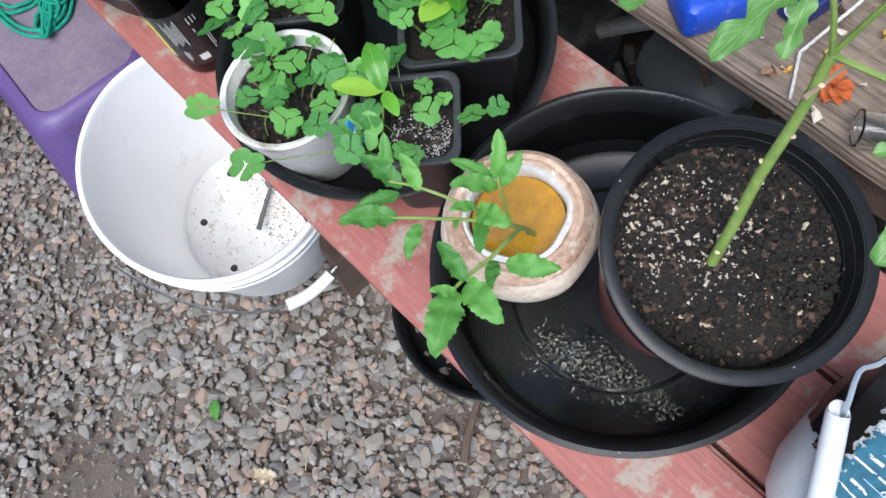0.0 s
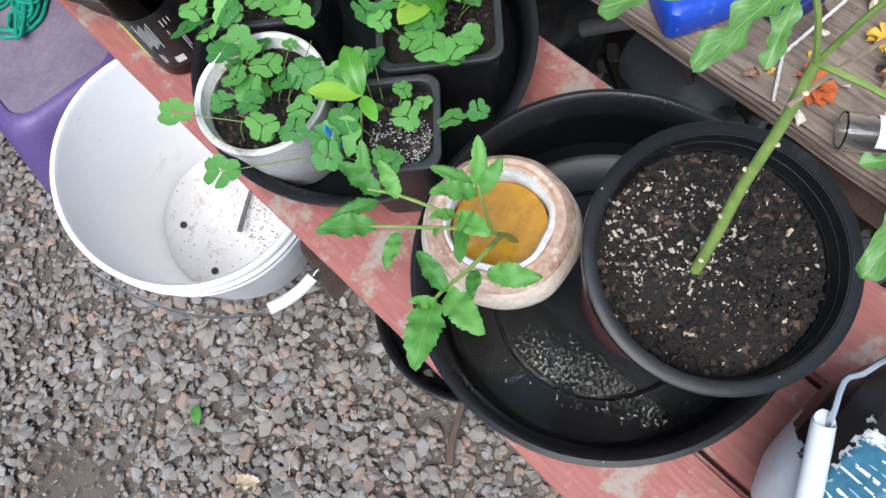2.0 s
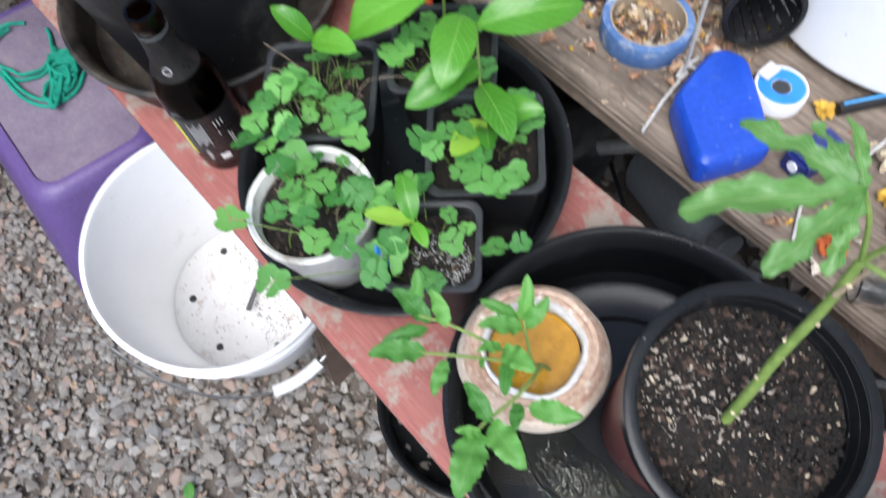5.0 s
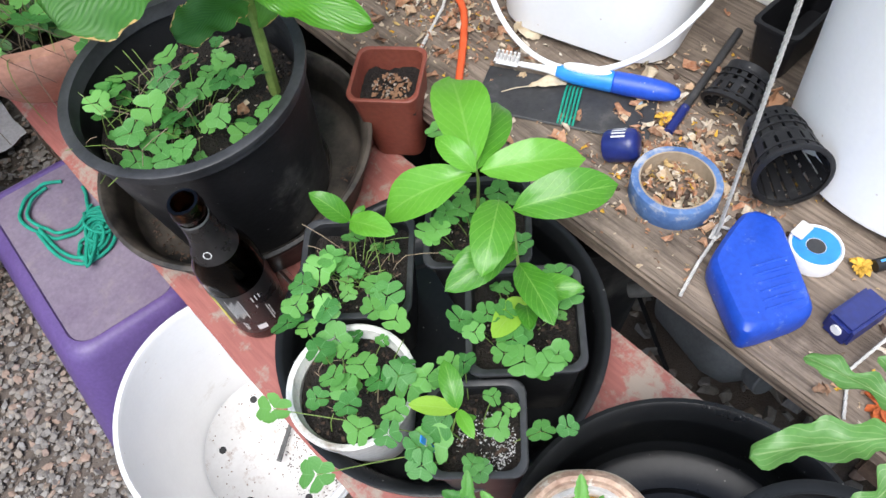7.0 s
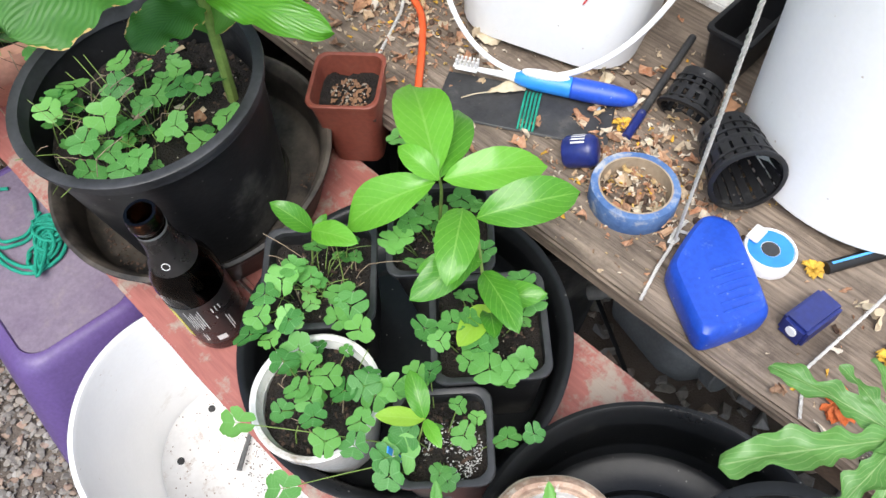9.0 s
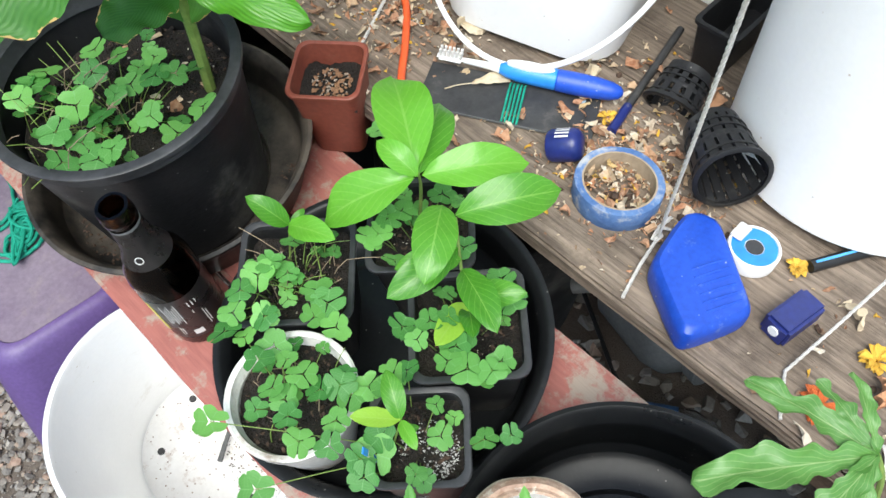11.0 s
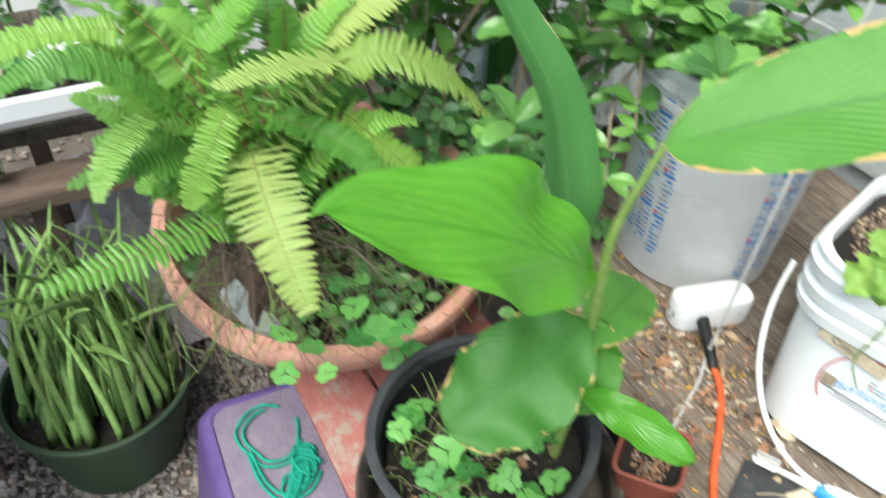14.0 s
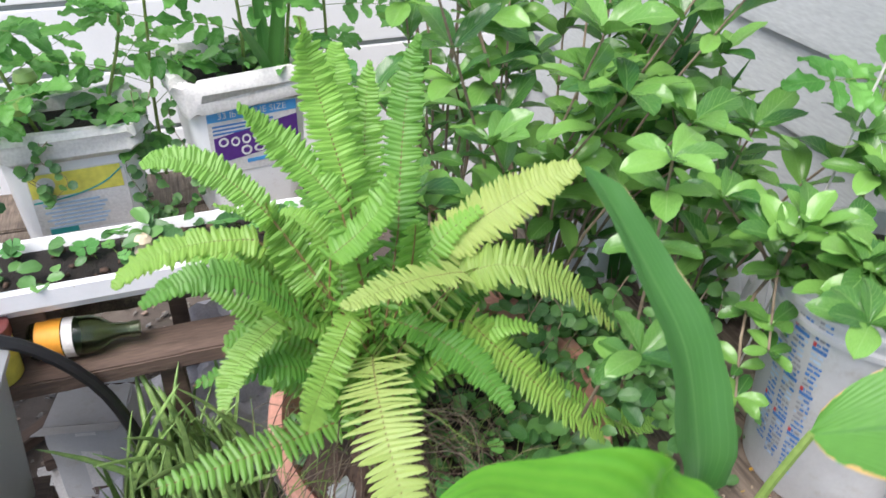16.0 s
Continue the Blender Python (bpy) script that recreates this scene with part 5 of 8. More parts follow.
for k, (bx, by, tx, ty, w, dz) in enumerate(((0.004, 0.096, -0.032, 0.074, 0, 0), (0.015, 0.095, 0.010, 0.060, 0, 0.002), (0.015, 0.096, 0.019, 0.124, 1, 0.004), (0.04, 0.087, 0.057, 0.058, 1, 0.006),
                                             (0.037, 0.093, 0.02, 0.08, 1, 0.003), (0.055, 0.125, 0.056, 0.099, 0, 0.008), (0.055, 0.128, 0.039, 0.134, 1, 0.006), (0.075, 0.128, 0.052, 0.147, 1, 0.005),
                                             (0.078, 0.131, 0.095, 0.147, 2, 0.02), (0.076, 0.127, 0.097, 0.128, 1, 0.012), (0.077, 0.134, 0.063, 0.158, 2, 0.008), (0.032, 0.172, 0.026, 0.203, 1, 0.006),
                                             (0.038, 0.162, 0.044, 0.185, 1, 0.008), (0.028, 0.17, -0.002, 0.182, 2, -0.003), (0.016, 0.158, -0.014, 0.18, 1, 0.002))):
    placed("leaf", LEAF_WIDE[w], cutting, aim(Vector((bx, by, 0.652)) - CO, Vector((tx, ty, 0.657 + dz)) - CO, (-0.15, -0.2, 1)))
for k, (bx, by, tx, ty, w, dz) in enumerate(((0.022, 0.145, -0.0, 0.133, 1, -0.006), (0.053, 0.119, 0.031, 0.1, 2, 0.004), (0.031, 0.186, 0.045, 0.2, 2, 0.016), (0.04, 0.13, 0.034, 0.124, 1, 0.0), (0.006, 0.094, -0.006, 0.105, 1, 0.004))):
    placed("leaf", LEAF_WIDE[w], cutting, aim(Vector((bx, by, 0.652)) - CO, Vector((tx, ty, 0.657 + dz)) - CO, (-0.15, -0.2, 1)))


# fern
def frond(parent, base, mid, tip, width, mat, seed, root=None):
    """An arching midrib through three points with blunt, closely set leaflets on either side."""
    rng = random.Random(seed)
    a, c = Vector(base), Vector(tip)
    b = 2 * Vector(mid) - (a + c) / 2
    pts = [(1 - u) ** 2 * a + 2 * u * (1 - u) * b + u * u * c for u in [i / 40 for i in range(41)]]
    if root is not None:
        r = Vector(root)
        lead = 2 * a - b if (a - b).length < (a - r).length else a
        pts = [(1 - u) ** 2 * r + 2 * u * (1 - u) * (r.lerp(lead, 0.5) + Vector((0, 0, 0.02))) + u * u * a for u in [i / 16 for i in range(16)]] + pts
    last = len(pts) - 1
    ln = sum((p - q).length for p, q in zip(pts, pts[1:]))
    rib = tube(pts[::2], 0.0014, 5, 0.4, 0)
    bm = bmesh.new()
    uvl = bm.loops.layers.uv.new("leaf")
    step = 0.0072
    n = int(ln * 0.9 / step)
    roll = rng.uniform(-0.28, 0.28) - 0.5 * (c - a).normalized().x
    shape = ((0.0, 0.5), (0.3, 0.46), (0.65, 0.4), (0.9, 0.24))
    for k in range(n):
        u = 0.08 + 0.92 * k / n
        i = min(last - 1, int(u * last))
        p = pts[i].lerp(pts[i + 1], u * last - i)
        d = (pts[i + 1] - pts[i]).normalized()
        s = d.cross(Vector((0, 0, 1)))
        s = s.normalized() if s.length > 1e-3 else Vector((1, 0, 0))
        up = s.cross(d)
        s, up = s * math.cos(roll) + up * math.sin(roll), up * math.cos(roll) - s * math.sin(roll)
        w = width * 0.5 * min(1, 0.5 + u * 1.8) * min(1, (1.03 - u) * 2.6) ** 0.6 * rng.uniform(0.9, 1.08)
        for side in (-1, 1):
            g = (s * side + d * rng.uniform(0.1, 0.28) + up * rng.uniform(-0.12, 0.3)).normalized()
            curl = up * rng.uniform(-0.22, 0.05)
            vs = []
            for q, h in shape:
                o = p + g * w * q + curl * w * q * q
                vs.append((bm.verts.new(o - d * h * step), bm.verts.new(o + up * 0.0012), bm.verts.new(o + d * h * step * 0.95)))
            e = bm.verts.new(p + g * w + curl * w + d * step * 0.12)
            for m1, m2, (u0, _), (u1, _) in zip(vs, vs[1:], shape, shape[1:]):
                for x in (0, 1):
                    f = bm.faces.new((m1[x], m2[x], m2[x + 1], m1[x + 1]))
                    for lp, uvv in zip(f.loops, ((u0, 0.5 * x + 0.1), (u1, 0.5 * x + 0.1), (u1, 0.5 * x + 0.5), (u0, 0.5 * x + 0.5))):
                        lp[uvl].uv = uvv
            for x in (0, 1):
                f = bm.faces.new((vs[-1][x], e, vs[-1][x + 1]))
                for lp, uvv in zip(f.loops, ((0.9, 0.3), (1, 0.5), (0.9, 0.7))):
                    lp[uvl].uv = uvv
    f = part("frond", bm, mat, parent, "yellowing frond" if mat is FERNY else "", smooth=True)
    part("midrib", rib, RIBBROWN, f)
    return f


CROWN = Vector((-0.01, 0.985, 0.70))
fern = thing("fern", tuple(CROWN), "large sword fern with green and yellowing fronds", "fern")
for k, (base, mid, tip, width, tone) in enumerate(FRONDS_LEFT + FRONDS_RIGHT + FRONDS_TALL):
    rng = random.Random(k)
    root = Vector((rng.uniform(-0.03, 0.03), rng.uniform(-0.03, 0.03), rng.uniform(0.02, 0.07)))
    frond(fern, Vector(base) - CROWN, Vector(mid) - CROWN, Vector(tip) - CROWN, width, (FERN, FERNY, FERNM)[tone], k, root)
rng = random.Random(77)
for k in range(58):
    a = rng.uniform(-0.4, 3.6)
    l = rng.uniform(0.12, 0.3)
    up = rng.uniform(0.35, 1.0)
    b0 = Vector((rng.uniform(-0.04, 0.04), rng.uniform(-0.04, 0.04), rng.uniform(0.0, 0.08)))
    t0 = Vector((l * (1.1 - 0.6 * up) * math.cos(a), l * (1.1 - 0.6 * up) * math.sin(a) + 0.03, 0.02 + l * up))
    frond(fern, b0, (b0 + t0) / 2 + Vector((rng.uniform(-0.03, 0.03), rng.uniform(-0.03, 0.03), rng.uniform(0.03, 0.07))), t0, rng.uniform(0.034, 0.048), FERNM if k % 6 == 0 else FERN, 200 + k)
part("root_crown", lathe([(0.0, -0.06), (0.075, -0.055), (0.065, -0.02), (0.05, 0.03), (0.03, 0.07), (0, 0.08)], 28, 0.5, 9), BARK, fern, "dark matted root crown")

DRYSTALK = surface("dry_stalk", (0.06, 0.048, 0.034), (0.24, 0.19, 0.13), 40, (0.7, 0.9), 0.2)
for m, count, seed in ((BARK, 70, 5), (DRYSTALK, 75, 6), (STEMG, 45, 7)):
    rng = random.Random(seed)
    for g in range(3):
        tangle = bmesh.new()
        for k in range(count // 3):
            a = rng.uniform(-2.9, 0.7)
            l = rng.uniform(0.07, 0.17)
            b0 = Vector((rng.uniform(-0.05, 0.05), rng.uniform(-0.05, 0.05), rng.uniform(-0.03, 0.06)))
            d = Vector((math.cos(a), math.sin(a), 0))
            bend = Vector((-d.y, d.x, 0)) * rng.uniform(-0.06, 0.06)
            line = [b0, b0 + d * l * 0.4 + bend * 0.5 + Vector((0, 0, rng.uniform(-0.01, 0.05))), b0 + d * l * 0.75 + bend + Vector((0, 0, rng.uniform(-0.05, 0.03))), b0 + d * l + bend * 0.3 + Vector((0, 0, -rng.uniform(0.03, 0.09)))]
            twig = tube(line, rng.uniform(0.0005, 0.0011), 4, 0.5, 3)
            piece = bpy.data.meshes.new("stalk")
            twig.to_mesh(piece)
            twig.free()
            tangle.from_mesh(piece)
            bpy.data.meshes.remove(piece)
        part("dry_thatch", tangle, m, fern, "tangle of dry thread-like stalks")

# aloe
aloe = thing("aloe", (-0.26, 1.33, 0.16), "spiky aloe clump with narrow green leaves", "aloe")


def spike_bm(seed):
    return loft([[(w * math.cos(a), w * 0.5 * math.sin(a) * (1.2 if math.sin(a) < 0 else 0.3) + 0.3 * u * u, u * (1 - 0.06 * u)) for a in [6.2832 * j / 8 for j in range(8)]] for u, w in
                 [(0, 0.032), (0.15, 0.032), (0.4, 0.03), (0.65, 0.025), (0.85, 0.017), (0.95, 0.01), (1.0, 0.002)]])


SPIKES = [mesh_of("leaf", spike_bm(k), ALOE) for k in range(1)]
rng = random.Random(12)
for k in range(140):
    a, q = rng.uniform(0, 6.28), math.sqrt(rng.random()) * 0.135
    lean = rng.uniform(-0.22, 0.2)
    s = rng.uniform(0.2, 0.42)
    e = Euler((lean, 0, a - 1.5708 + rng.uniform(-0.4, 0.4)))
    placed("leaf", SPIKES[0], aloe, Matrix.Translation((q * math.cos(a), q * math.sin(a), 0)) @ e.to_matrix().to_4x4() @ pose(0, 0, 0, 0, 0, 180) @ Matrix.Diagonal((s * rng.uniform(0.6, 1.0), s * rng.uniform(-0.4, 2.3), s, 1)))

# leafy shrubs behind the planter
LEAF_SHRUB = [mesh_of("leaf", leaf_bm(1, 0.42 + 0.03 * k, 0.78 + 0.05 * k, 1.15, 0.16, 0.03 + 0.03 * k, 0.13, 11, 6, 0, 0.2 * (k - 1.5), k * 1.7), SHRUB) for k in range(4)]


def shrub(base, height, spread, stems, label, seed, size=(0.048, 0.082), name="leafy_shrub", bend=(0, 0)):
    rng = random.Random(seed)
    t = thing(name, base, label, "shrub")
    for k in range(stems):
        a = rng.uniform(0, 6.28)
        q = math.sqrt(rng.random()) * spread
        top = Vector((q * math.cos(a) + bend[0], q * math.sin(a) + bend[1], height * rng.uniform(0.45, 1.0)))
        mid = top * 0.5 + Vector((rng.uniform(-0.03, 0.03), rng.uniform(-0.03, 0.03), 0.04))
        part("branch", tube([(0.02 * math.cos(a), 0.02 * math.sin(a), 0), mid, top], 0.0028, 6, 0.5), TWIG, t)
        for level, cnt in ((1.0, 6), (0.86, 3), (0.7, 2), (0.4, 2), (0.1, 2)):
            p = mid.lerp(top, (level - 0.5) * 2) if level > 0.5 else mid * (level * 2)
            ph = rng.uniform(0, 6.28)
            for j in range(cnt):
                b = ph + j * 6.2832 / cnt + rng.uniform(-0.3, 0.3)
                l = rng.uniform(*size)
                up = rng.uniform(-0.15, 0.9)
                placed("leaf", LEAF_SHRUB[rng.randrange(4)], t, aim(p, p + Vector((math.cos(b), math.sin(b), up)).normalized() * l, (rng.uniform(-0.3, 0.3), rng.uniform(-0.4, 0.1), 1)))
    return t


shrub((0.30, 1.22, 0.60), 0.6, 0.26, 32, "dense glossy shrub with oval leaves", 21, bend=(0.02, 0.02))
shrub((0.56, 1.18, 0.60), 0.42, 0.22, 13, "glossy shrub with oval leaves by the wall", 22, bend=(0.0, -0.03))
shrub((0.6, 0.88, 0.87), 0.12, 0.16, 5, "leafy shrub growing from a white pail", 23, (0.042, 0.068), bend=(-0.05, -0.02))
shrub((0.5, 0.93, 0.86), 0.12, 0.15, 6, "leafy branches hanging over a pail rim", 26, (0.042, 0.068), bend=(-0.05, -0.06))
shrub((0.25, 1.5, 0.6), 0.75, 0.24, 14, "tall leafy shrub at the back", 24)

# single leafy shoots reaching out over the pail towards the path
def shoot(points, size, label, seed, cnt=7):
    rng = random.Random(seed)
    t = thing("leafy_shoot", points[0], label, "shrub", "leafy shoots")
    line = [Vector(p) - Vector(points[0]) for p in points]
    part("branch", tube(line, 0.0024, 7, 0.6), TWIG, t, "thin reddish brown branch")
    for q, c, up0 in ((line[-1], cnt, 0.1), (line[-1].lerp(line[-2], 0.35), 3, 0.0), (line[-2], 3, -0.1)):
        ph = rng.uniform(0, 6.28)
        for j in range(c):
            b = ph + 6.2832 * j / c + rng.uniform(-0.25, 0.25)
            d = Vector((math.cos(b), math.sin(b), up0 + rng.uniform(-0.2, 0.5))).normalized() * rng.uniform(*size)
            placed("leaf", LEAF_SHRUB[rng.randrange(4)], t, aim(q, q + d, (rng.uniform(-0.3, 0.1), -0.4, 1)))
    return t


shoot([(0.56, 0.86, 0.87), (0.45, 0.77, 0.96), (0.352, 0.70, 1.0)], (0.042, 0.058), "glossy shoot with a whorl of pointed leaves", 1, 8)
shoot([(0.5, 0.93, 0.86), (0.45, 0.9, 0.9), (0.417, 0.85, 0.83)], (0.03, 0.045), "drooping shoot hanging before the pail", 2, 6)
shoot([(0.5, 0.95, 0.86), (0.43, 0.93, 0.93), (0.385, 0.94, 0.985)], (0.04, 0.058), "leafy shoot over the pail rim", 3)
shoot([(0.5, 0.95, 0.86), (0.42, 0.9, 0.85), (0.388, 0.85, 0.77)], (0.028, 0.042), "drooping shoot hanging low before the pail", 4, 6)
shoot([(0.34, 1.0, 0.66), (0.3, 0.93, 0.95), (0.279, 0.9, 1.07)], (0.045, 0.06), "pale young shoot with broad leaves", 5, 6)
shoot([(0.24, 0.95, 0.66), (0.22, 0.86, 0.86), (0.2, 0.79, 0.935)], (0.04, 0.052), "single shoot rising through the fern", 6, 4)
shoot([(0.56, 0.86, 0.87), (0.5, 0.9, 0.9), (0.47, 0.9, 0.885)], (0.035, 0.05), "leafy shoot lying on the pail rim", 7)

# ---- writing ----


def words(name, text, size, material, parent, m, label="", bend=0.0):
    """Raised flat lettering; bend: the radius of the pail that it lies round."""
    cu = bpy.data.curves.new(name, "FONT")
    cu.body, cu.size, cu.align_x, cu.align_y = text, size, "CENTER", "CENTER"
    tmp = bpy.data.objects.new("tmp", cu)
    scene.collection.objects.link(tmp)
    bpy.context.view_layer.update()
    me = bpy.data.meshes.new_from_object(tmp.evaluated_get(bpy.context.evaluated_depsgraph_get()))
    bpy.data.objects.remove(tmp)
    if bend:
        for v in me.vertices:
            a = v.co.x / bend
            v.co = Vector((bend * math.sin(a), v.co.y, v.co.z + bend * math.cos(a) - bend))
    me.materials.clear()
    me.materials.append(material)
    ob = new(name, me)
    ob.parent = parent
    ob.matrix_local = m
    return tagged(ob, label) if label else ob


def wrap(a0, a1, z0, z1, r0, r1, off=0.0006, n=16, h=0.0):
    """A patch on the wall of a turned pail from angle a0 to a1 and height z0 to z1; the radius is r0 at height 0 and r1 at h."""
    bm = bmesh.new()
    rows = []
    for i in range(n + 1):
        a = a0 + (a1 - a0) * i / n
        rows.append([bm.verts.new(((r0 + (r1 - r0) * z / h + off) * math.cos(a), (r0 + (r1 - r0) * z / h + off) * math.sin(a), z)) for z in (z0, (z0 + z1) / 2, z1)])
    for a, b in zip(rows, rows[1:]):
        for j in range(2):
            bm.faces.new((a[j], b[j], b[j + 1], a[j + 1]))
    return bm


WHITEINK, REDINK, BLUEINK, BLACKINK = plain("white_ink", (0.75, 0.75, 0.73), 0.5), plain("red_ink", (0.6, 0.06, 0.06), 0.5), plain("blue_ink", (0.06, 0.2, 0.5), 0.5), plain("black_ink", (0.03, 0.03, 0.035), 0.5)
VIOLETINK, YELLOWINK, SKYINK = plain("violet_ink", (0.1, 0.03, 0.22), 0.5), plain("yellow_ink", (0.75, 0.68, 0.12), 0.5), plain("sky_blue_ink", (0.08, 0.35, 0.7), 0.5)
TEALINK, GREYINK, PALEBLUE = plain("teal_ink", (0.02, 0.3, 0.28), 0.5), plain("grey_ink", (0.3, 0.3, 0.31), 0.5), plain("pale_blue_ink", (0.4, 0.55, 0.7), 0.5)
BLACKLABEL = surface("black_bottle_label", (0.012, 0.011, 0.011), (0.022, 0.02, 0.02), 40, (0.22, 0.34), 0.05)

# ---- things on the bench ----
bottle = thing("beer_bottle", (0.0545, 0.521, 0.4715), "empty brown glass bottle with a black label", "bottle", rz=25, lean=LEAN)
RB = 0.0305
part("glass", lathe([(0, 0.004), (0.026, 0), (RB - 0.001, 0.002), (RB, 0.006), (RB, 0.112), (0.0285, 0.124), (0.022, 0.139), (0.0165, 0.153), (0.0142, 0.168), (0.0132, 0.19), (0.0135, 0.193), (0.0148, 0.195), (0.0148, 0.2), (0.0138, 0.203), (0.0142, 0.206),
                     (0.0132, 0.2085), (0.0105, 0.2085), (0.0095, 0.204), (0.0102, 0.17), (0.013, 0.152), (0.019, 0.138), (0.0255, 0.122), (0.0275, 0.11), (0.0275, 0.01), (0.02, 0.007), (0, 0.009)], 40), GLASSBROWN, bottle)
lab = part("label", wrap(0, 6.2832, 0.018, 0.094, RB, RB, 0.0003, 48, 1), BLACKLABEL, bottle, "black paper label")
neck = part("neck_label", lathe([(0.0227, 0.139), (0.0171, 0.153), (0.0148, 0.168), (0.0139, 0.186)], 36), BLACKLABEL, bottle, "black foil neck label")
part("neck_band", lathe([(0.0140, 0.1855), (0.0142, 0.1875), (0.0139, 0.1885)], 36), GREYTUB, bottle)
for k in range(7):
    part("text_bar", wrap(3.3 + 0.07 * k, 3.322 + 0.07 * k, 0.05 + 0.003 * (k % 3), 0.087 - 0.004 * ((k * 2) % 3), RB, RB, 0.0006, 2, 1), WHITEINK, lab)
for a, z0, z1 in ((4.1, 0.074, 0.083), (4.22, 0.074, 0.083), (4.34, 0.075, 0.082), (4.1, 0.062, 0.068), (4.35, 0.03, 0.06), (4.42, 0.034, 0.056), (3.4, 0.026, 0.042), (3.47, 0.028, 0.04)):
    part("text_bar", wrap(a, a + 0.03, z0, z1, RB, RB, 0.0006, 2, 1), WHITEINK, lab)
part("gold_band", wrap(2.3, 3.0, 0.03, 0.088, RB, RB, 0.0006, 8, 1), YELLOWINK, lab)
part("emblem", wrap(3.75, 4.05, 0.024, 0.033, RB, RB, 0.0006, 5, 1), WHITEINK, lab)
a = 3.6
part("emblem", lathe([(0.0032, 0), (0.0038, 0), (0.0038, 0.0003), (0.0032, 0.0003)], 20), WHITEINK, neck, "thin white printed ring", m=pose(0.0184 * math.cos(a), 0.0184 * math.sin(a), 0.151, 0, 68, math.degrees(a)))

tag = thing("plant_tag", (0.06, 0.25, BENCH + 0.1), "striped blue and white plant tag in the pot", "plant tag", rx=-12, ry=-10, rz=40)
for k in range(4):
    part("stripe", box(-0.0025, 0.0025, -0.0006, 0.0006, 0.0 + k * 0.012, 0.0118 + k * 0.012, 0.0003, 1), AZURE if k % 2 else PAPERW, tag)

CANWHITE = surface("scuffed_white_paint_tin", (0.5, 0.52, 0.54), (0.62, 0.63, 0.64), 14, (0.3, 0.45), 0.08, dirt=(0.3, 0.3, 0.3), dirt_at=(0.62, 0.8), dirt_scale=30, grain=0.08)
can = thing("paint_can", (0.13, -0.3, BENCH + 0.082), "white paint can lying down, splashed with black paint", "paint can", rx=-90)
CAN = [(0.0, -0.02), (0.07, -0.02), (0.08, -0.015), (0.082, -0.008), (0.082, 0.13), (0.079, 0.15), (0.070, 0.172), (0.055, 0.187), (0.035, 0.195), (0.0, 0.1975)]
part("body", lathe(CAN, 64), CANWHITE, can)


def can_skin(covers, off, a0, a1, s0, s1, na=46, ns=40):
    """A patch over the can where covers(angle, run) holds; run goes from its rim to the end of its shoulder."""
    prof = CAN[3:]
    bm = bmesh.new()
    grid = {}
    for i in range(na + 1):
        for k in range(ns + 1):
            a, s = a0 + (a1 - a0) * i / na, s0 + (s1 - s0) * k / ns
            q = min(len(prof) - 2, int(s * (len(prof) - 1)))
            f = s * (len(prof) - 1) - q
            r, z = prof[q][0] * (1 - f) + prof[q + 1][0] * f + off, prof[q][1] * (1 - f) + prof[q + 1][1] * f + off * 0.7
            grid[i, k] = (a, s, (r * math.cos(a), r * math.sin(a), z))
    made = {}
    for i in range(na):
        for k in range(ns):
            a, s, _ = grid[i, k]
            if covers(a, s):
                corners = ((i, k), (i + 1, k), (i + 1, k + 1), (i, k + 1))
                for c in corners:
                    if c not in made:
                        made[c] = bm.verts.new(grid[c][2])
                bm.faces.new([made[c] for c in corners])
    return bm


def ragged(a, s, f=9.0):
    return noise.noise(Vector((a * f, s * f * 1.6, 2.0)))


can_label = part("label", can_skin(lambda a, s: s < 0.5 + 0.05 * ragged(a, s, 14) + 0.03 * ragged(a, s, 40), 0.0005, 3.95, 4.85, 0.0, 0.56, 60, 60), LABELTEAL, can, "teal and white label")
part("black_paint", can_skin(lambda a, s: a + 0.22 * ragged(a, s, 5) + 0.1 * ragged(a, s, 24) > (4.12 if s + 0.05 * ragged(a, s, 16) > 0.52 else 4.72), 0.001, 3.8, 6.9, 0.1, 0.96, 200, 110), BLACKPAINT, can, "dried run of black paint")
for k in range(11):
    a0 = 3.97 + 0.075 * k
    part("streak", can_skin(lambda a, s: ragged(a, s, 24) > -0.15, 0.0012, a0, a0 + 0.008 + 0.009 * (k % 3), 0.1 + 0.03 * (k % 4), 0.4 + 0.015 * ((k * 5) % 7), 3, 40), WHITEINK if k % 3 else PALEBLUE, can_label)
ang = 4.25
words("lettering", "LATEX", 0.008, WHITEINK, can_label, Matrix.Translation((0.0832 * math.cos(ang), 0.0832 * math.sin(ang), 0.141)) @ Matrix(((0, -math.sin(ang), math.cos(ang), 0), (0, math.cos(ang), math.sin(ang), 0), (-1, 0, 0, 0), (0, 0, 0, 1))) @ pose(0, 0, 0, 0, 0, 180), "white printed word")
back = can.matrix_world.inverted()
part("bail", tube([back @ Vector(p) for p in ((0.104, -0.108, 0.638), (0.111, -0.107, 0.645), (0.126, -0.098, 0.66), (0.134, -0.102, 0.665), (0.15, -0.107, 0.67), (0.18, -0.125, 0.668), (0.206, -0.16, 0.64), (0.214, -0.2, 0.6), (0.212, -0.22, 0.57))], 0.0018, 7), STEEL, can, "zinc wire bail")
part("grip", tube([back @ Vector(p) for p in ((0.1085, -0.1055, 0.6425), (0.1075, -0.106, 0.641), (0.098, -0.1125, 0.6345), (0.076, -0.127, 0.62), (0.052, -0.143, 0.6))], 0.0064, 14, 1.15), CANWHITE, can, "white plastic grip")

ground_saucer = saucer((0.165, 0.24, 0.0), 0.145, 0.055, "black plastic saucer on the gravel under the bench", lean=0.0)

# ---- pails on the table ----


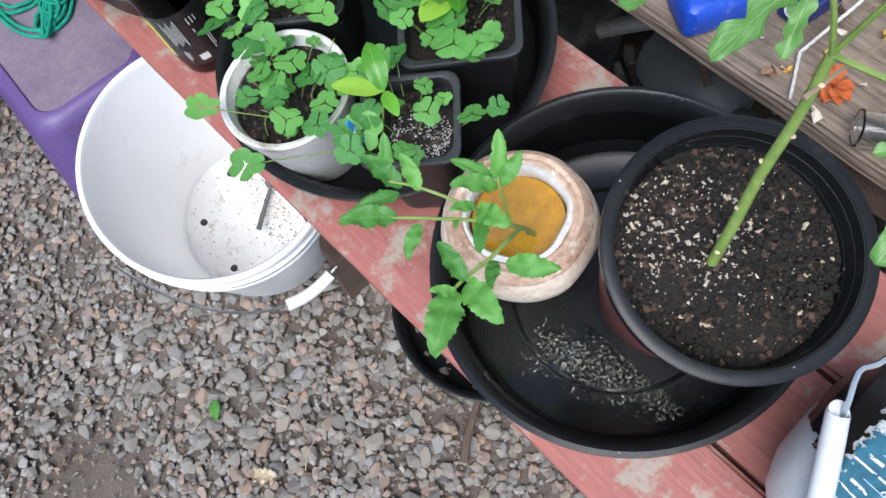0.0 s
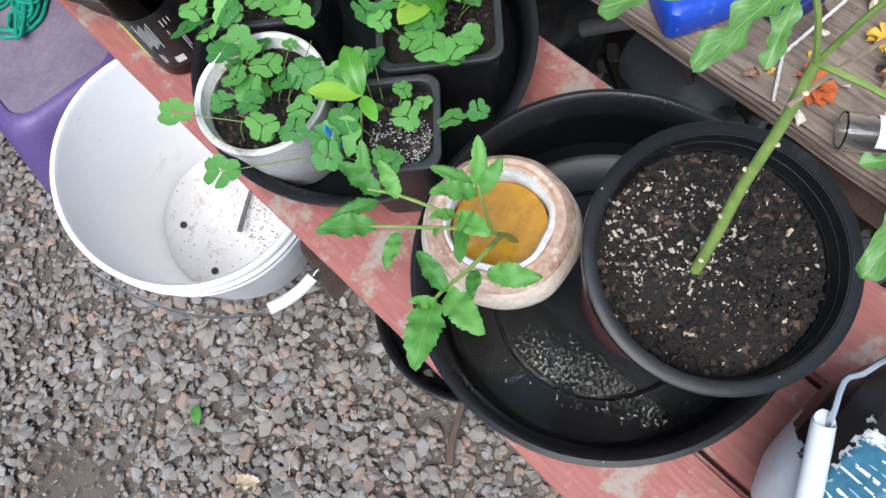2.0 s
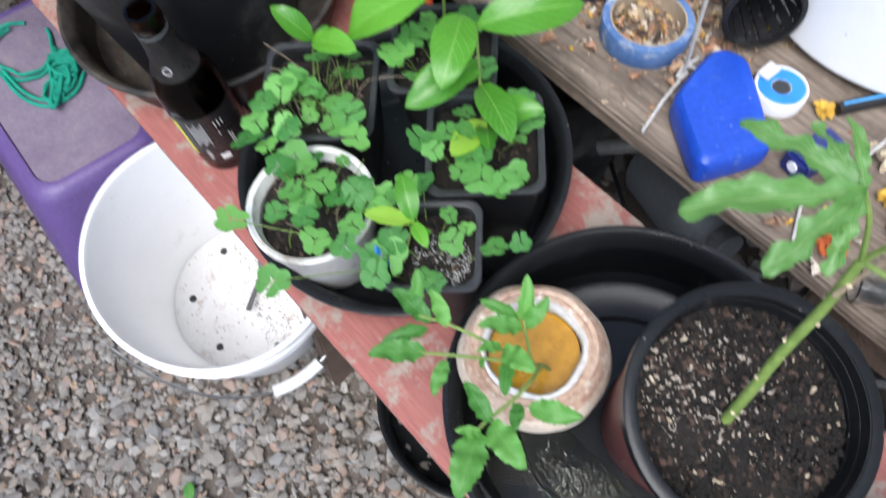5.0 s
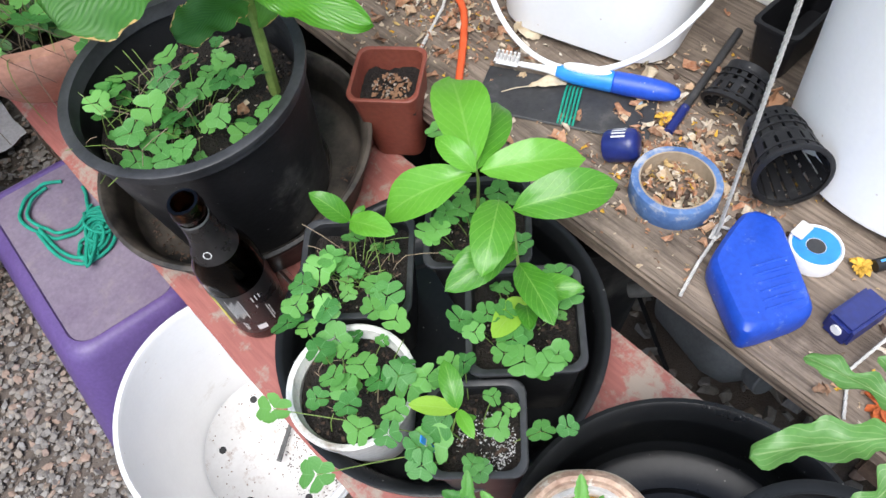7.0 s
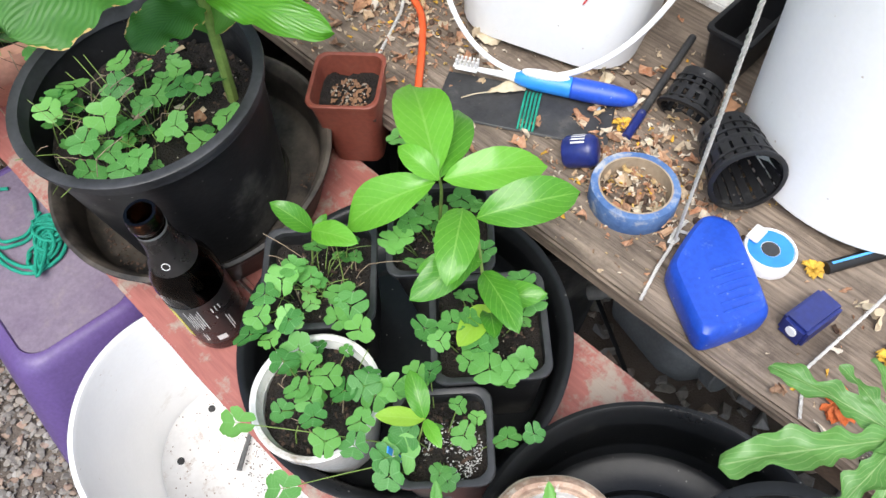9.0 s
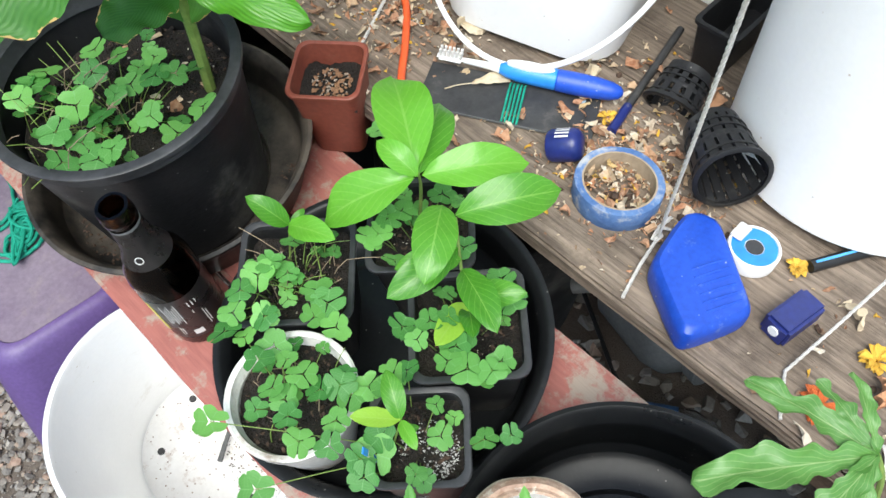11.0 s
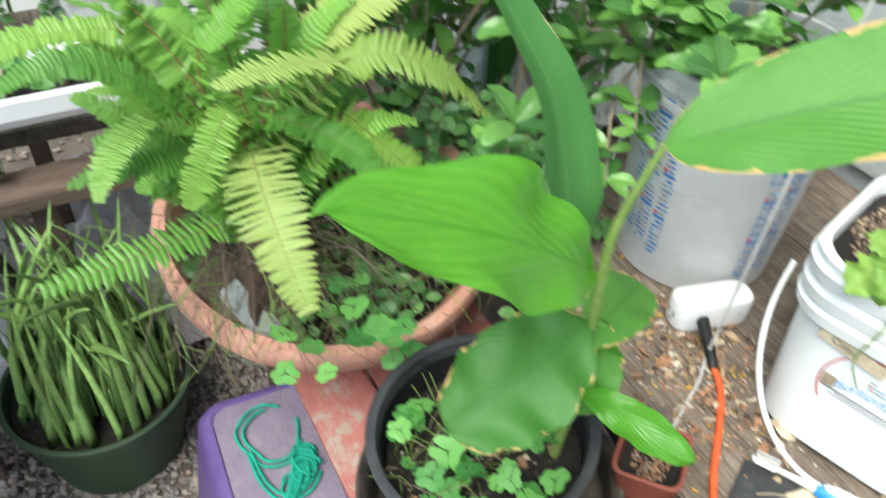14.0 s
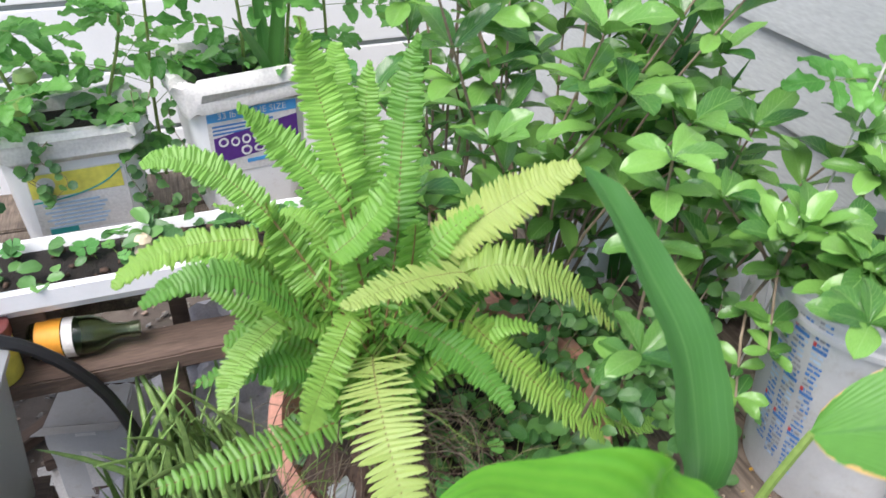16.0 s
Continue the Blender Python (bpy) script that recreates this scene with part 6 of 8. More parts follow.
def pail(at, r0, r1, h, label, name="pail", flanges=(0.86, 0.93), soil=0.9, rz=0.0, rx=0.0, ry=0.0, m=WHITEP):
    t = thing(name, at, label, "pail", "white pails", rz, rx, ry)
    f = [(0, 0), (r0 - 0.005, 0), (r0, 0.005)]
    for k in flanges:
        r = r0 + (r1 - r0) * k
        f += [(r, h * k - 0.008), (r + 0.006, h * k - 0.007), (r + 0.006, h * k), (r + 0.001, h * k + 0.002)]
    f += [(r1 - 0.002, h - 0.012), (r1 + 0.005, h - 0.011), (r1 + 0.006, h - 0.002), (r1 + 0.003, h), (r1 - 0.003, h - 0.001), (r1 - 0.005, h - 0.01)]
    s = h * soil
    f += [(r0 + (r1 - r0) * soil - 0.004, s)]
    part("shell", lathe(f, 64), m, t)
    part("soil", lathe([(0, s + 0.006), (r1 * 0.5, s + 0.003), (r0 + (r1 - r0) * soil - 0.0035, s)], 40, 0.05, at[0]), SOIL, t, "mulch covered soil")
    t["soil_z"], t["soil_r"] = s, r1 - 0.006
    return t


pail_b = pail((0.615, 0.15, TABLE), 0.13, 0.15, 0.36, "tall plain white plastic pail", soil=0.93, ry=5)
pail_c = pail((0.605, 0.872, TABLE), 0.112, 0.13, 0.33, "dull white pail with faded blue printed instructions", m=DULLWHITE)
rng = random.Random(19)
for a0, a1, z0, rows in ((2.9, 3.05, 0.07, 28), (3.09, 3.27, 0.06, 30), (3.32, 3.47, 0.05, 32), (4.42, 4.62, 0.04, 20), (4.68, 4.86, 0.05, 26)):
    for k in range(rows):
        z, at = z0 + 0.0078 * k, a0 + rng.uniform(0, 0.015)
        if k % 9 == 8:
            part("heading_bar", wrap(a0, a1, z, z + 0.0055, 0.112, 0.13, 0.0009, 4, 0.33), BLUEINK, pail_c)
            part("red_square", wrap(a0, a0 + 0.035, z + 0.0062, z + 0.0125, 0.112, 0.13, 0.0012, 2, 0.33), REDINK, pail_c)
            continue
        while at < a1 - 0.02:
            w = rng.uniform(0.02, 0.08)
            part("text_bar", wrap(at, min(a1, at + w), z, z + rng.uniform(0.003, 0.0044), 0.112, 0.13, 0.0009, 3, 0.33), rng.choice((PALEBLUE, BLUEINK, BLUEINK, GREYINK)), pail_c)
            at += w + rng.uniform(0.006, 0.014)
panel = part("picture_frame", join(wrap(4.4, 4.65, 0.296, 0.299, 0.112, 0.13, 0.0011, 5, 0.33), wrap(4.4, 4.65, 0.206, 0.2085, 0.112, 0.13, 0.0011, 5, 0.33), wrap(4.4, 4.412, 0.206, 0.299, 0.112, 0.13, 0.0012, 2, 0.33), wrap(4.638, 4.65, 0.206, 0.299, 0.112, 0.13, 0.0012, 2, 0.33)), BLUEINK, pail_c, "blue printed frame")
for a0, a1, z0, z1 in ((4.44, 4.52, 0.25, 0.282), (4.47, 4.57, 0.232, 0.262), (4.5, 4.62, 0.215, 0.24), (4.56, 4.61, 0.258, 0.288)):
    part("blue_shape", wrap(a0, a1, z0, z1, 0.112, 0.13, 0.001 + 0.0003 * (a0 - 4.4), 4, 0.33), BLUEINK, panel)


def square_pail(at, half0, half1, h, label, rz, corner=0.055, stacked=True, name="square_pail", soil=0.93, hy=1.0, lean=0.0):
    t = thing(name, at, label, "pail", "white pails", rz, lean=lean)

    def ring(z, o=0.0):
        k = half0 + (half1 - half0) * z / h + o
        return round_rect(k, k * hy, corner, z, 6)
    rs = [ring(0, -0.004), ring(0.003), ring(h * 0.3), ring(h * 0.68)]
    for k in ((0.69, 0.78, 0.88) if stacked else (0.88,)):
        rs += [ring(h * k, 0.0), ring(h * k + 0.002, 0.008), ring(h * (k + 0.06), 0.0095), ring(h * (k + 0.065), 0.005), ring(h * (k + 0.075), 0.002)]
    rs += [ring(h - 0.006, 0.003), ring(h - 0.002, 0.006), ring(h, 0.003), ring(h - 0.001, -0.003), ring(h * soil, -0.004)]
    part("shell", loft(rs, False), WHITEP, t)
    part("bottom", loft([ring(0.0, -0.004), ring(0.002, -0.0045)]), WHITEP, t)
    part("soil", loft([ring(h * soil - 0.01, -0.005), ring(h * soil, -0.0045)]), SOIL, t, "mulch covered soil")
    t["soil_z"], t["soil_r"] = h * soil, half1 * 0.95
    return t


pail_a = square_pail((0.592, 0.532, TABLE), 0.105, 0.122, 0.25, "white pail with a round red and blue label", 18, lean=-4)
bits(pail_a, 2600, (0.0012, 0.0042), MULCH, 61, "wood_mulch", flat=0.5, keep=1.0)
bits(pail_a, 700, (0.0012, 0.004), BARK, 63, "bark_mulch")
bits(pail_a, 120, (0.0015, 0.004), PALELEAF, 62, "pale_mulch")
face = Matrix.Translation((-0.1128, 0.0, 0.1)) @ Matrix(((0, -0.068, -1, 0), (-1, 0, 0, 0), (0, 1, -0.068, 0), (0, 0, 0, 1)))
badge = part("label_ring", join(tube([(0.05 * math.cos(a), 0.05 * math.sin(a), 0.0) for a in [-0.5 + 4.2 * i / 30 for i in range(31)]], 0.0009, 5)), REDINK, pail_a, "thin red printed ring", m=Matrix.Translation((-0.0008, 0, 0.012)) @ face @ Matrix.Diagonal((1.12, 1.12, 1, 1)))
rng = random.Random(23)
for k in range(10):
    x, y, w = -0.031 + 0.0068 * k, 0.006 - 0.0003 * (k - 4.5) ** 2, rng.uniform(0.0014, 0.0022)
    for dx, lo, hi in ((-w, -0.0038, 0.0038), (w, -0.0038 + 0.003 * (k % 3), 0.0038 - 0.0026 * (k % 2))):
        part("blue_bar", box(-0.0005, 0.0005, lo, hi, 0.0006, 0.001, 0), SKYINK, badge, m=pose(x + dx, y, 0, 0, 0, -1.5 * (k - 4.5)))
    part("blue_stroke", box(-w, w, -0.0005, 0.0005, 0.0006, 0.001, 0), SKYINK, badge, m=pose(x, y + (0.0032, -0.0032, 0.0)[k % 3], 0, 0, 0, -1.5 * (k - 4.5)))
for k in range(12):
    part("emblem_mark", box(-0.0009, 0.0009, -rng.uniform(0.0008, 0.0018), rng.uniform(0.0008, 0.0018), 0.0006, 0.001, 0), (SKYINK, REDINK, TEALINK, GREYINK)[k % 4], badge, m=pose(-0.008 + 0.004 * (k % 5), 0.015 + 0.0045 * (k // 5), 0, 0, 0, 30 * (k % 4)))
for k in range(9):
    a = radians(84 - 9.5 * k)
    for da, h in ((-0.028, 0.0034), (0.028, 0.0034 - 0.0012 * (k % 2))):
        part("red_bar", box(-0.0006, 0.0006, -h, h, 0.0006, 0.001, 0), REDINK, badge, m=pose(0.0435 * math.cos(a + da), 0.0435 * math.sin(a + da), 0, 0, 0, math.degrees(a) - 90))
    part("red_stroke", box(-0.0013, 0.0013, -0.0005, 0.0005, 0.0006, 0.001, 0), REDINK, badge, m=pose((0.0435 + 0.0028 * (k % 3 - 1)) * math.cos(a), (0.0435 + 0.0028 * (k % 3 - 1)) * math.sin(a), 0, 0, 0, math.degrees(a) - 90))
for k, (x0, x1, h) in enumerate(((-0.046, 0.046, 0.0009), (-0.03, 0.036, 0.0006), (-0.036, 0.028, 0.0005))):
    part("dark_bar", box(x0, x1, -0.0095 - 0.003 * k, -0.0095 - 0.003 * k + h, 0.0006, 0.001, 0), (BLACKINK, GREYINK, GREYINK)[k], badge)
part("tan_bar", box(-0.047, -0.034, -0.007, 0.006, 0.0006, 0.001, 0), CARDBOARD, badge)
strip = part("tape_strip", box(-0.085, -0.01, 0.05, 0.066, 0.0015, 0.0022, 0), PALELEAF, pail_a, "handwritten masking tape", m=face @ pose(0, 0, 0.002, 0, 0, -8))
words("lettering", "Cobra", 0.012, BLACKINK, strip, pose(-0.056, 0.058, 0.0026))
for sgn in (1,):
    arc = [(-0.03 - 0.115 * math.sin(a) - 0.012, 0.145 * math.cos(a), 0.175 - 0.165 * math.sin(a)) for a in [math.pi * i / 16 for i in range(17)]]
    part("bail", tube(arc, 0.0032, 8), WHITEP, pail_a, "thick white plastic bail")

# ---- loose things on the table ----


def lying(name, at, label, cat, rz=0.0, rx=0.0, ry=0.0):
    return thing(name, at, label, cat, "", rz, rx, ry)


brush = lying("toothbrush", (0.408, 0.54, TABLE + 0.017), "blue and white electric toothbrush lying on a black card", "toothbrush", math.degrees(math.atan2(-0.173, 0.095)))
part("head", box(0.0, 0.03, -0.006, 0.006, -0.003, 0.004, 0.003), WHITEP, brush)
for i in range(6):
    for j in (-1, 1):
        part("bristle_tuft", box(0.003 + i * 0.0045, 0.0055 + i * 0.0045, j * 0.003 - 0.0012, j * 0.003 + 0.0012, 0.0045, 0.012, 0), PAPERW, brush)
part("neck", lathe([(0.003, 0.03), (0.0035, 0.045), (0.0042, 0.06), (0.0058, 0.07), (0.006, 0.074)], 16), WHITEP, brush, m=pose(0, 0, 0, 0, 90, 0))
part("grip", lathe([(0.0059, 0.07), (0.0085, 0.078), (0.0105, 0.09), (0.0112, 0.11), (0.0116, 0.131), (0.0105, 0.132)], 22), AZURE, brush, "light blue rubber grip", m=pose(0, 0, 0, 0, 90, 0))
part("switch_panel", loft([[(0.103 + (0.026 + o) * math.cos(a), (0.0062 + o) * math.sin(a), z) for a in [6.2832 * i / 20 for i in range(20)]] for o, z in ((0.0, 0.006), (0.0, 0.0118), (-0.0015, 0.0124))]), WHITEP, brush, "white thumb panel")
part("handle", lathe([(0.0105, 0.1315), (0.0118, 0.133), (0.0122, 0.15), (0.0116, 0.175), (0.0098, 0.19), (0.0068, 0.199), (0.003, 0.2025), (0, 0.203)], 22), BLUEPL, brush, "blue battery handle", m=pose(0, 0, 0, 0, 90, 0))

card = lying("slate_card", (0.424, 0.448, TABLE + 0.0015), "thin black card lying on the table", "card", -60.8)
part("sheet", box(-0.094, 0.094, -0.034, 0.034, 0, 0.003, 0.0006, 1, 0.0006, 12), SLATE, card)
part("sticker", lathe([(0, 0.0032), (0.004, 0.0032), (0.004, 0.0036), (0, 0.0036)], 16), PALEBLUE, card, "small pale blue mark", m=pose(0.075, 0.02, 0))
part("worn_edge", box(-0.0935, 0.0935, -0.0344, -0.0338, 0.0002, 0.0028, 0), GREYTUB, card)
band = lying("green_tie", (0.424, 0.44, TABLE + 0.0045), "green plastic tie wound round the black card", "tie", 29.2)
for k in range(5):
    part("loop", tube([(-0.03, -0.008 + 0.004 * k, 0.0005), (-0.022, -0.008 + 0.004 * k, 0.004), (0.018, -0.006 + 0.004 * k, 0.004), (0.028, -0.006 + 0.004 * k, 0.0005)], 0.0013, 6), ROPEG, band)

rod = lying("black_rod", (0.475, 0.346, TABLE + 0.0055), "black tool handle with a blue end", "tool", math.degrees(math.atan2(0.029, 0.126)))
part("shaft", tube([(0.03, 0, 0), (0.1, 0, 0), (0.175, 0, 0)], 0.0045, 12), SLATE, rod)
part("tip", tube([(-0.01, 0, -0.001), (0.01, 0, 0), (0.031, 0, 0)], 0.0052, 12), NAVY, rod, "translucent navy end cap")


def slotted_pot(at, r, h, label, rx, ry, rz, n=14, name="net_pot"):
    t = thing(name, at, label, "net pot", "net pots", rz, rx, ry)
    part("rim", lathe([(r - 0.003, h - 0.006), (r + 0.001, h - 0.005), (r + 0.002, h - 0.001), (r, h), (r - 0.003, h)], 36), BLACKPOT, t)
    part("base", lathe([(0, 0), (r * 0.78, 0), (r * 0.8, 0.008), (r * 0.78, 0.008), (r * 0.76, 0.002), (0, 0.002)], 36), BLACKPOT, t)
    part("band", lathe([(r * 0.885, h * 0.5), (r * 0.9, h * 0.52), (r * 0.9, h * 0.6), (r * 0.885, h * 0.61)], 36), BLACKPOT, t)
    for q in (0.2, 0.36, 0.78):
        k = 0.795 + 0.19 * q
        part("band", lathe([(r * k - 0.001, h * q), (r * k + 0.0006, h * q), (r * k + 0.0012, h * (q + 0.05)), (r * k - 0.0008, h * (q + 0.05))], 36), BLACKPOT, t)
    for k in range(n):
        a = 6.2832 * k / n
        b = loft([[((r * q + o) * math.cos(a + s), (r * q + o) * math.sin(a + s), z) for o, s in ((0, -0.13), (0, 0.13), (-0.0022, 0.13), (-0.0022, -0.13))] for q, z in ((0.795, 0.006), (0.985, h - 0.004))])
        part("rib", b, BLACKPOT, t, smooth=False)
    return t


slotted_pot((0.562, 0.322, TABLE + 0.038), 0.03, 0.045, "small black slotted net pot lying on its side", 0, 118, 190)
slotted_pot((0.508, 0.262, TABLE + 0.039), 0.035, 0.072, "larger black slotted net pot lying on its side", 0, 82, 228, 18)

roll = lying("masking_tape", (0.405, 0.29, TABLE), "roll of blue masking tape filled with debris", "tape")
part("tape", lathe([(0.036, 0), (0.043, 0), (0.0435, 0.001), (0.0435, 0.023), (0.043, 0.024), (0.036, 0.024)], 56, 0.02, 3), TAPEBLUE, roll)
part("core", lathe([(0.0345, 0.0005), (0.0362, 0.0005), (0.0362, 0.0242), (0.0345, 0.0242), (0.0345, 0.0005)], 56), CARDBOARD, roll, "cardboard core")

holder = lying("black_tray", (0.675, 0.332, TABLE), "narrow black plastic tray between two pails", "tray", 2)
part("wall", loft([round_rect(0.07 + o, 0.024 + o, 0.008, z, 3) for o, z in ((-0.006, 0), (-0.005, 0.002), (0.0, 0.058), (0.003, 0.059), (0.003, 0.063), (0.0, 0.064), (-0.002, 0.063), (-0.007, 0.004))]), BLACKPOT, holder)
strip_w = lying("wood_strip", (0.72, 0.44, TABLE), "white painted wooden strip lying on the table", "strip", 92)
part("wood", box(-0.07, 0.07, -0.012, 0.012, 0.0, 0.012, 0.002), WHITEDIRT, strip_w)

jar = lying("navy_jar", (0.408, 0.358, TABLE + 0.017), "small shiny navy plastic jar with worn lettering", "jar", 30, 70, 0)
part("jar_body", lathe([(0, -0.018), (0.014, -0.018), (0.0165, -0.014), (0.017, 0.008), (0.0155, 0.013), (0.012, 0.016), (0, 0.017)], 32), NAVY, jar)
for k in range(4):
    part("text_bar", wrap(1.0 + 0.25 * k, 1.12 + 0.25 * k, -0.008, 0.006, 0.017, 0.017, 0.0004, 3, 1), WHITEINK, jar)

flask = lying("blue_bottle", (0.37, 0.172, TABLE), "flat blue plastic bottle with a ribbed grip", "bottle")
outline = [(0.342, 0.206), (0.352, 0.214), (0.410, 0.224), (0.424, 0.216), (0.430, 0.196), (0.409, 0.170), (0.374, 0.126), (0.364, 0.119), (0.309, 0.143), (0.307, 0.153)]
mid = Vector((0.37, 0.172))
for _ in range(3):
    outline = [(p[0] * w + q[0] * (1 - w), p[1] * w + q[1] * (1 - w)) for p, q in zip(outline, outline[1:] + outline[:1]) for w in (0.8, 0.2)]
b = loft([[((x - mid.x) * s, (y - mid.y) * s, z) for x, y in outline] for s, z in ((0.9, 0), (0.985, 0.004), (1.0, 0.01), (1.0, 0.022), (0.97, 0.029), (0.88, 0.033))])
part("body", b, BLUEPL, flask)
for k in range(6):
    u = Vector((0.62, 0.78)) * (0.008 + 0.0085 * k)
    p0, p1 = Vector((0.332, 0.142)) + u - mid, Vector((0.363, 0.127)) + u - mid
    c = (p0 + p1) / 2
    part("rib", tube([(p0.x, p0.y, 0.0325), (c.x, c.y, 0.0335), (p1.x, p1.y, 0.0325)], 0.0015, 6), BLUEPL, flask)

spool = lying("thread_tape", (0.436, 0.158, TABLE), "white spool of thread tape with a blue centre", "tape")
part("rim", lathe([(0.0, 0), (0.022, 0), (0.024, 0.002), (0.0245, 0.017), (0.0235, 0.0185), (0.022, 0.0185), (0.0215, 0.0165), (0, 0.0165)], 40), WHITEP, spool)
part("disc", lathe([(0.009, 0.0172), (0.021, 0.0176), (0.021, 0.0168), (0.009, 0.0168)], 36), AZURE, spool, "bright blue ring")
part("hub_hole", lathe([(0, 0.0168), (0.0085, 0.0168)], 20), SLATE, spool)
part("tape_end", box(-0.006, 0.014, 0.012, 0.024, 0.0185, 0.0215, 0.001), PAPERW, spool, "loose white tape end")

boxy = lying("navy_box", (0.400, 0.095, TABLE), "small dark blue plastic box", "box", -10)
part("body", box(-0.025, 0.025, -0.013, 0.013, 0.0, 0.024, 0.003), NAVY, boxy)
part("cap", lathe([(0, 0), (0.005, 0), (0.005, 0.0015), (0, 0.0015)], 18), WHITEP, boxy, "white round plug", m=pose(-0.0252, 0, 0.014, 0, -90, 0))
pen = lying("black_pen", (0.462, 0.112, TABLE + 0.0065), "black pen with a pale blue stripe", "pen", -28)
part("barrel", tube([(0, 0, 0), (0.03, 0, 0), (0.075, 0, 0)], 0.0062, 12), TUBE, pen)
part("stripe", box(0.004, 0.075, -0.0012, 0.0012, 0.0058, 0.0068, 0), SKYINK, pen)

VIALPL = clear("clear_vial_plastic", (0.93, 0.95, 0.95), 0.06)
vial = lying("plastic_vial", (0.318, 0.0, TABLE + 0.0155), "clear plastic vial with a white printed label", "vial", math.degrees(math.atan2(-0.05, 0.032)))
part("tube", lathe([(0, 0), (0.0135, 0), (0.0145, 0.001), (0.0145, 0.075), (0.0125, 0.075), (0.0125, 0.002), (0, 0.002)], 32), VIALPL, vial, m=pose(0, 0, 0, 0, 90, 0))
vl = part("label", wrap(2.0, 4.4, 0.022, 0.072, 0.0145, 0.0145, 0.0004, 16, 1), PAPERW, vial, "white paper label", m=pose(0, 0, 0, 0, 90, 0))
for text, up in (("POCKET", 0.0045), ("MICROSCOPE", -0.0025)):
    words("lettering", text, 0.0062, BLACKINK, vl, Matrix(((0, 0, -1, -0.0155), (0, 1, 0, up - 0.001), (1, 0, 0, 0.047), (0, 0, 0, 1))))

adapter = lying("power_adapter", (0.522, 0.742, TABLE), "white plug-in outlet adapter with rounded corners", "adapter", math.degrees(math.atan2(-0.035, 0.1)) + 4)
part("housing", loft([round_rect(0.056 + o, 0.023 + o, 0.018, z, 5) for o, z in ((-0.004, 0.002), (-0.001, 0.004), (0, 0.008), (0, 0.04), (-0.001, 0.045), (-0.005, 0.048))]), WHITEP, adapter)
for s in (-1, 1):
    part("socket_slot", box(-0.0562, -0.0556, s * 0.006 - 0.0012, s * 0.006 + 0.0012, 0.02, 0.029, 0), SLATE, adapter)
part("socket_hole", lathe([(0, 0), (0.002, 0)], 12), SLATE, adapter, m=pose(-0.0563, 0, 0.014, 0, -90, 0))
cable = lying("extension_cable", (0.47, 0.68, TABLE), "orange extension cable with a black plug", "cable")
CB = Vector((0.47, 0.68, TABLE))
part("plug", tube([Vector(p) - CB for p in ((0.495, 0.725, 0.59), (0.482, 0.7, 0.585), (0.468, 0.672, 0.578), (0.462, 0.662, 0.574))], 0.0085, 12, 0.65), TUBE, cable, "black moulded plug")
part("cord", tube([Vector(p) - CB for p in ((0.464, 0.664, 0.575), (0.45, 0.634, 0.571), (0.405, 0.588, 0.5705), (0.365, 0.552, 0.5705), (0.33, 0.515, 0.5705), (0.306, 0.492, 0.566), (0.296, 0.48, 0.53), (0.296, 0.46, 0.4), (0.32, 0.42, 0.2), (0.4, 0.3, 0.006))], 0.0045, 10), ORANGE, cable, "orange cord")


def cord(name, pts, r, m, label, cat, twist=True):
    o = Vector(pts[0])
    t = thing(name, tuple(o), label, cat)
    q = [Vector(p) - o for p in pts]
    if not twist:
        part("strand", tube(q, r, 8), m, t)
        return t
    dense = []
    for a, b in zip(q, q[1:]):
        k = max(2, int((b - a).length / 0.003))
        dense += [a.lerp(b, i / k) for i in range(k)]
    dense.append(q[-1])
    for s in range(3):
        line = []
        for i, p in enumerate(dense):
            d = (dense[min(i + 1, len(dense) - 1)] - dense[max(0, i - 1)]).normalized()
            u = d.orthogonal().normalized()
            v = d.cross(u)
            a = i * 0.95 + s * 2.0944
            line.append(p + (u * math.cos(a) + v * math.sin(a)) * r * 0.5)
        part("strand", tube(line, r * 0.62, 5, 1, 0), m, t)
    return t


cord("white_rope", [(0.316, 0.213, 0.568), (0.352, 0.222, 0.572), (0.386, 0.228, 0.574), (0.3, 0.203, 0.93), (0.214, 0.179, 1.28), (0.129, 0.155, 1.63)], 0.0017, ROPEW, "thin white rope tied at the table edge", "rope")
part("knot", join(lathe([(0, -0.005), (0.005, 0), (0, 0.005)], 10, 0.5, 2), tube([(0, 0, 0), (0.012, 0.006, -0.003), (0.02, -0.004, -0.006)], 0.0016, 6)), ROPEW, cord("white_rope", [(0.386, 0.2285, 0.577), (0.4, 0.236, 0.569), (0.42, 0.235, 0.568)], 0.002, ROPEW, "frayed rope end by the knot", "rope"), m=pose(0, 0, 0))
cord("white_rope", [(0.345, 0.61, 0.568), (0.38, 0.628, 0.568), (0.44, 0.66, 0.569), (0.472, 0.685, 0.572), (0.443, 0.654, 0.935), (0.414, 0.623, 1.3), (0.386, 0.592, 1.65)], 0.002, ROPEW, "thin white rope rising from the table", "rope")
cord("white_rope", [(0.53, 1.01, 0.568), (0.552, 1.007, 0.7), (0.585, 1.003, 0.85), (0.628, 1.0, 1.085), (0.7, 0.99, 1.45), (0.78, 0.98, 1.9)], 0.0016, ROPEW, "thin white line slanting past the shrub", "rope")
cord("white_rope", [(0.316, 0.052, 0.568), (0.355, 0.072, 0.57), (0.41, 0.064, 0.585), (0.5, 0.05, 0.64), (0.62, 0.035, 0.74), (0.97, -0.02, 1.02)], 0.0015, ROPEW, "white rope knotted over the table", "rope")

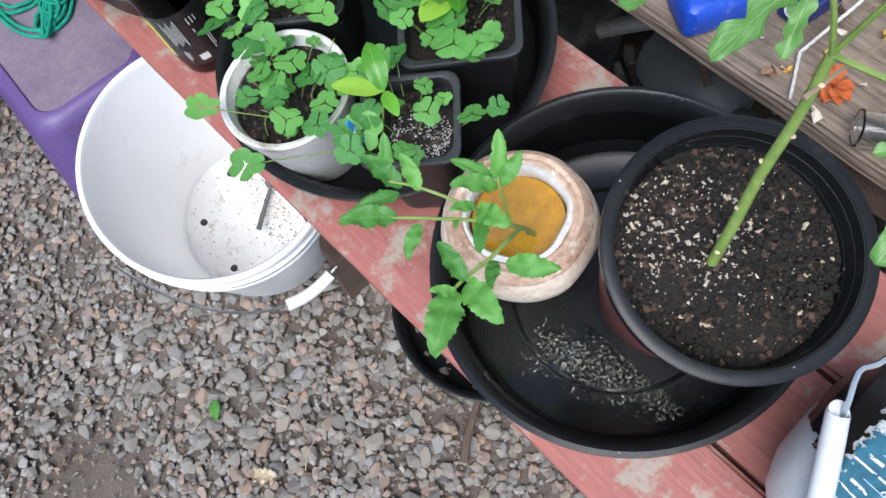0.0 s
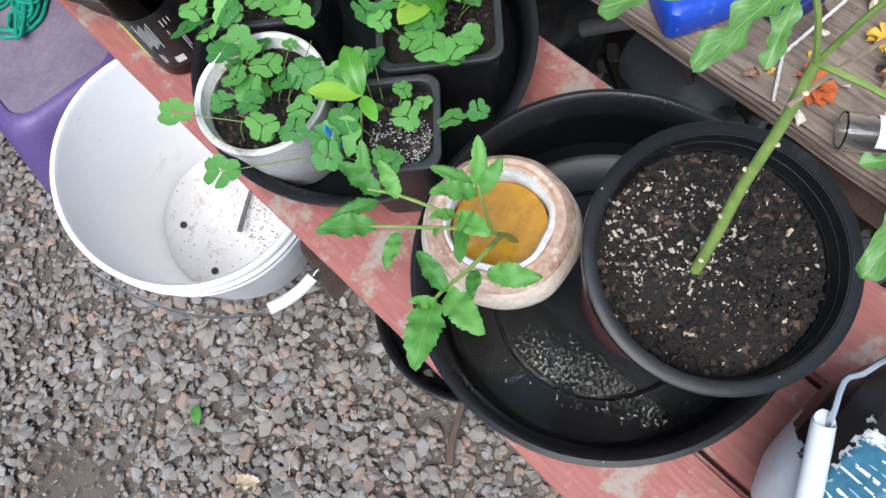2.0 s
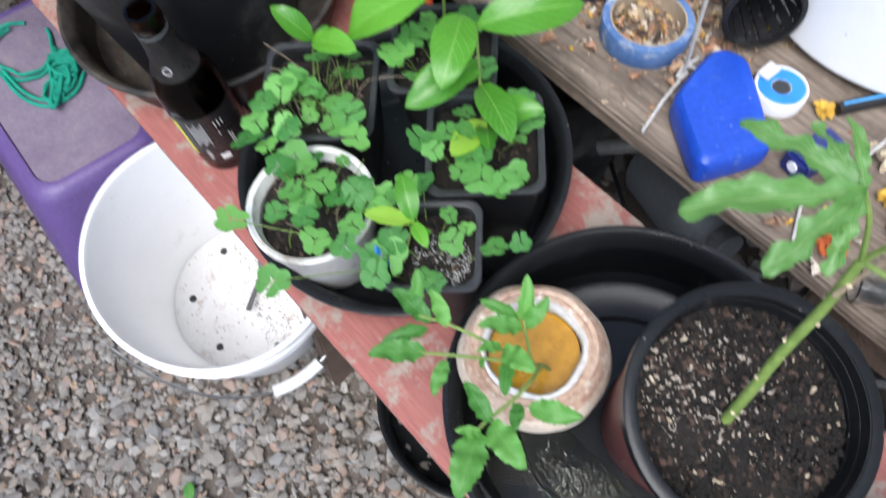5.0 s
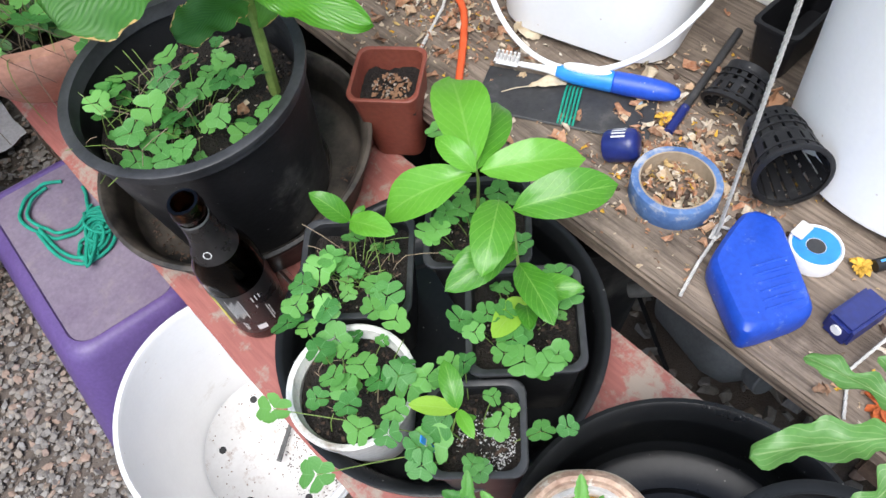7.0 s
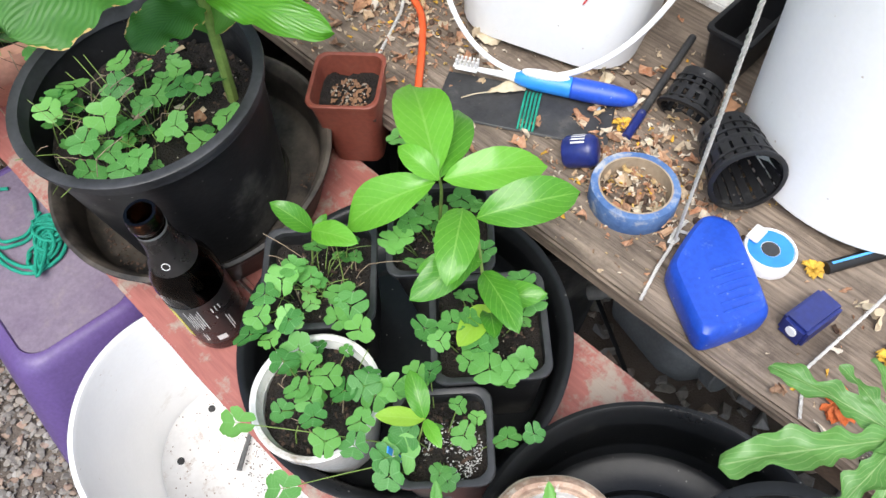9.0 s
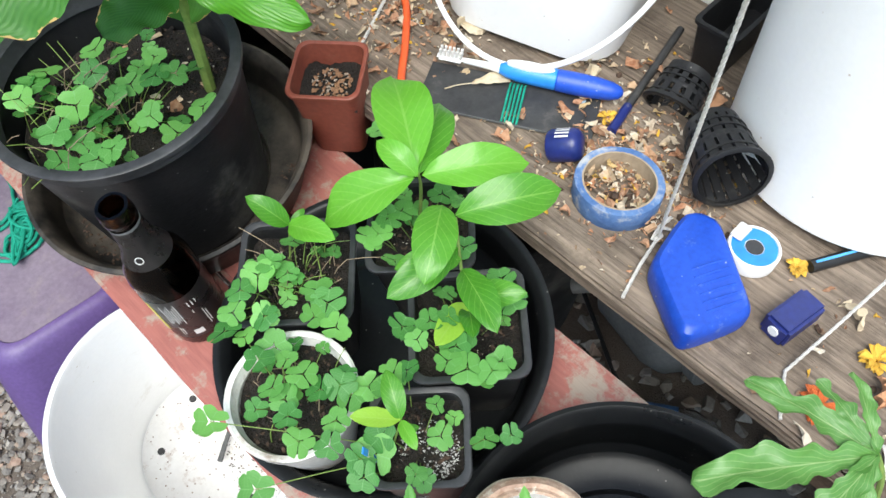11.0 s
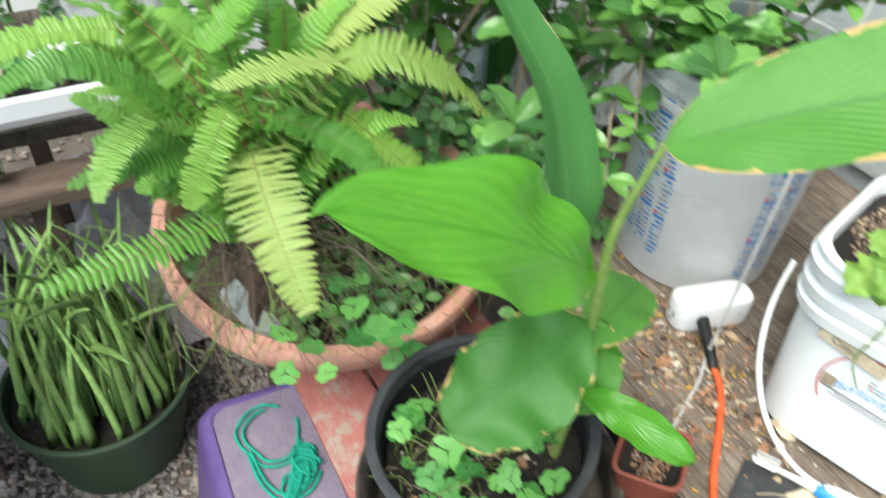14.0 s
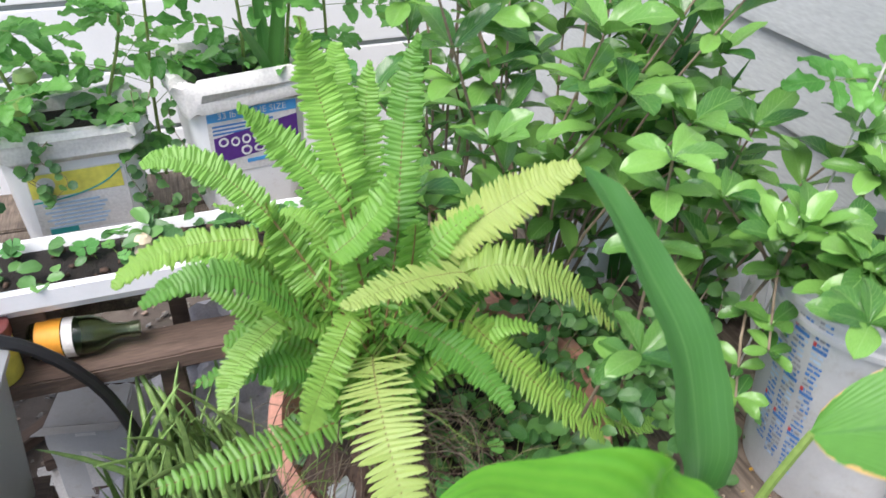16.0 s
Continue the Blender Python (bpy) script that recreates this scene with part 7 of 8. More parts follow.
rope = thing("rope_tangle", (-0.02, 0.99, SH - 0.0015), "loose tangle of green cord on the stool", "cord")
rng = random.Random(31)
loop = [Vector((0.02 + 0.048 * math.cos(a) * (1 + 0.12 * math.sin(3 * a)) - 0.03, 0.05 + 0.062 * math.sin(a), 0.002 + 0.0015 * (i % 3))) for i, a in enumerate([0.9 + 5.6 * i / 22 for i in range(23)])]
part("strand", tube(loop, 0.0028, 8), ROPEG, rope)
part("strand", tube([p * 0.84 + Vector((0.001, 0.006, 0.0025)) for p in loop[2:19]], 0.0027, 8), ROPEG, rope)
for k in range(6):
    pts = []
    for i in range(26):
        a = i * 0.95 + k * 1.7
        pts.append(Vector((-0.012 + 0.012 * i / 3.2 * 0.45 + 0.017 * math.cos(a), -0.055 + 0.004 * i * 0.55 + 0.02 * math.sin(a * 1.13) - 0.004 * k, 0.0025 + 0.0022 * k + 0.002 * math.sin(i * 1.3))))
    part("strand", tube(pts, 0.0025, 7, 1, 3), ROPEG, rope)
part("strand", tube([(-0.052, 0.03, 0.003), (-0.05, -0.03, 0.004), (-0.03, -0.072, 0.004), (0.012, -0.075, 0.004), (0.04, -0.05, 0.004)], 0.0028, 8), ROPEG, rope)
part("strand", tube([(-0.047, 0.03, 0.006), (-0.043, -0.028, 0.006), (-0.025, -0.064, 0.007), (0.012, -0.066, 0.007), (0.045, -0.03, 0.006)], 0.0028, 8), ROPEG, rope)


# dry petals, curled leaves and seed husks
def petal_stuff(name, count, where, size, m, seed, label, cat="debris", curl=0.5):
    rng = random.Random(seed)
    V, F = [], []
    for _ in range(count):
        p = Vector(where(rng))
        s = rng.uniform(*size)
        e = Euler((rng.uniform(-0.7, 0.7), rng.uniform(-0.7, 0.7), rng.uniform(0, 6.28)))
        w = rng.uniform(0.3, 0.7)
        base = len(V)
        cx = rng.uniform(-curl, curl) * 2
        for i in range(4):
            u = i / 3 - 0.5
            hw = w * rng.uniform((0.3, 0.6, 0.6, 0.15)[i], (1.0, 1.25, 1.2, 0.9)[i]) * 0.55
            for j in range(3):
                v = (j - 1) * hw
                q = Vector((u + rng.uniform(-0.15, 0.15), v * rng.uniform(0.4, 1.4) + rng.uniform(-0.08, 0.08), cx * u * u + curl * abs(v) * 1.3 + 0.22 + rng.uniform(-0.16, 0.16))) * s
                q.rotate(e)
                V.append(tuple(p + q))
        for i in range(3):
            for j in range(2):
                a = base + i * 3 + j
                F.append((a, a + 3, a + 4, a + 1))
    me = bpy.data.meshes.new(name)
    me.from_pydata(V, [], F)
    ob = obj(name, me, None, m, smooth=False)
    return tagged(ob, label, cat, kind="stuff")


def on_table(rng):
    while True:
        x, y = 0.312 + abs(rng.gauss(0, 0.13)), rng.uniform(-0.3, 1.25)
        if x < 0.78 and (Vector((x, y)) - Vector((0.615, 0.15))).length > 0.14 and (abs(x - 0.59) > 0.1 or abs(y - 0.53) > 0.1):
            k = rng.random()
            if k < 0.36:
                x, y = rng.gauss(0.43, 0.035), rng.gauss(0.31, 0.05)
            elif k < 0.72:
                x, y = rng.gauss(0.45, 0.055), rng.gauss(0.67, 0.08)
            elif k < 0.82:
                x, y = rng.gauss(0.53, 0.05), rng.gauss(0.34, 0.06)
            if x > 0.316:
                return x, y, TABLE + 0.0008 + (0.012 * rng.random() if (Vector((x, y)) - Vector((0.405, 0.29))).length < 0.033 else 0)


petal_stuff("pale_petals", 2300, on_table, (0.0018, 0.0065), LITTER, 1, "pale dried petals scattered on the table")
petal_stuff("brown_leaves", 520, on_table, (0.005, 0.019), LITTER, 2, "curled brown dry leaves on the table")
petal_stuff("yellow_petals", 170, on_table, (0.003, 0.008), YELLOWBIT, 3, "yellow dried petals on the table")
tagged(scatter("seed_husks", None, 80, on_table, (0.003, 0.006), BARK, 0.9, 9), "round brown seed husks on the table", "debris")


def dry_flower(at, r, m, label, seed):
    rng = random.Random(seed)
    t = thing("dried_flower", at, label, "flower", "dried flowers")
    for k in range(26):
        a, l = rng.uniform(0, 6.28), r * rng.uniform(0.5, 1.0)
        placed("petal", LEAF_PETAL[m], t, aim((0, 0, 0.002), (l * math.cos(a), l * math.sin(a), rng.uniform(0.0, r * 0.6)), (0, 0, 1)))
    return t


LEAF_PETAL = {0: mesh_of("petal", leaf_bm(1, 0.5, 0.8, 0.5, 0.3, 0.1, 0.6, 5, 4), ORANGEFL), 1: mesh_of("petal", leaf_bm(1, 0.5, 0.8, 0.5, 0.3, 0.1, 0.6, 5, 4), YELLOWBIT)}
dry_flower((0.347, 0.036, TABLE), 0.019, 0, "dried orange marigold flower head", 1)
dry_flower((0.42, 0.022, TABLE), 0.017, 1, "dried yellow marigold flower head", 2)
dry_flower((0.455, 0.12, TABLE), 0.012, 1, "dried yellow flower head", 3)
dry_flower((0.48, 0.36, TABLE), 0.012, 1, "dried yellow flower head", 4)
greyleaf = lying("fallen_leaf", (0.384, 0.505, TABLE + 0.0066), "pale grey-green fallen leaf on the card", "leaf", math.degrees(math.atan2(-0.038, 0.064)))
part("blade", leaf_bm(0.045, 0.018, 0.8, 0.6, 0.1, 0.05, 0.2, 10, 6), PALELEAF, greyleaf, m=pose(0.03, 0, 0.001))
part("stalk", tube([(0, 0, 0.001), (0.015, 0.001, 0.002), (0.032, 0, 0.002)], 0.0007, 5), PALELEAF, greyleaf)
for k, (x, y, s, rz) in enumerate(((0.505, 0.405, 0.03, 40), (0.34, 0.44, 0.026, 120), (0.42, 0.265, 0.03, 200), (0.56, 0.29, 0.032, 20), (0.49, 0.69, 0.03, 70), (0.40, 0.7, 0.028, 10), (0.47, 0.57, 0.035, 300), (0.36, 0.72, 0.03, 160), (0.44, 0.045, 0.028, 80), (0.38, 0.0, 0.03, 30))):
    t = lying("dry_leaf", (x, y, TABLE + 0.003), "curled brown dry leaf on the table", "leaf", rz, 8, -6)
    tagged(t, group="dry leaves")
    part("blade", leaf_bm(s, s * 0.55, 0.6, 0.7, 0.35, 0.15, 0.9, 10, 6, 0.1, 0.8, k), DRYLEAF if k % 2 else PALELEAF, t)

# dark things below the table
tub = round_pot((0.52, 0.52, 0.0), 0.18, 0.36, "large black plastic pot under the table", 0.8, 0.008, 0.03, BLACKPOT, None, 0.6, "black_tub")
tub2 = round_pot((0.55, 0.93, 0.0), 0.17, 0.34, "black plastic pot under the table", 0.8, 0.008, 0.03, BLACKPOT, None, 0.6, "black_tub")
jug = thing("plastic_jug", (0.63, 0.26, 0.07), "grey translucent plastic jug lying under the table", "jug", rx=78, rz=-20)
part("body", lathe([(0, -0.09), (0.052, -0.09), (0.062, -0.08), (0.065, 0.035), (0.055, 0.065), (0.03, 0.085), (0.022, 0.09), (0.022, 0.1), (0, 0.1)], 40, 0.03, 2), GREYTUB, jug)
part("cap", lathe([(0.025, 0.096), (0.025, 0.118), (0.023, 0.12), (0, 0.12)], 30), GREYTUB, jug, "round screw cap")
cup = thing("clear_cup", (0.47, 0.2, 0.0), "clear plastic bottle with a blue and white label", "bottle", rx=80, rz=30)
part("wall", lathe([(0, 0.002), (0.03, 0.0), (0.034, 0.004), (0.034, 0.11), (0.02, 0.14), (0.012, 0.15), (0.01, 0.15), (0.017, 0.139), (0.0325, 0.11), (0.0325, 0.006), (0, 0.004)], 32), CLEAR, cup, m=pose(0, 0.034, 0))
part("label", wrap(0.2, 2.9, 0.03, 0.085, 0.034, 0.034, 0.0006, 14, 1), BLUEINK, cup, "blue and white paper label", m=pose(0, 0.034, 0))
pipe = thing("pipe_offcut", (0.45, 0.33, 0.3), "short grey plastic pipe leaning under the table", "pipe")
part("tube_wall", tube([(0, 0, 0), (0.03, -0.05, 0.03), (0.05, -0.09, 0.05)], 0.011, 14), GREYTUB, pipe)
part("leaning_stick", tube([(0.05, -0.09, 0.05), (0.2, -0.1, -0.3)], 0.006, 8), BROWNWOOD, pipe)
cord("black_hose", [(0.34, 0.05, 0.42), (0.4, 0.08, 0.25), (0.5, 0.2, 0.02), (0.62, 0.4, 0.02)], 0.004, TUBE, "thin black hose hanging under the table", "hose", False)
rub = random.Random(3)
tagged(scatter("rubble", None, 520, lambda r: (r.uniform(0.33, 0.85), r.uniform(-0.25, 0.75), 0.004), (0.006, 0.02), STONES, 0.7, 15, hull=13), "pale stones and rubble under the table", "rubble")

# ---- on the gravel ----
LEAFLET_G = mesh_of("blade", leaf_bm(1, 0.5, 0.6, 0.8, 0.15, 0.05, 0.2, 10, 6), TOMATO)
t = lying("fallen_leaf", (-0.226, 0.402, 0.016), "green leaf lying on the gravel", "leaf", 60)
placed("blade", LEAFLET_G, t, Matrix.Diagonal((0.03, 0.03, 0.03, 1)))
t = lying("fallen_leaf", (-0.212, 0.279, 0.016), "tan dry leaf lying on the gravel", "leaf", 140)
part("blade", leaf_bm(0.035, 0.025, 0.5, 0.6, 0.2, 0.1, 0.9, 10, 6, 0.2, 0.3, 2), PALELEAF, t)
t = lying("dry_stick", (0.008, 0.141, 0.012), "short brown stick lying on the gravel", "stick", 10)
part("wood", tube([(-0.03, -0.02, 0.004), (0.0, -0.004, 0.006), (0.047, 0.012, 0.006)], 0.006, 8, 0.9), BROWNWOOD, t)
spoon = lying("plastic_spoon", (0.058, 0.609, 0.064), "grey plastic spoon lying in the bucket", "spoon", math.degrees(math.atan2(-0.05, -0.067)), 0, 0)
part("handle", tube([(0, 0, 0.001), (0.04, 0, 0.002), (0.075, 0, 0.002)], 0.003, 8, 1.4), GREYTUB, spoon)
part("bowl", lathe([(0, 0), (0.008, 0.001), (0.011, 0.004), (0.0095, 0.004), (0, 0.0015)], 20), GREYTUB, spoon, m=pose(-0.008, 0, 0) @ Matrix.Diagonal((1.4, 1, 1, 1)))


def in_bucket(r):
    a, q = r.uniform(-1.9, 1.2), math.sqrt(r.random()) * 0.105
    return bucket.matrix_world @ Vector((q * math.cos(a), q * math.sin(a), 0.009))


tagged(scatter("crumbs", None, 620, in_bucket, (0.0004, 0.0019), BARK, 0.6, 12, hull=9), "soil crumbs on the bucket floor", "dirt")

# ---- far shelf with trough and pails ----
shelf = thing("shelf", (0, 0, 0), "rough brown plank shelf holding pails and a trough", "shelf")
for k, (y0, y1) in enumerate(((1.405, 1.49), (1.60, 1.74), (1.75, 1.9), (1.91, 2.08))):
    top = 0.555
    part("board", box(-1.3, 0.12, y0, y1, top - 0.03, top, 0.003, 2, 0.002, 50), BROWNWOOD if k == 0 else GREYWOOD, shelf)
for x in (-1.2, -0.25, 0.06):
    for y in (1.45, 2.0):
        part("post", box(x - 0.02, x + 0.02, y - 0.02, y + 0.02, -0.01, 0.5245, 0.002), BROWNWOOD, shelf)
trough = thing("planter_trough", (-0.45, 1.525, 0.60), "long white plastic trough with soil and seedlings", "planter")
part("wall", loft([round_rect(0.56 + o, 0.075 + o, 0.02, z, 4) for o, z in ((-0.012, 0.046), (-0.01, 0.049), (-0.004, 0.064), (0.004, 0.066), (0.006, 0.097), (0.003, 0.1), (-0.006, 0.099), (-0.01, 0.08))], False), WHITEP, trough)
part("soil", loft([round_rect(0.548, 0.062, 0.02, z, 4) for z in (0.076, 0.084)]), SOIL, trough, "dark soil")
for x in (-0.45, 0.0, 0.45):
    part("foot", box(x - 0.03, x + 0.03, -0.05, 0.05, -0.082, 0.047, 0.002), BROWNWOOD, trough, "dark wooden block")
SEEDLINGS = [(-0.95 + 0.055 * k, 1.525 + 0.04 * math.sin(k * 2.3), 0.705 + 0.02 * math.sin(k * 1.7)) for k in range(20)]
for g in range(4):
    pts = SEEDLINGS[g * 5:g * 5 + 5]
    clover((pts[2][0], 1.525), pts, 0.684, "small green seedlings in a white trough", (0.016, 0.026), 6, 0.05, 60 + g)
tagged(scatter("pebbles", None, 60, lambda r: (r.uniform(-0.95, 0.05), 1.525 + r.uniform(-0.055, 0.055), 0.687), (0.004, 0.011), BARK, 0.8, 18), "dark pebbles on the trough soil", "pebbles")
rng = random.Random(66)
t = thing("trough_weeds", (-0.45, 1.525, 0.684), "leafy weeds growing in the white trough", "weeds")
for k in range(90):
    p = Vector((rng.uniform(-0.52, 0.5), rng.uniform(-0.055, 0.055), rng.uniform(0.0, 0.035)))
    d = rng.uniform(0, 6.28)
    placed("leaf", CREEP[k % 3], t, aim(p, p + Vector((math.cos(d), math.sin(d), rng.uniform(-0.2, 0.6))).normalized() * rng.uniform(0.02, 0.045), (rng.uniform(-0.3, 0.3), -0.5, 1)))
snail = lying("pale_shell", (-0.255, 1.51, 0.684), "pale round shell standing in the trough", "shell")
part("whorl", lathe([(0, 0), (0.013, 0.003), (0.017, 0.014), (0.012, 0.026), (0.015, 0.034), (0.009, 0.042), (0, 0.043)], 20, 0.1, 4), PALELEAF, snail)

pail_t = square_pail((-0.37, 1.88, 0.555), 0.112, 0.128, 0.25, "white pail with a yellow and green label", 3, 0.04, False, "square_pail", 0.9, 0.75)
lt = part("label", box(-0.085, 0.085, -0.0006, 0.0006, 0.02, 0.15, 0), PAPERW, pail_t, "printed label", m=pose(0, -0.0864, 0.025, 2.75))
part("yellow_band", box(-0.083, 0.078, -0.0014, -0.0007, 0.1, 0.148, 0), YELLOWINK, lt)
part("white_oval", lathe([(0, 0), (0.016, 0), (0.016, 0.0004), (0, 0.0004)], 20), PAPERW, lt, m=pose(-0.055, -0.0016, 0.126, 90))
part("green_swoosh", tube([(-0.083, -0.0012, 0.09), (-0.02, -0.0012, 0.095), (0.04, -0.0012, 0.112), (0.08, -0.0012, 0.14)], 0.0018, 5), TEALINK, lt)
for k in range(7):
    part("text_bar", box(-0.07 + 0.01 * (k % 2), 0.03 + 0.006 * (k % 3), -0.0014, -0.0007, 0.03 + 0.0085 * k, 0.034 + 0.0085 * k, 0), PALEBLUE, lt)
part("green_bar", box(-0.07, -0.02, -0.0014, -0.0007, 0.018, 0.03, 0), TEALINK, lt)

pail_s = square_pail((-0.045, 1.9, 0.555), 0.1, 0.125, 0.31, "white litter pail with a purple printed label", 8, 0.045, False, "square_pail", 0.9, 0.85)
ls = part("label", box(-0.088, 0.088, -0.0006, 0.0006, 0.07, 0.205, 0), PAPERW, pail_s, "printed white label", m=pose(0, -0.0893, 0.045, 3.9))
part("blue_band", box(-0.088, 0.088, -0.0014, -0.0007, 0.185, 0.206, 0), SKYINK, ls)
words("lettering", "33 lb VALUE SIZE", 0.0185, WHITEINK, ls, pose(0, -0.0018, 0.1955, 90), "white printed words")
part("purple_field", loft([[(-0.08, y, 0.095), (0.088, y, 0.115), (0.088, y, 0.175), (-0.08, y, 0.15)] for y in (-0.0014, -0.0007)]), VIOLETINK, ls)
for k, (x0, x1, z0, z1) in enumerate(((-0.072, -0.052, 0.13, 0.15), (-0.048, -0.03, 0.127, 0.148), (-0.026, -0.008, 0.129, 0.15), (-0.004, 0.014, 0.132, 0.153), (0.018, 0.034, 0.128, 0.156), (-0.03, -0.008, 0.104, 0.126), (-0.004, 0.02, 0.107, 0.124), (0.024, 0.042, 0.109, 0.127), (0.046, 0.062, 0.106, 0.129))):
    part("white_shape", lathe([(0.006, 0), (0.01, 0), (0.01, 0.0004), (0.006, 0.0004)], 16), WHITEINK, ls, m=pose((x0 + x1) / 2, -0.0017, (z0 + z1) / 2, 90, 0, 0) @ Matrix.Diagonal(((x1 - x0) / 0.02, (z1 - z0) / 0.02, 1, 1)))
for k in range(3):
    part("text_bar", box(-0.08, 0.0 + 0.02 * k, -0.0014, -0.0007, 0.157 + 0.008 * k, 0.1605 + 0.008 * k, 0), BLUEINK, ls)
part("azure_bar", box(-0.02, 0.08, -0.0016, -0.0008, 0.086, 0.094, 0), SKYINK, ls)


def draped(parent, half0, half1, h, hy, corner, seed):
    """A crumpled white bag folded out over the rim of a square pail."""
    rings = []
    for q, o in ((0.8, 0.003), (0.82, 0.012), (0.87, 0.016), (0.92, 0.013), (0.96, 0.017), (1.01, 0.013), (1.03, 0.002), (1.0, -0.008), (0.92, -0.014)):
        ring = []
        for x, y, z in round_rect(half0 + (half1 - half0) * q + o, (half0 + (half1 - half0) * q) * hy + o, corner, h * q, 9):
            n = noise.noise_vector(Vector((x * 24 + seed, y * 24, q * 7))) * 0.014 + noise.noise_vector(Vector((x * 70, y * 70 + seed, q * 20))) * 0.007
            ring.append((x + n.x, y + n.y, z + n.z * 1.3))
        rings.append(ring)
    part("bag", loft(rings, False), PAPERW, parent, "crumpled white bag folded over the rim")


draped(pail_t, 0.112, 0.128, 0.25, 0.75, 0.04, 3)
draped(pail_s, 0.1, 0.125, 0.31, 0.85, 0.045, 8)


def tomato_plant(base, height, label, seed, n=7, lean=(0, 0), reach=0.13, fruit=()):
    rng = random.Random(seed)
    t = thing("tomato_plant", base, label, "plant", "tomato plants")
    line = [Vector((lean[0] * u + 0.015 * math.sin(u * 5 + seed), lean[1] * u + 0.015 * math.cos(u * 4 + seed), height * u)) for u in (0, 0.25, 0.5, 0.75, 1.0)]
    part("stem", tube(line, 0.004, 8, 0.5), STEMG, t)
    for k in range(n):
        u = 0.15 + 0.85 * k / n
        i = min(3, int(u * 4))
        p = line[i].lerp(line[i + 1], u * 4 - i)
        a = k * 2.4 + seed
        e = p + Vector((math.cos(a), math.sin(a), rng.uniform(-0.2, 0.5))).normalized() * reach * rng.uniform(0.7, 1.1)
        compound(t, p, e, (0, -0.4, 1), 3, 0.058, seed * 13 + k)
    for f in fruit:
        part("fruit", lathe([(0, -0.018), (0.013, -0.014), (0.02, 0), (0.016, 0.013), (0.004, 0.017), (0, 0.015)], 20), GREENFRUIT, t, "unripe green tomato", m=pose(*f))
    return t


GREENFRUIT = plain("green_tomato", (0.25, 0.4, 0.1), 0.3)
tomato_plant((-0.55, 1.8, 0.6), 0.6, "tomato plant leaning over the trough", 15, 12, (0.12, -0.1), 0.16)
tomato_plant((-0.2, 1.98, 0.6), 0.75, "tall tomato plant between the pails", 17, 14, (0.0, -0.03), 0.16)
tomato_plant((0.14, 2.0, 0.55), 0.85, "tall tomato plant behind the fern", 19, 14, (0.02, -0.05), 0.17)
tomato_plant((-0.42, 1.86, 0.735), 0.5, "tomato plant with unripe fruit in a pail", 2, 10, (-0.05, -0.05), 0.14, ((-0.0, -0.11, 0.14), (0.02, -0.09, 0.18)))
tomato_plant((-0.3, 1.9, 0.735), 0.4, "young tomato plant in a white pail", 5, 9, (0.08, -0.02), 0.14)
tomato_plant((-0.04, 1.9, 0.79), 0.55, "tall tomato plant in the litter pail", 7, 10, (0.02, 0.02), 0.15)
tomato_plant((0.05, 1.92, 0.79), 0.5, "tomato plant in the litter pail", 9, 9, (0.12, 0.0), 0.15)
tomato_plant((0.66, 0.98, 0.87), 0.5, "tomato plant growing beside the house wall", 11, 8, (0.05, 0.1), 0.13)
WILT = [mesh_of("leaf", leaf_bm(1, 0.6, 0.6, 1.0, 0.2, 0.1, 0.5, 16, 6, 0, 0.3, k * 3.1, 0.8), FERNM) for k in range(2)]
wilted = thing("wilted_seedling", (0.592, 0.55, 0.79), "pale wilted seedling drooping over a pail", "plant")
part("stem", tube([(-0.02, 0.0, 0.0), (-0.06, 0.01, 0.05), (-0.1, 0.0, 0.075), (-0.125, -0.01, 0.05)], 0.0035, 8, 0.5), PALELEAF, wilted)
part("drooping_stalk", tube([(-0.1, -0.03, 0.06), (-0.125, -0.035, 0.0), (-0.135, -0.03, -0.04), (-0.128, -0.045, -0.075)], 0.0018, 6, 0.5), STEMG, wilted)
part("curled_stem", tube([(0.0, -0.03, 0.002), (-0.05, -0.05, 0.02), (-0.075, -0.02, 0.03), (-0.04, 0.01, 0.022), (0.02, 0.0, 0.004)], 0.0032, 8, 0.8), PALELEAF, wilted)
for k, (x, y, z) in enumerate(((-0.145, -0.03, 0.05), (-0.135, 0.02, 0.085), (-0.105, -0.045, 0.045), (-0.15, 0.0, 0.03), (-0.12, -0.02, 0.02))):
    placed("leaf", WILT[k % 2], wilted, aim((-0.11, -0.005, 0.07), (x, y, z), (-0.5, -0.3, 0.8)))

# vine with small round leaves hanging between the pails
LEAF_ROUND = [mesh_of("leaf", leaf_bm(1, 0.85, 0.45, 0.6, 0.1, 0.05, 0.1, 6, 4), WEED)]


def vine(start, drop, label, seed, count=34, spread=0.07, size=(0.014, 0.024)):
    rng = random.Random(seed)
    t = thing("trailing_vine", start, label, "vine", "trailing vines")
    for s in range(4):
        x, y = rng.uniform(-spread, spread), rng.uniform(-0.02, 0.02)
        pts = [Vector((x + 0.02 * math.sin(i * 1.3 + s), y - 0.01 * i * 0.3, -drop * i / 6)) for i in range(7)]
        part("stem", tube(pts, 0.0009, 5, 0.6, 2), TWIG, t)
        for k in range(count // 4):
            u = rng.random() * 5.99
            p = pts[int(u)].lerp(pts[int(u) + 1], u % 1)
            a = rng.uniform(0, 6.28)
            placed("leaf", LEAF_ROUND[0], t, aim(p, p + Vector((math.cos(a), math.sin(a) - 0.5, rng.uniform(-0.5, 0.5))).normalized() * rng.uniform(*size), (0, -0.8, 0.6)))
    return t


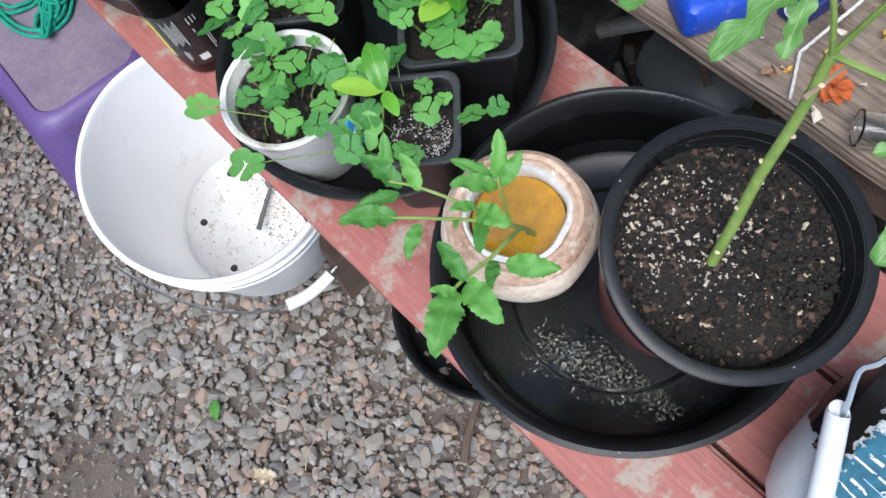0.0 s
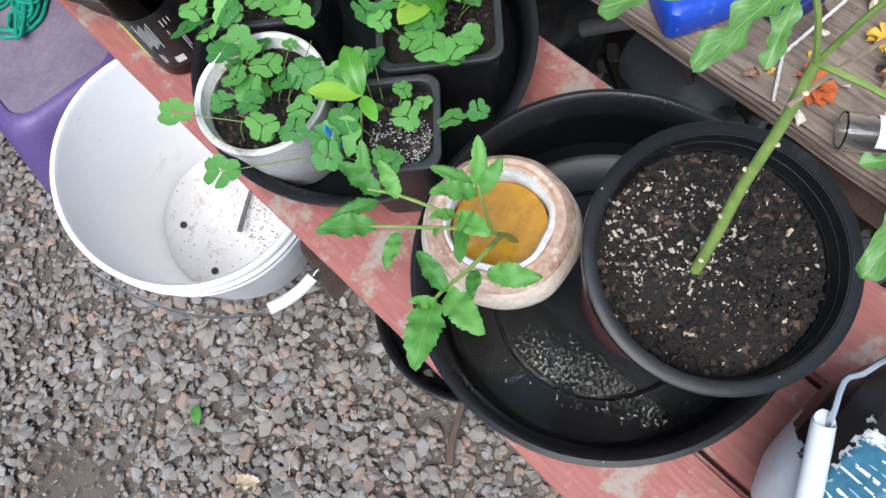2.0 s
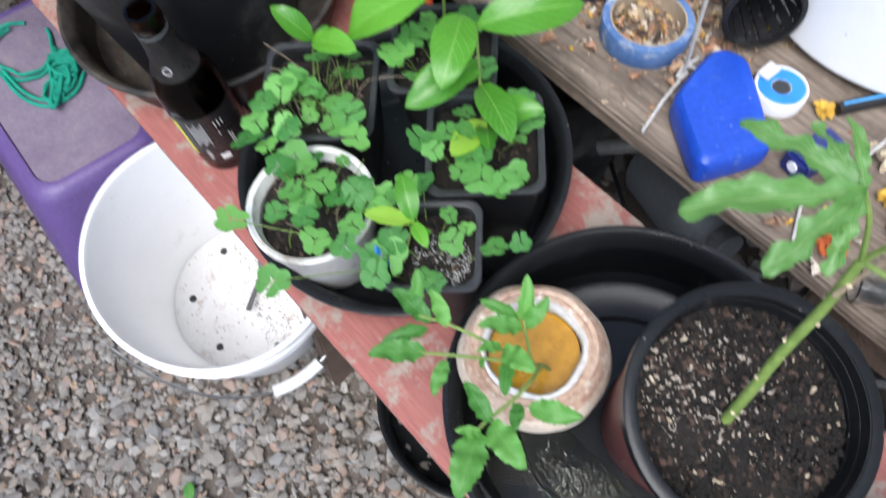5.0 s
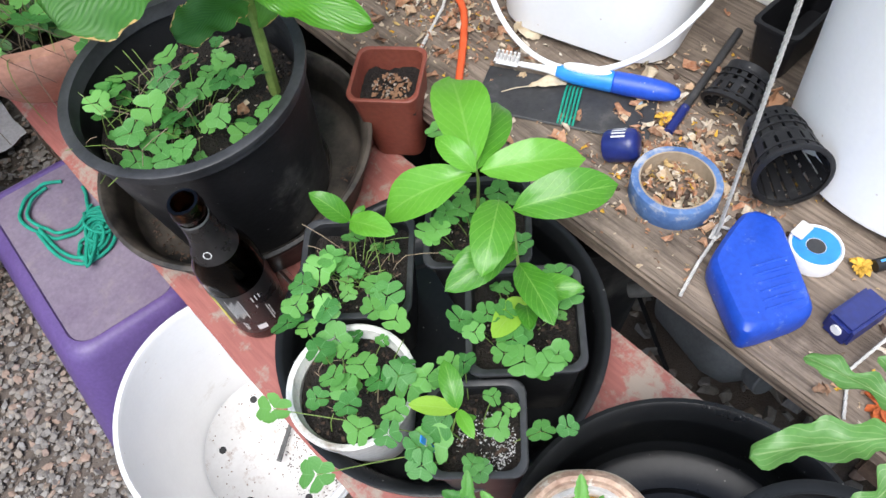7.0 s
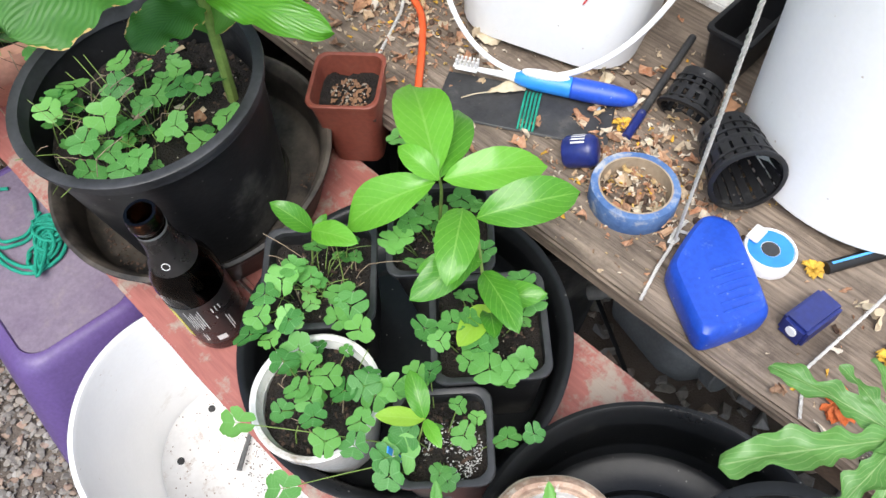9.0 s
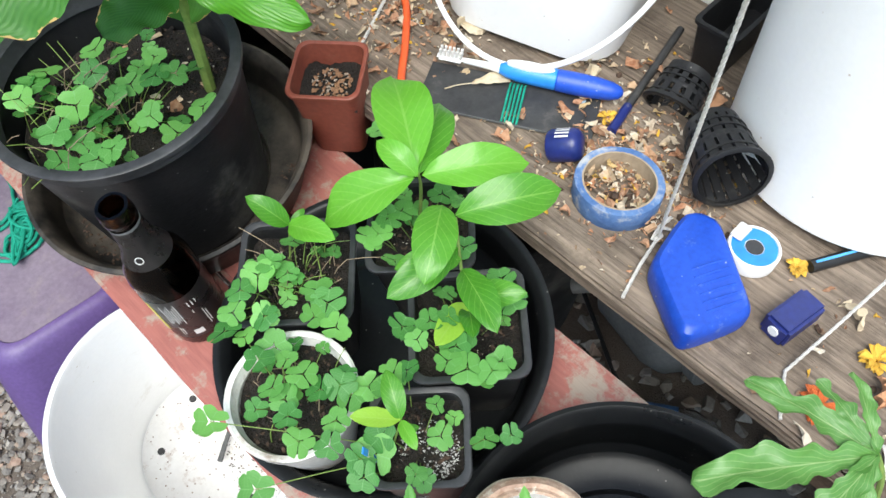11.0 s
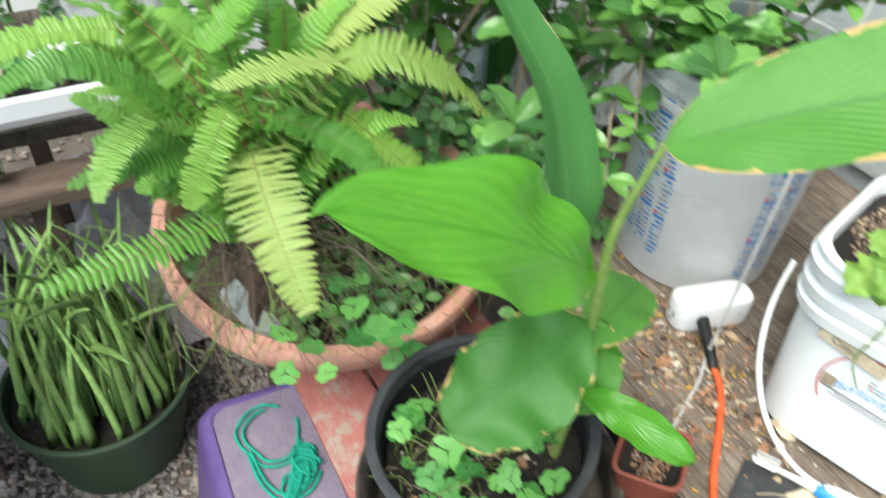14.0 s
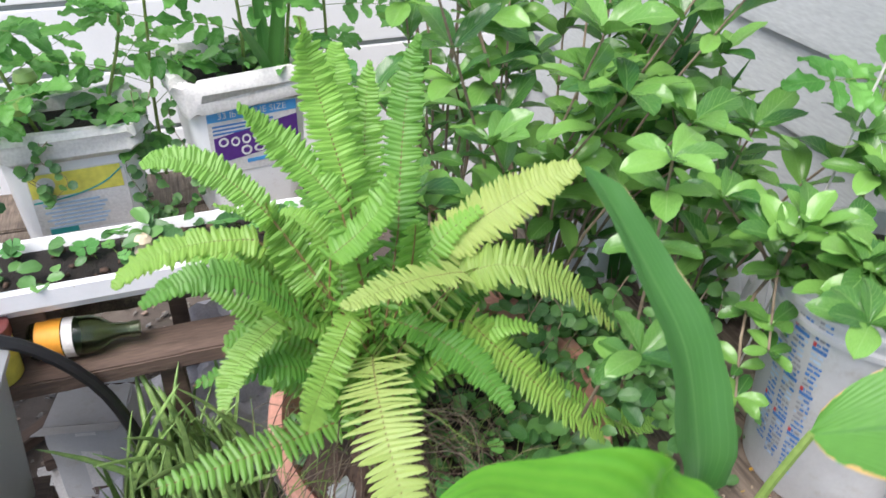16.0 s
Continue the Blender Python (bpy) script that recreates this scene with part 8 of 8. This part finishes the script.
vine((-0.2, 1.82, 0.86), 0.3, "small-leaved vine trailing between two pails", 1, 150, 0.06)
vine((-0.48, 1.78, 0.80), 0.12, "small-leaved vine over a pail rim", 6, 60, 0.1)
vine((0.49, 0.9, 0.88), 0.22, "small-leaved vine trailing down a white pail", 2, 80, 0.06)
vine((0.40, 1.0, 0.8), 0.22, "small-leaved vine hanging beside the planter", 3, 60, 0.09)
vine((0.3, 1.08, 0.8), 0.2, "small-leaved vine over the planter", 4, 60, 0.09)
vine((0.2, 1.0, 0.72), 0.08, "round-leaved creeper on the planter soil", 5, 60, 0.12)

rng = random.Random(58)
for at, hx_, hy_ in (((-0.37, 1.88, 0.78), 0.115, 0.085), ((-0.045, 1.9, 0.835), 0.115, 0.095)):
    t = thing("leafy_weeds", at, "low green weeds growing in a white pail", "weeds", "pail weeds")
    for k in range(46):
        p = Vector((rng.uniform(-hx_, hx_), rng.uniform(-hy_, hy_), rng.uniform(0.0, 0.06)))
        d = rng.uniform(0, 6.28)
        placed("leaf", CREEP[k % 3] if k % 4 else LEAF_WIDE[k % 3], t, aim(p, p + Vector((math.cos(d), math.sin(d), rng.uniform(-0.3, 0.7))).normalized() * rng.uniform(0.025, 0.055), (rng.uniform(-0.3, 0.3), -0.5, 1)))

# bottle, jar, hose and scraps on and under the shelf
b2 = thing("glass_bottle", (-0.45, 1.47, 0.588), "green glass bottle with an orange and white label", "bottle", ry=90, rz=-6)
part("glass", lathe([(0, 0), (0.03, 0), (0.032, 0.003), (0.032, 0.09), (0.027, 0.105), (0.014, 0.125), (0.012, 0.15), (0.014, 0.152), (0.014, 0.165), (0.011, 0.165), (0.0098, 0.15), (0.0118, 0.124), (0.025, 0.104), (0.03, 0.09), (0.03, 0.004), (0, 0.003)], 32), GREENGLASS, b2)
part("label", wrap(0, 6.2832, 0.012, 0.05, 0.032, 0.032, 0.0006, 30, 1), plain("orange_label", (0.75, 0.32, 0.03), 0.6), b2, "orange paper label")
part("white_label", wrap(0, 6.2832, 0.052, 0.068, 0.032, 0.032, 0.0006, 30, 1), PAPERW, b2)
jarb = thing("yellow_jar", (-0.505, 1.44, 0.555), "yellow plastic jar with a brown lid", "jar")
part("body", lathe([(0, 0), (0.036, 0), (0.039, 0.004), (0.039, 0.07), (0.036, 0.076), (0, 0.076)], 32), YELLOWINK, jarb)
part("lid", lathe([(0.04, 0.0765), (0.041, 0.08), (0.041, 0.098), (0.038, 0.1), (0, 0.1)], 32), MAROON, jarb, "brown screw lid")
cord("garden_hose", [(-0.9, 1.36, 0.72), (-0.6, 1.37, 0.71), (-0.474, 1.38, 0.668), (-0.404, 1.385, 0.607), (-0.351, 1.39, 0.513), (-0.319, 1.4, 0.37), (-0.3, 1.48, 0.15), (-0.15, 1.6, 0.02), (0.1, 1.7, 0.02)], 0.0105, TUBE, "black garden hose arching to the ground", "hose", False)
bin_ = thing("storage_bin", (-0.605, 1.2, 0.38), "clear plastic storage bin of pebbles", "bin", rz=-4)
MILKY = surface("milky_plastic", (0.4, 0.42, 0.43), (0.55, 0.57, 0.58), 8, (0.35, 0.45), 0.05, see_through=0.5, grain=0.05)
part("wall", loft([round_rect(0.125 + o, 0.19 + o, 0.02, z, 4) for o, z in ((-0.02, 0), (-0.018, 0.003), (0, 0.26), (0.01, 0.262), (0.01, 0.27), (0.004, 0.272), (-0.004, 0.27), (-0.022, 0.006))]), MILKY, bin_)
tagged(scatter("pebbles", bin_, 260, lambda r: (r.uniform(-0.1, 0.1), r.uniform(-0.165, 0.165), 0.02 + r.uniform(0, 0.1)), (0.007, 0.016), STONES, 0.75, 22), "tan pebbles")
stand = thing("crate", (-0.605, 1.2, 0.0), "dark wooden crate under the storage bin", "crate", rz=-4)
for k in range(4):
    for s in (-1, 1):
        part("slat", box(-0.12, 0.12, s * 0.18 - 0.008, s * 0.18 + 0.008, 0.02 + 0.084 * k, 0.09 + 0.084 * k, 0.002), BROWNWOOD, stand)
for s in (-1, 1):
    for q in (-1, 1):
        part("post", box(s * 0.12 - 0.012, s * 0.12 + 0.012, q * 0.158 - 0.012, q * 0.158 + 0.012, 0, 0.377, 0.002), BROWNWOOD, stand)
part("top_board", box(-0.125, 0.125, -0.19, 0.19, 0.3775, 0.3795, 0), BROWNWOOD, stand)


def crumpled(at, sx, sy, sz, m, label, seed, name="plastic_sheet", cat="sheet", rz=0.0):
    b = bmesh.new()
    bmesh.ops.create_grid(b, x_segments=26, y_segments=26, size=0.5)
    for v in b.verts:
        z = noise.noise(Vector((v.co.x * 4, v.co.y * 4, seed))) + 0.5 * noise.noise(Vector((v.co.x * 9, v.co.y * 9, seed + 3)))
        v.co = Vector((v.co.x * sx + 0.02 * noise.noise(v.co * 7), v.co.y * sy, max(0.0, 0.5 + z) * sz * (1.1 - 1.6 * max(abs(v.co.x), abs(v.co.y)) ** 2 * 2)))
    t = thing(name, at, label, cat, rz=rz)
    part("sheet", b, m, t)
    return t


GREYBAG = surface("grey_plastic_bag", (0.42, 0.41, 0.43), (0.66, 0.64, 0.66), 12, (0.25, 0.4), 0.2)
crumpled((-0.22, 1.75, 0.01), 0.5, 0.5, 0.14, GREYBAG, "crumpled grey plastic bag on the ground", 3)
crumpled((-0.1, 1.95, 0.01), 0.4, 0.4, 0.2, GREYBAG, "crumpled grey plastic sheeting under the shelf", 8)
crumpled((-0.55, 1.68, 0.0), 0.12, 0.24, 0.012, PAPERW, "flat dirty white sheet on the ground", 5, "paper_sheet", "paper", 4)
carton = thing("cardboard_box", (-0.45, 1.72, 0.0), "off-white dented carton under the shelf", "box", rz=-12)
part("carton", box(-0.08, 0.08, -0.06, 0.06, 0.0, 0.22, 0.004, 2, 0.006, 8), DULLWHITE, carton)
for s_ in (-1, 1):
    part("flap", box(-0.08, 0.08, 0.0, 0.058, 0.0, 0.002, 0), DULLWHITE, carton, m=pose(0, s_ * 0.06, 0.221, 35 if s_ > 0 else 150, 0, 0))
part("packing_tape", box(-0.02, 0.02, -0.0612, -0.0604, 0.02, 0.2, 0), PAPERW, carton, "strip of pale tape")
for k, (x, y, l, rz) in enumerate(((-0.35, 1.85, 0.5, 15), (-0.3, 1.62, 0.4, -20), (-0.6, 1.9, 0.5, 40), (-0.15, 1.62, 0.3, 70))):
    t = lying("wood_scrap", (x, y, 0.01), "dark scrap of wood on the ground", "wood", rz)
    tagged(t, group="wood scraps")
    part("stick", box(-l / 2, l / 2, -0.02, 0.02, 0, 0.03, 0.003, 2, 0.003, 8), BROWNWOOD, t)

for at, sx, sy, sz, rz, seed in (((0.72, 1.22, TABLE + 0.001), 0.2, 0.16, 0.2, 20, 11), ((0.5, 1.36, TABLE + 0.001), 0.2, 0.14, 0.3, -10, 13), ((0.82, 1.02, TABLE + 0.001), 0.16, 0.14, 0.12, 50, 17)):
    tagged(crumpled(at, sx, sy, sz, WHITEP, "crumpled white plastic bag behind the shrub", seed, "plastic_bag", "bag", rz), group="white bags")


def blades(at, tips, width, label):
    """Long stiff upright leaves from one root."""
    t = thing("blade_plant", at, label, "plant", "blade plants")
    for n, (x, y, z) in enumerate(tips):
        tip = Vector((x, y, z)) - Vector(at)
        root = Vector((0.012 * math.cos(n * 2.1), 0.012 * math.sin(n * 2.1), 0))
        bow = Vector((tip.x * 0.12, tip.y * 0.12, -tip.length * 0.02))
        line = [root.lerp(tip, u) - bow * math.sin(u * math.pi) for u in (0, 0.3, 0.6, 0.85, 1.0)]
        part("leaf", strap_leaf(line, (width * 0.7, width, width, width * 0.6, 0.002), (0.9, -0.35 + 0.2 * (n % 3), 0.1), 24, 6, 0.1, n + 1.0), STRAP, t)
    return t


blades((0.5, 1.28, 0.62), ((0.6, 1.32, 1.13), (0.5, 1.3, 1.16), (0.68, 1.28, 1.0), (0.46, 1.2, 1.02)), 0.026, "dark green blade-leaved plant behind the shrub")
blades((0.02, 1.84, 0.8), ((-0.05, 1.72, 1.0), (0.0, 1.8, 1.16), (0.07, 1.78, 1.12), (0.1, 1.88, 1.2)), 0.022, "grey-green blade-leaved plant in the litter pail")

# white support leaning inside the planter
leaner = thing("wooden_stake", (-0.03, 0.915, 0.625), "short weathered grey stake stuck in the planter", "stake", ry=-22, rx=-16, rz=10)
part("wood", box(-0.016, 0.016, -0.011, 0.011, 0.0, 0.085, 0.004, 2, 0.0025, 14), WALLP, leaner)

# ---- behind ----
fence = thing("wall_back", (0, 0, 0), "sunlit white board wall behind the plants", "wall", kind="structure")
part("wall_core", box(-3.2, 0.96, 2.66, 2.8, 0, 2.6, 0), WALLP, fence)
for k in range(13):
    part("board", box(-3.2, 0.955, 2.645, 2.659, 0.05 + 0.19 * k, 0.225 + 0.19 * k, 0.003), WHITEP, fence)

# ---- gravel ----
rng = random.Random(42)
b = []
for k in range(8):
    q = bmesh.new()
    for _ in range(20):
        d = Vector((rng.gauss(0, 1), rng.gauss(0, 1), rng.gauss(0, 1))).normalized() * rng.uniform(0.85, 1.1)
        q.verts.new((d.x, d.y, d.z * 0.62))
    bmesh.ops.convex_hull(q, input=q.verts)
    for v in [v for v in q.verts if not v.link_faces]:
        q.verts.remove(v)
    b.append(mesh_of("stone", q, STONE1, False))


def bare(x, y):
    patch = 0.72 - 5.0 * math.hypot(x + 0.41, (y - 0.46) * 0.8)
    return max(patch, noise.noise(Vector((x * 2.3, y * 2.3, 4.0))))


count = 0
while count < 300:
    x, y = rng.uniform(-0.42, 0.12), rng.uniform(0.1, 0.62)
    if bare(x, y) > 0.42:
        continue
    s = rng.uniform(0.0075, 0.014)
    ob = new("stone", b[rng.randrange(8)])
    ob.parent = ground
    ob.matrix_world = pose(x, y, s * 0.25, rng.uniform(-25, 25), rng.uniform(-25, 25), rng.uniform(0, 360)) @ Matrix.Diagonal((s * 1.2, s * 0.9, s, 1))
    count += 1


def ground_spot(r):
    while True:
        x, y = r.uniform(-0.95, 0.35), r.uniform(-0.35, 1.6)
        if bare(x, y) < r.uniform(0.2, 0.55):
            return x, y, r.uniform(-0.002, 0.004)


tagged(scatter("gravel", ground, 27000, ground_spot, (0.003, 0.0094), STONES, 0.46, 31, hull=20), kind="stuff")
tagged(scatter("fine_gravel", ground, 20000, lambda r: (r.uniform(-0.9, 0.35), r.uniform(-0.3, 1.5), 0.0015), (0.001, 0.0036), STONES, 0.7, 33, hull=9), kind="stuff")
tagged(scatter("gravel", ground, 3200, lambda r: (r.uniform(-1.5, 0.9), r.uniform(1.4, 2.6), 0.002), (0.005, 0.012), STONES, 0.62, 35, hull=12), kind="stuff")
petal_stuff("ground_litter", 260, lambda r: (r.uniform(-0.6, 0.1), r.uniform(0.0, 0.75), 0.007), (0.004, 0.013), MULCH, 37, "dry brown leaf scraps on the gravel", "litter", 0.35)
rng = random.Random(71)
for k in range(16):
    x, y, a, l = rng.uniform(-0.4, 0.1), rng.uniform(0.12, 0.6), rng.uniform(0, 6.28), rng.uniform(0.02, 0.05)
    t = lying("dry_twig", (x, y, 0.009), "thin dry straw lying on the gravel", "twig", math.degrees(a))
    tagged(t, group="dry twigs")
    part("stem", tube([(-l / 2, 0, 0), (0, 0.003, 0.002), (l / 2, -0.001, 0)], 0.0009, 5, 0.6), TWIG if k % 3 else PALELEAF, t)
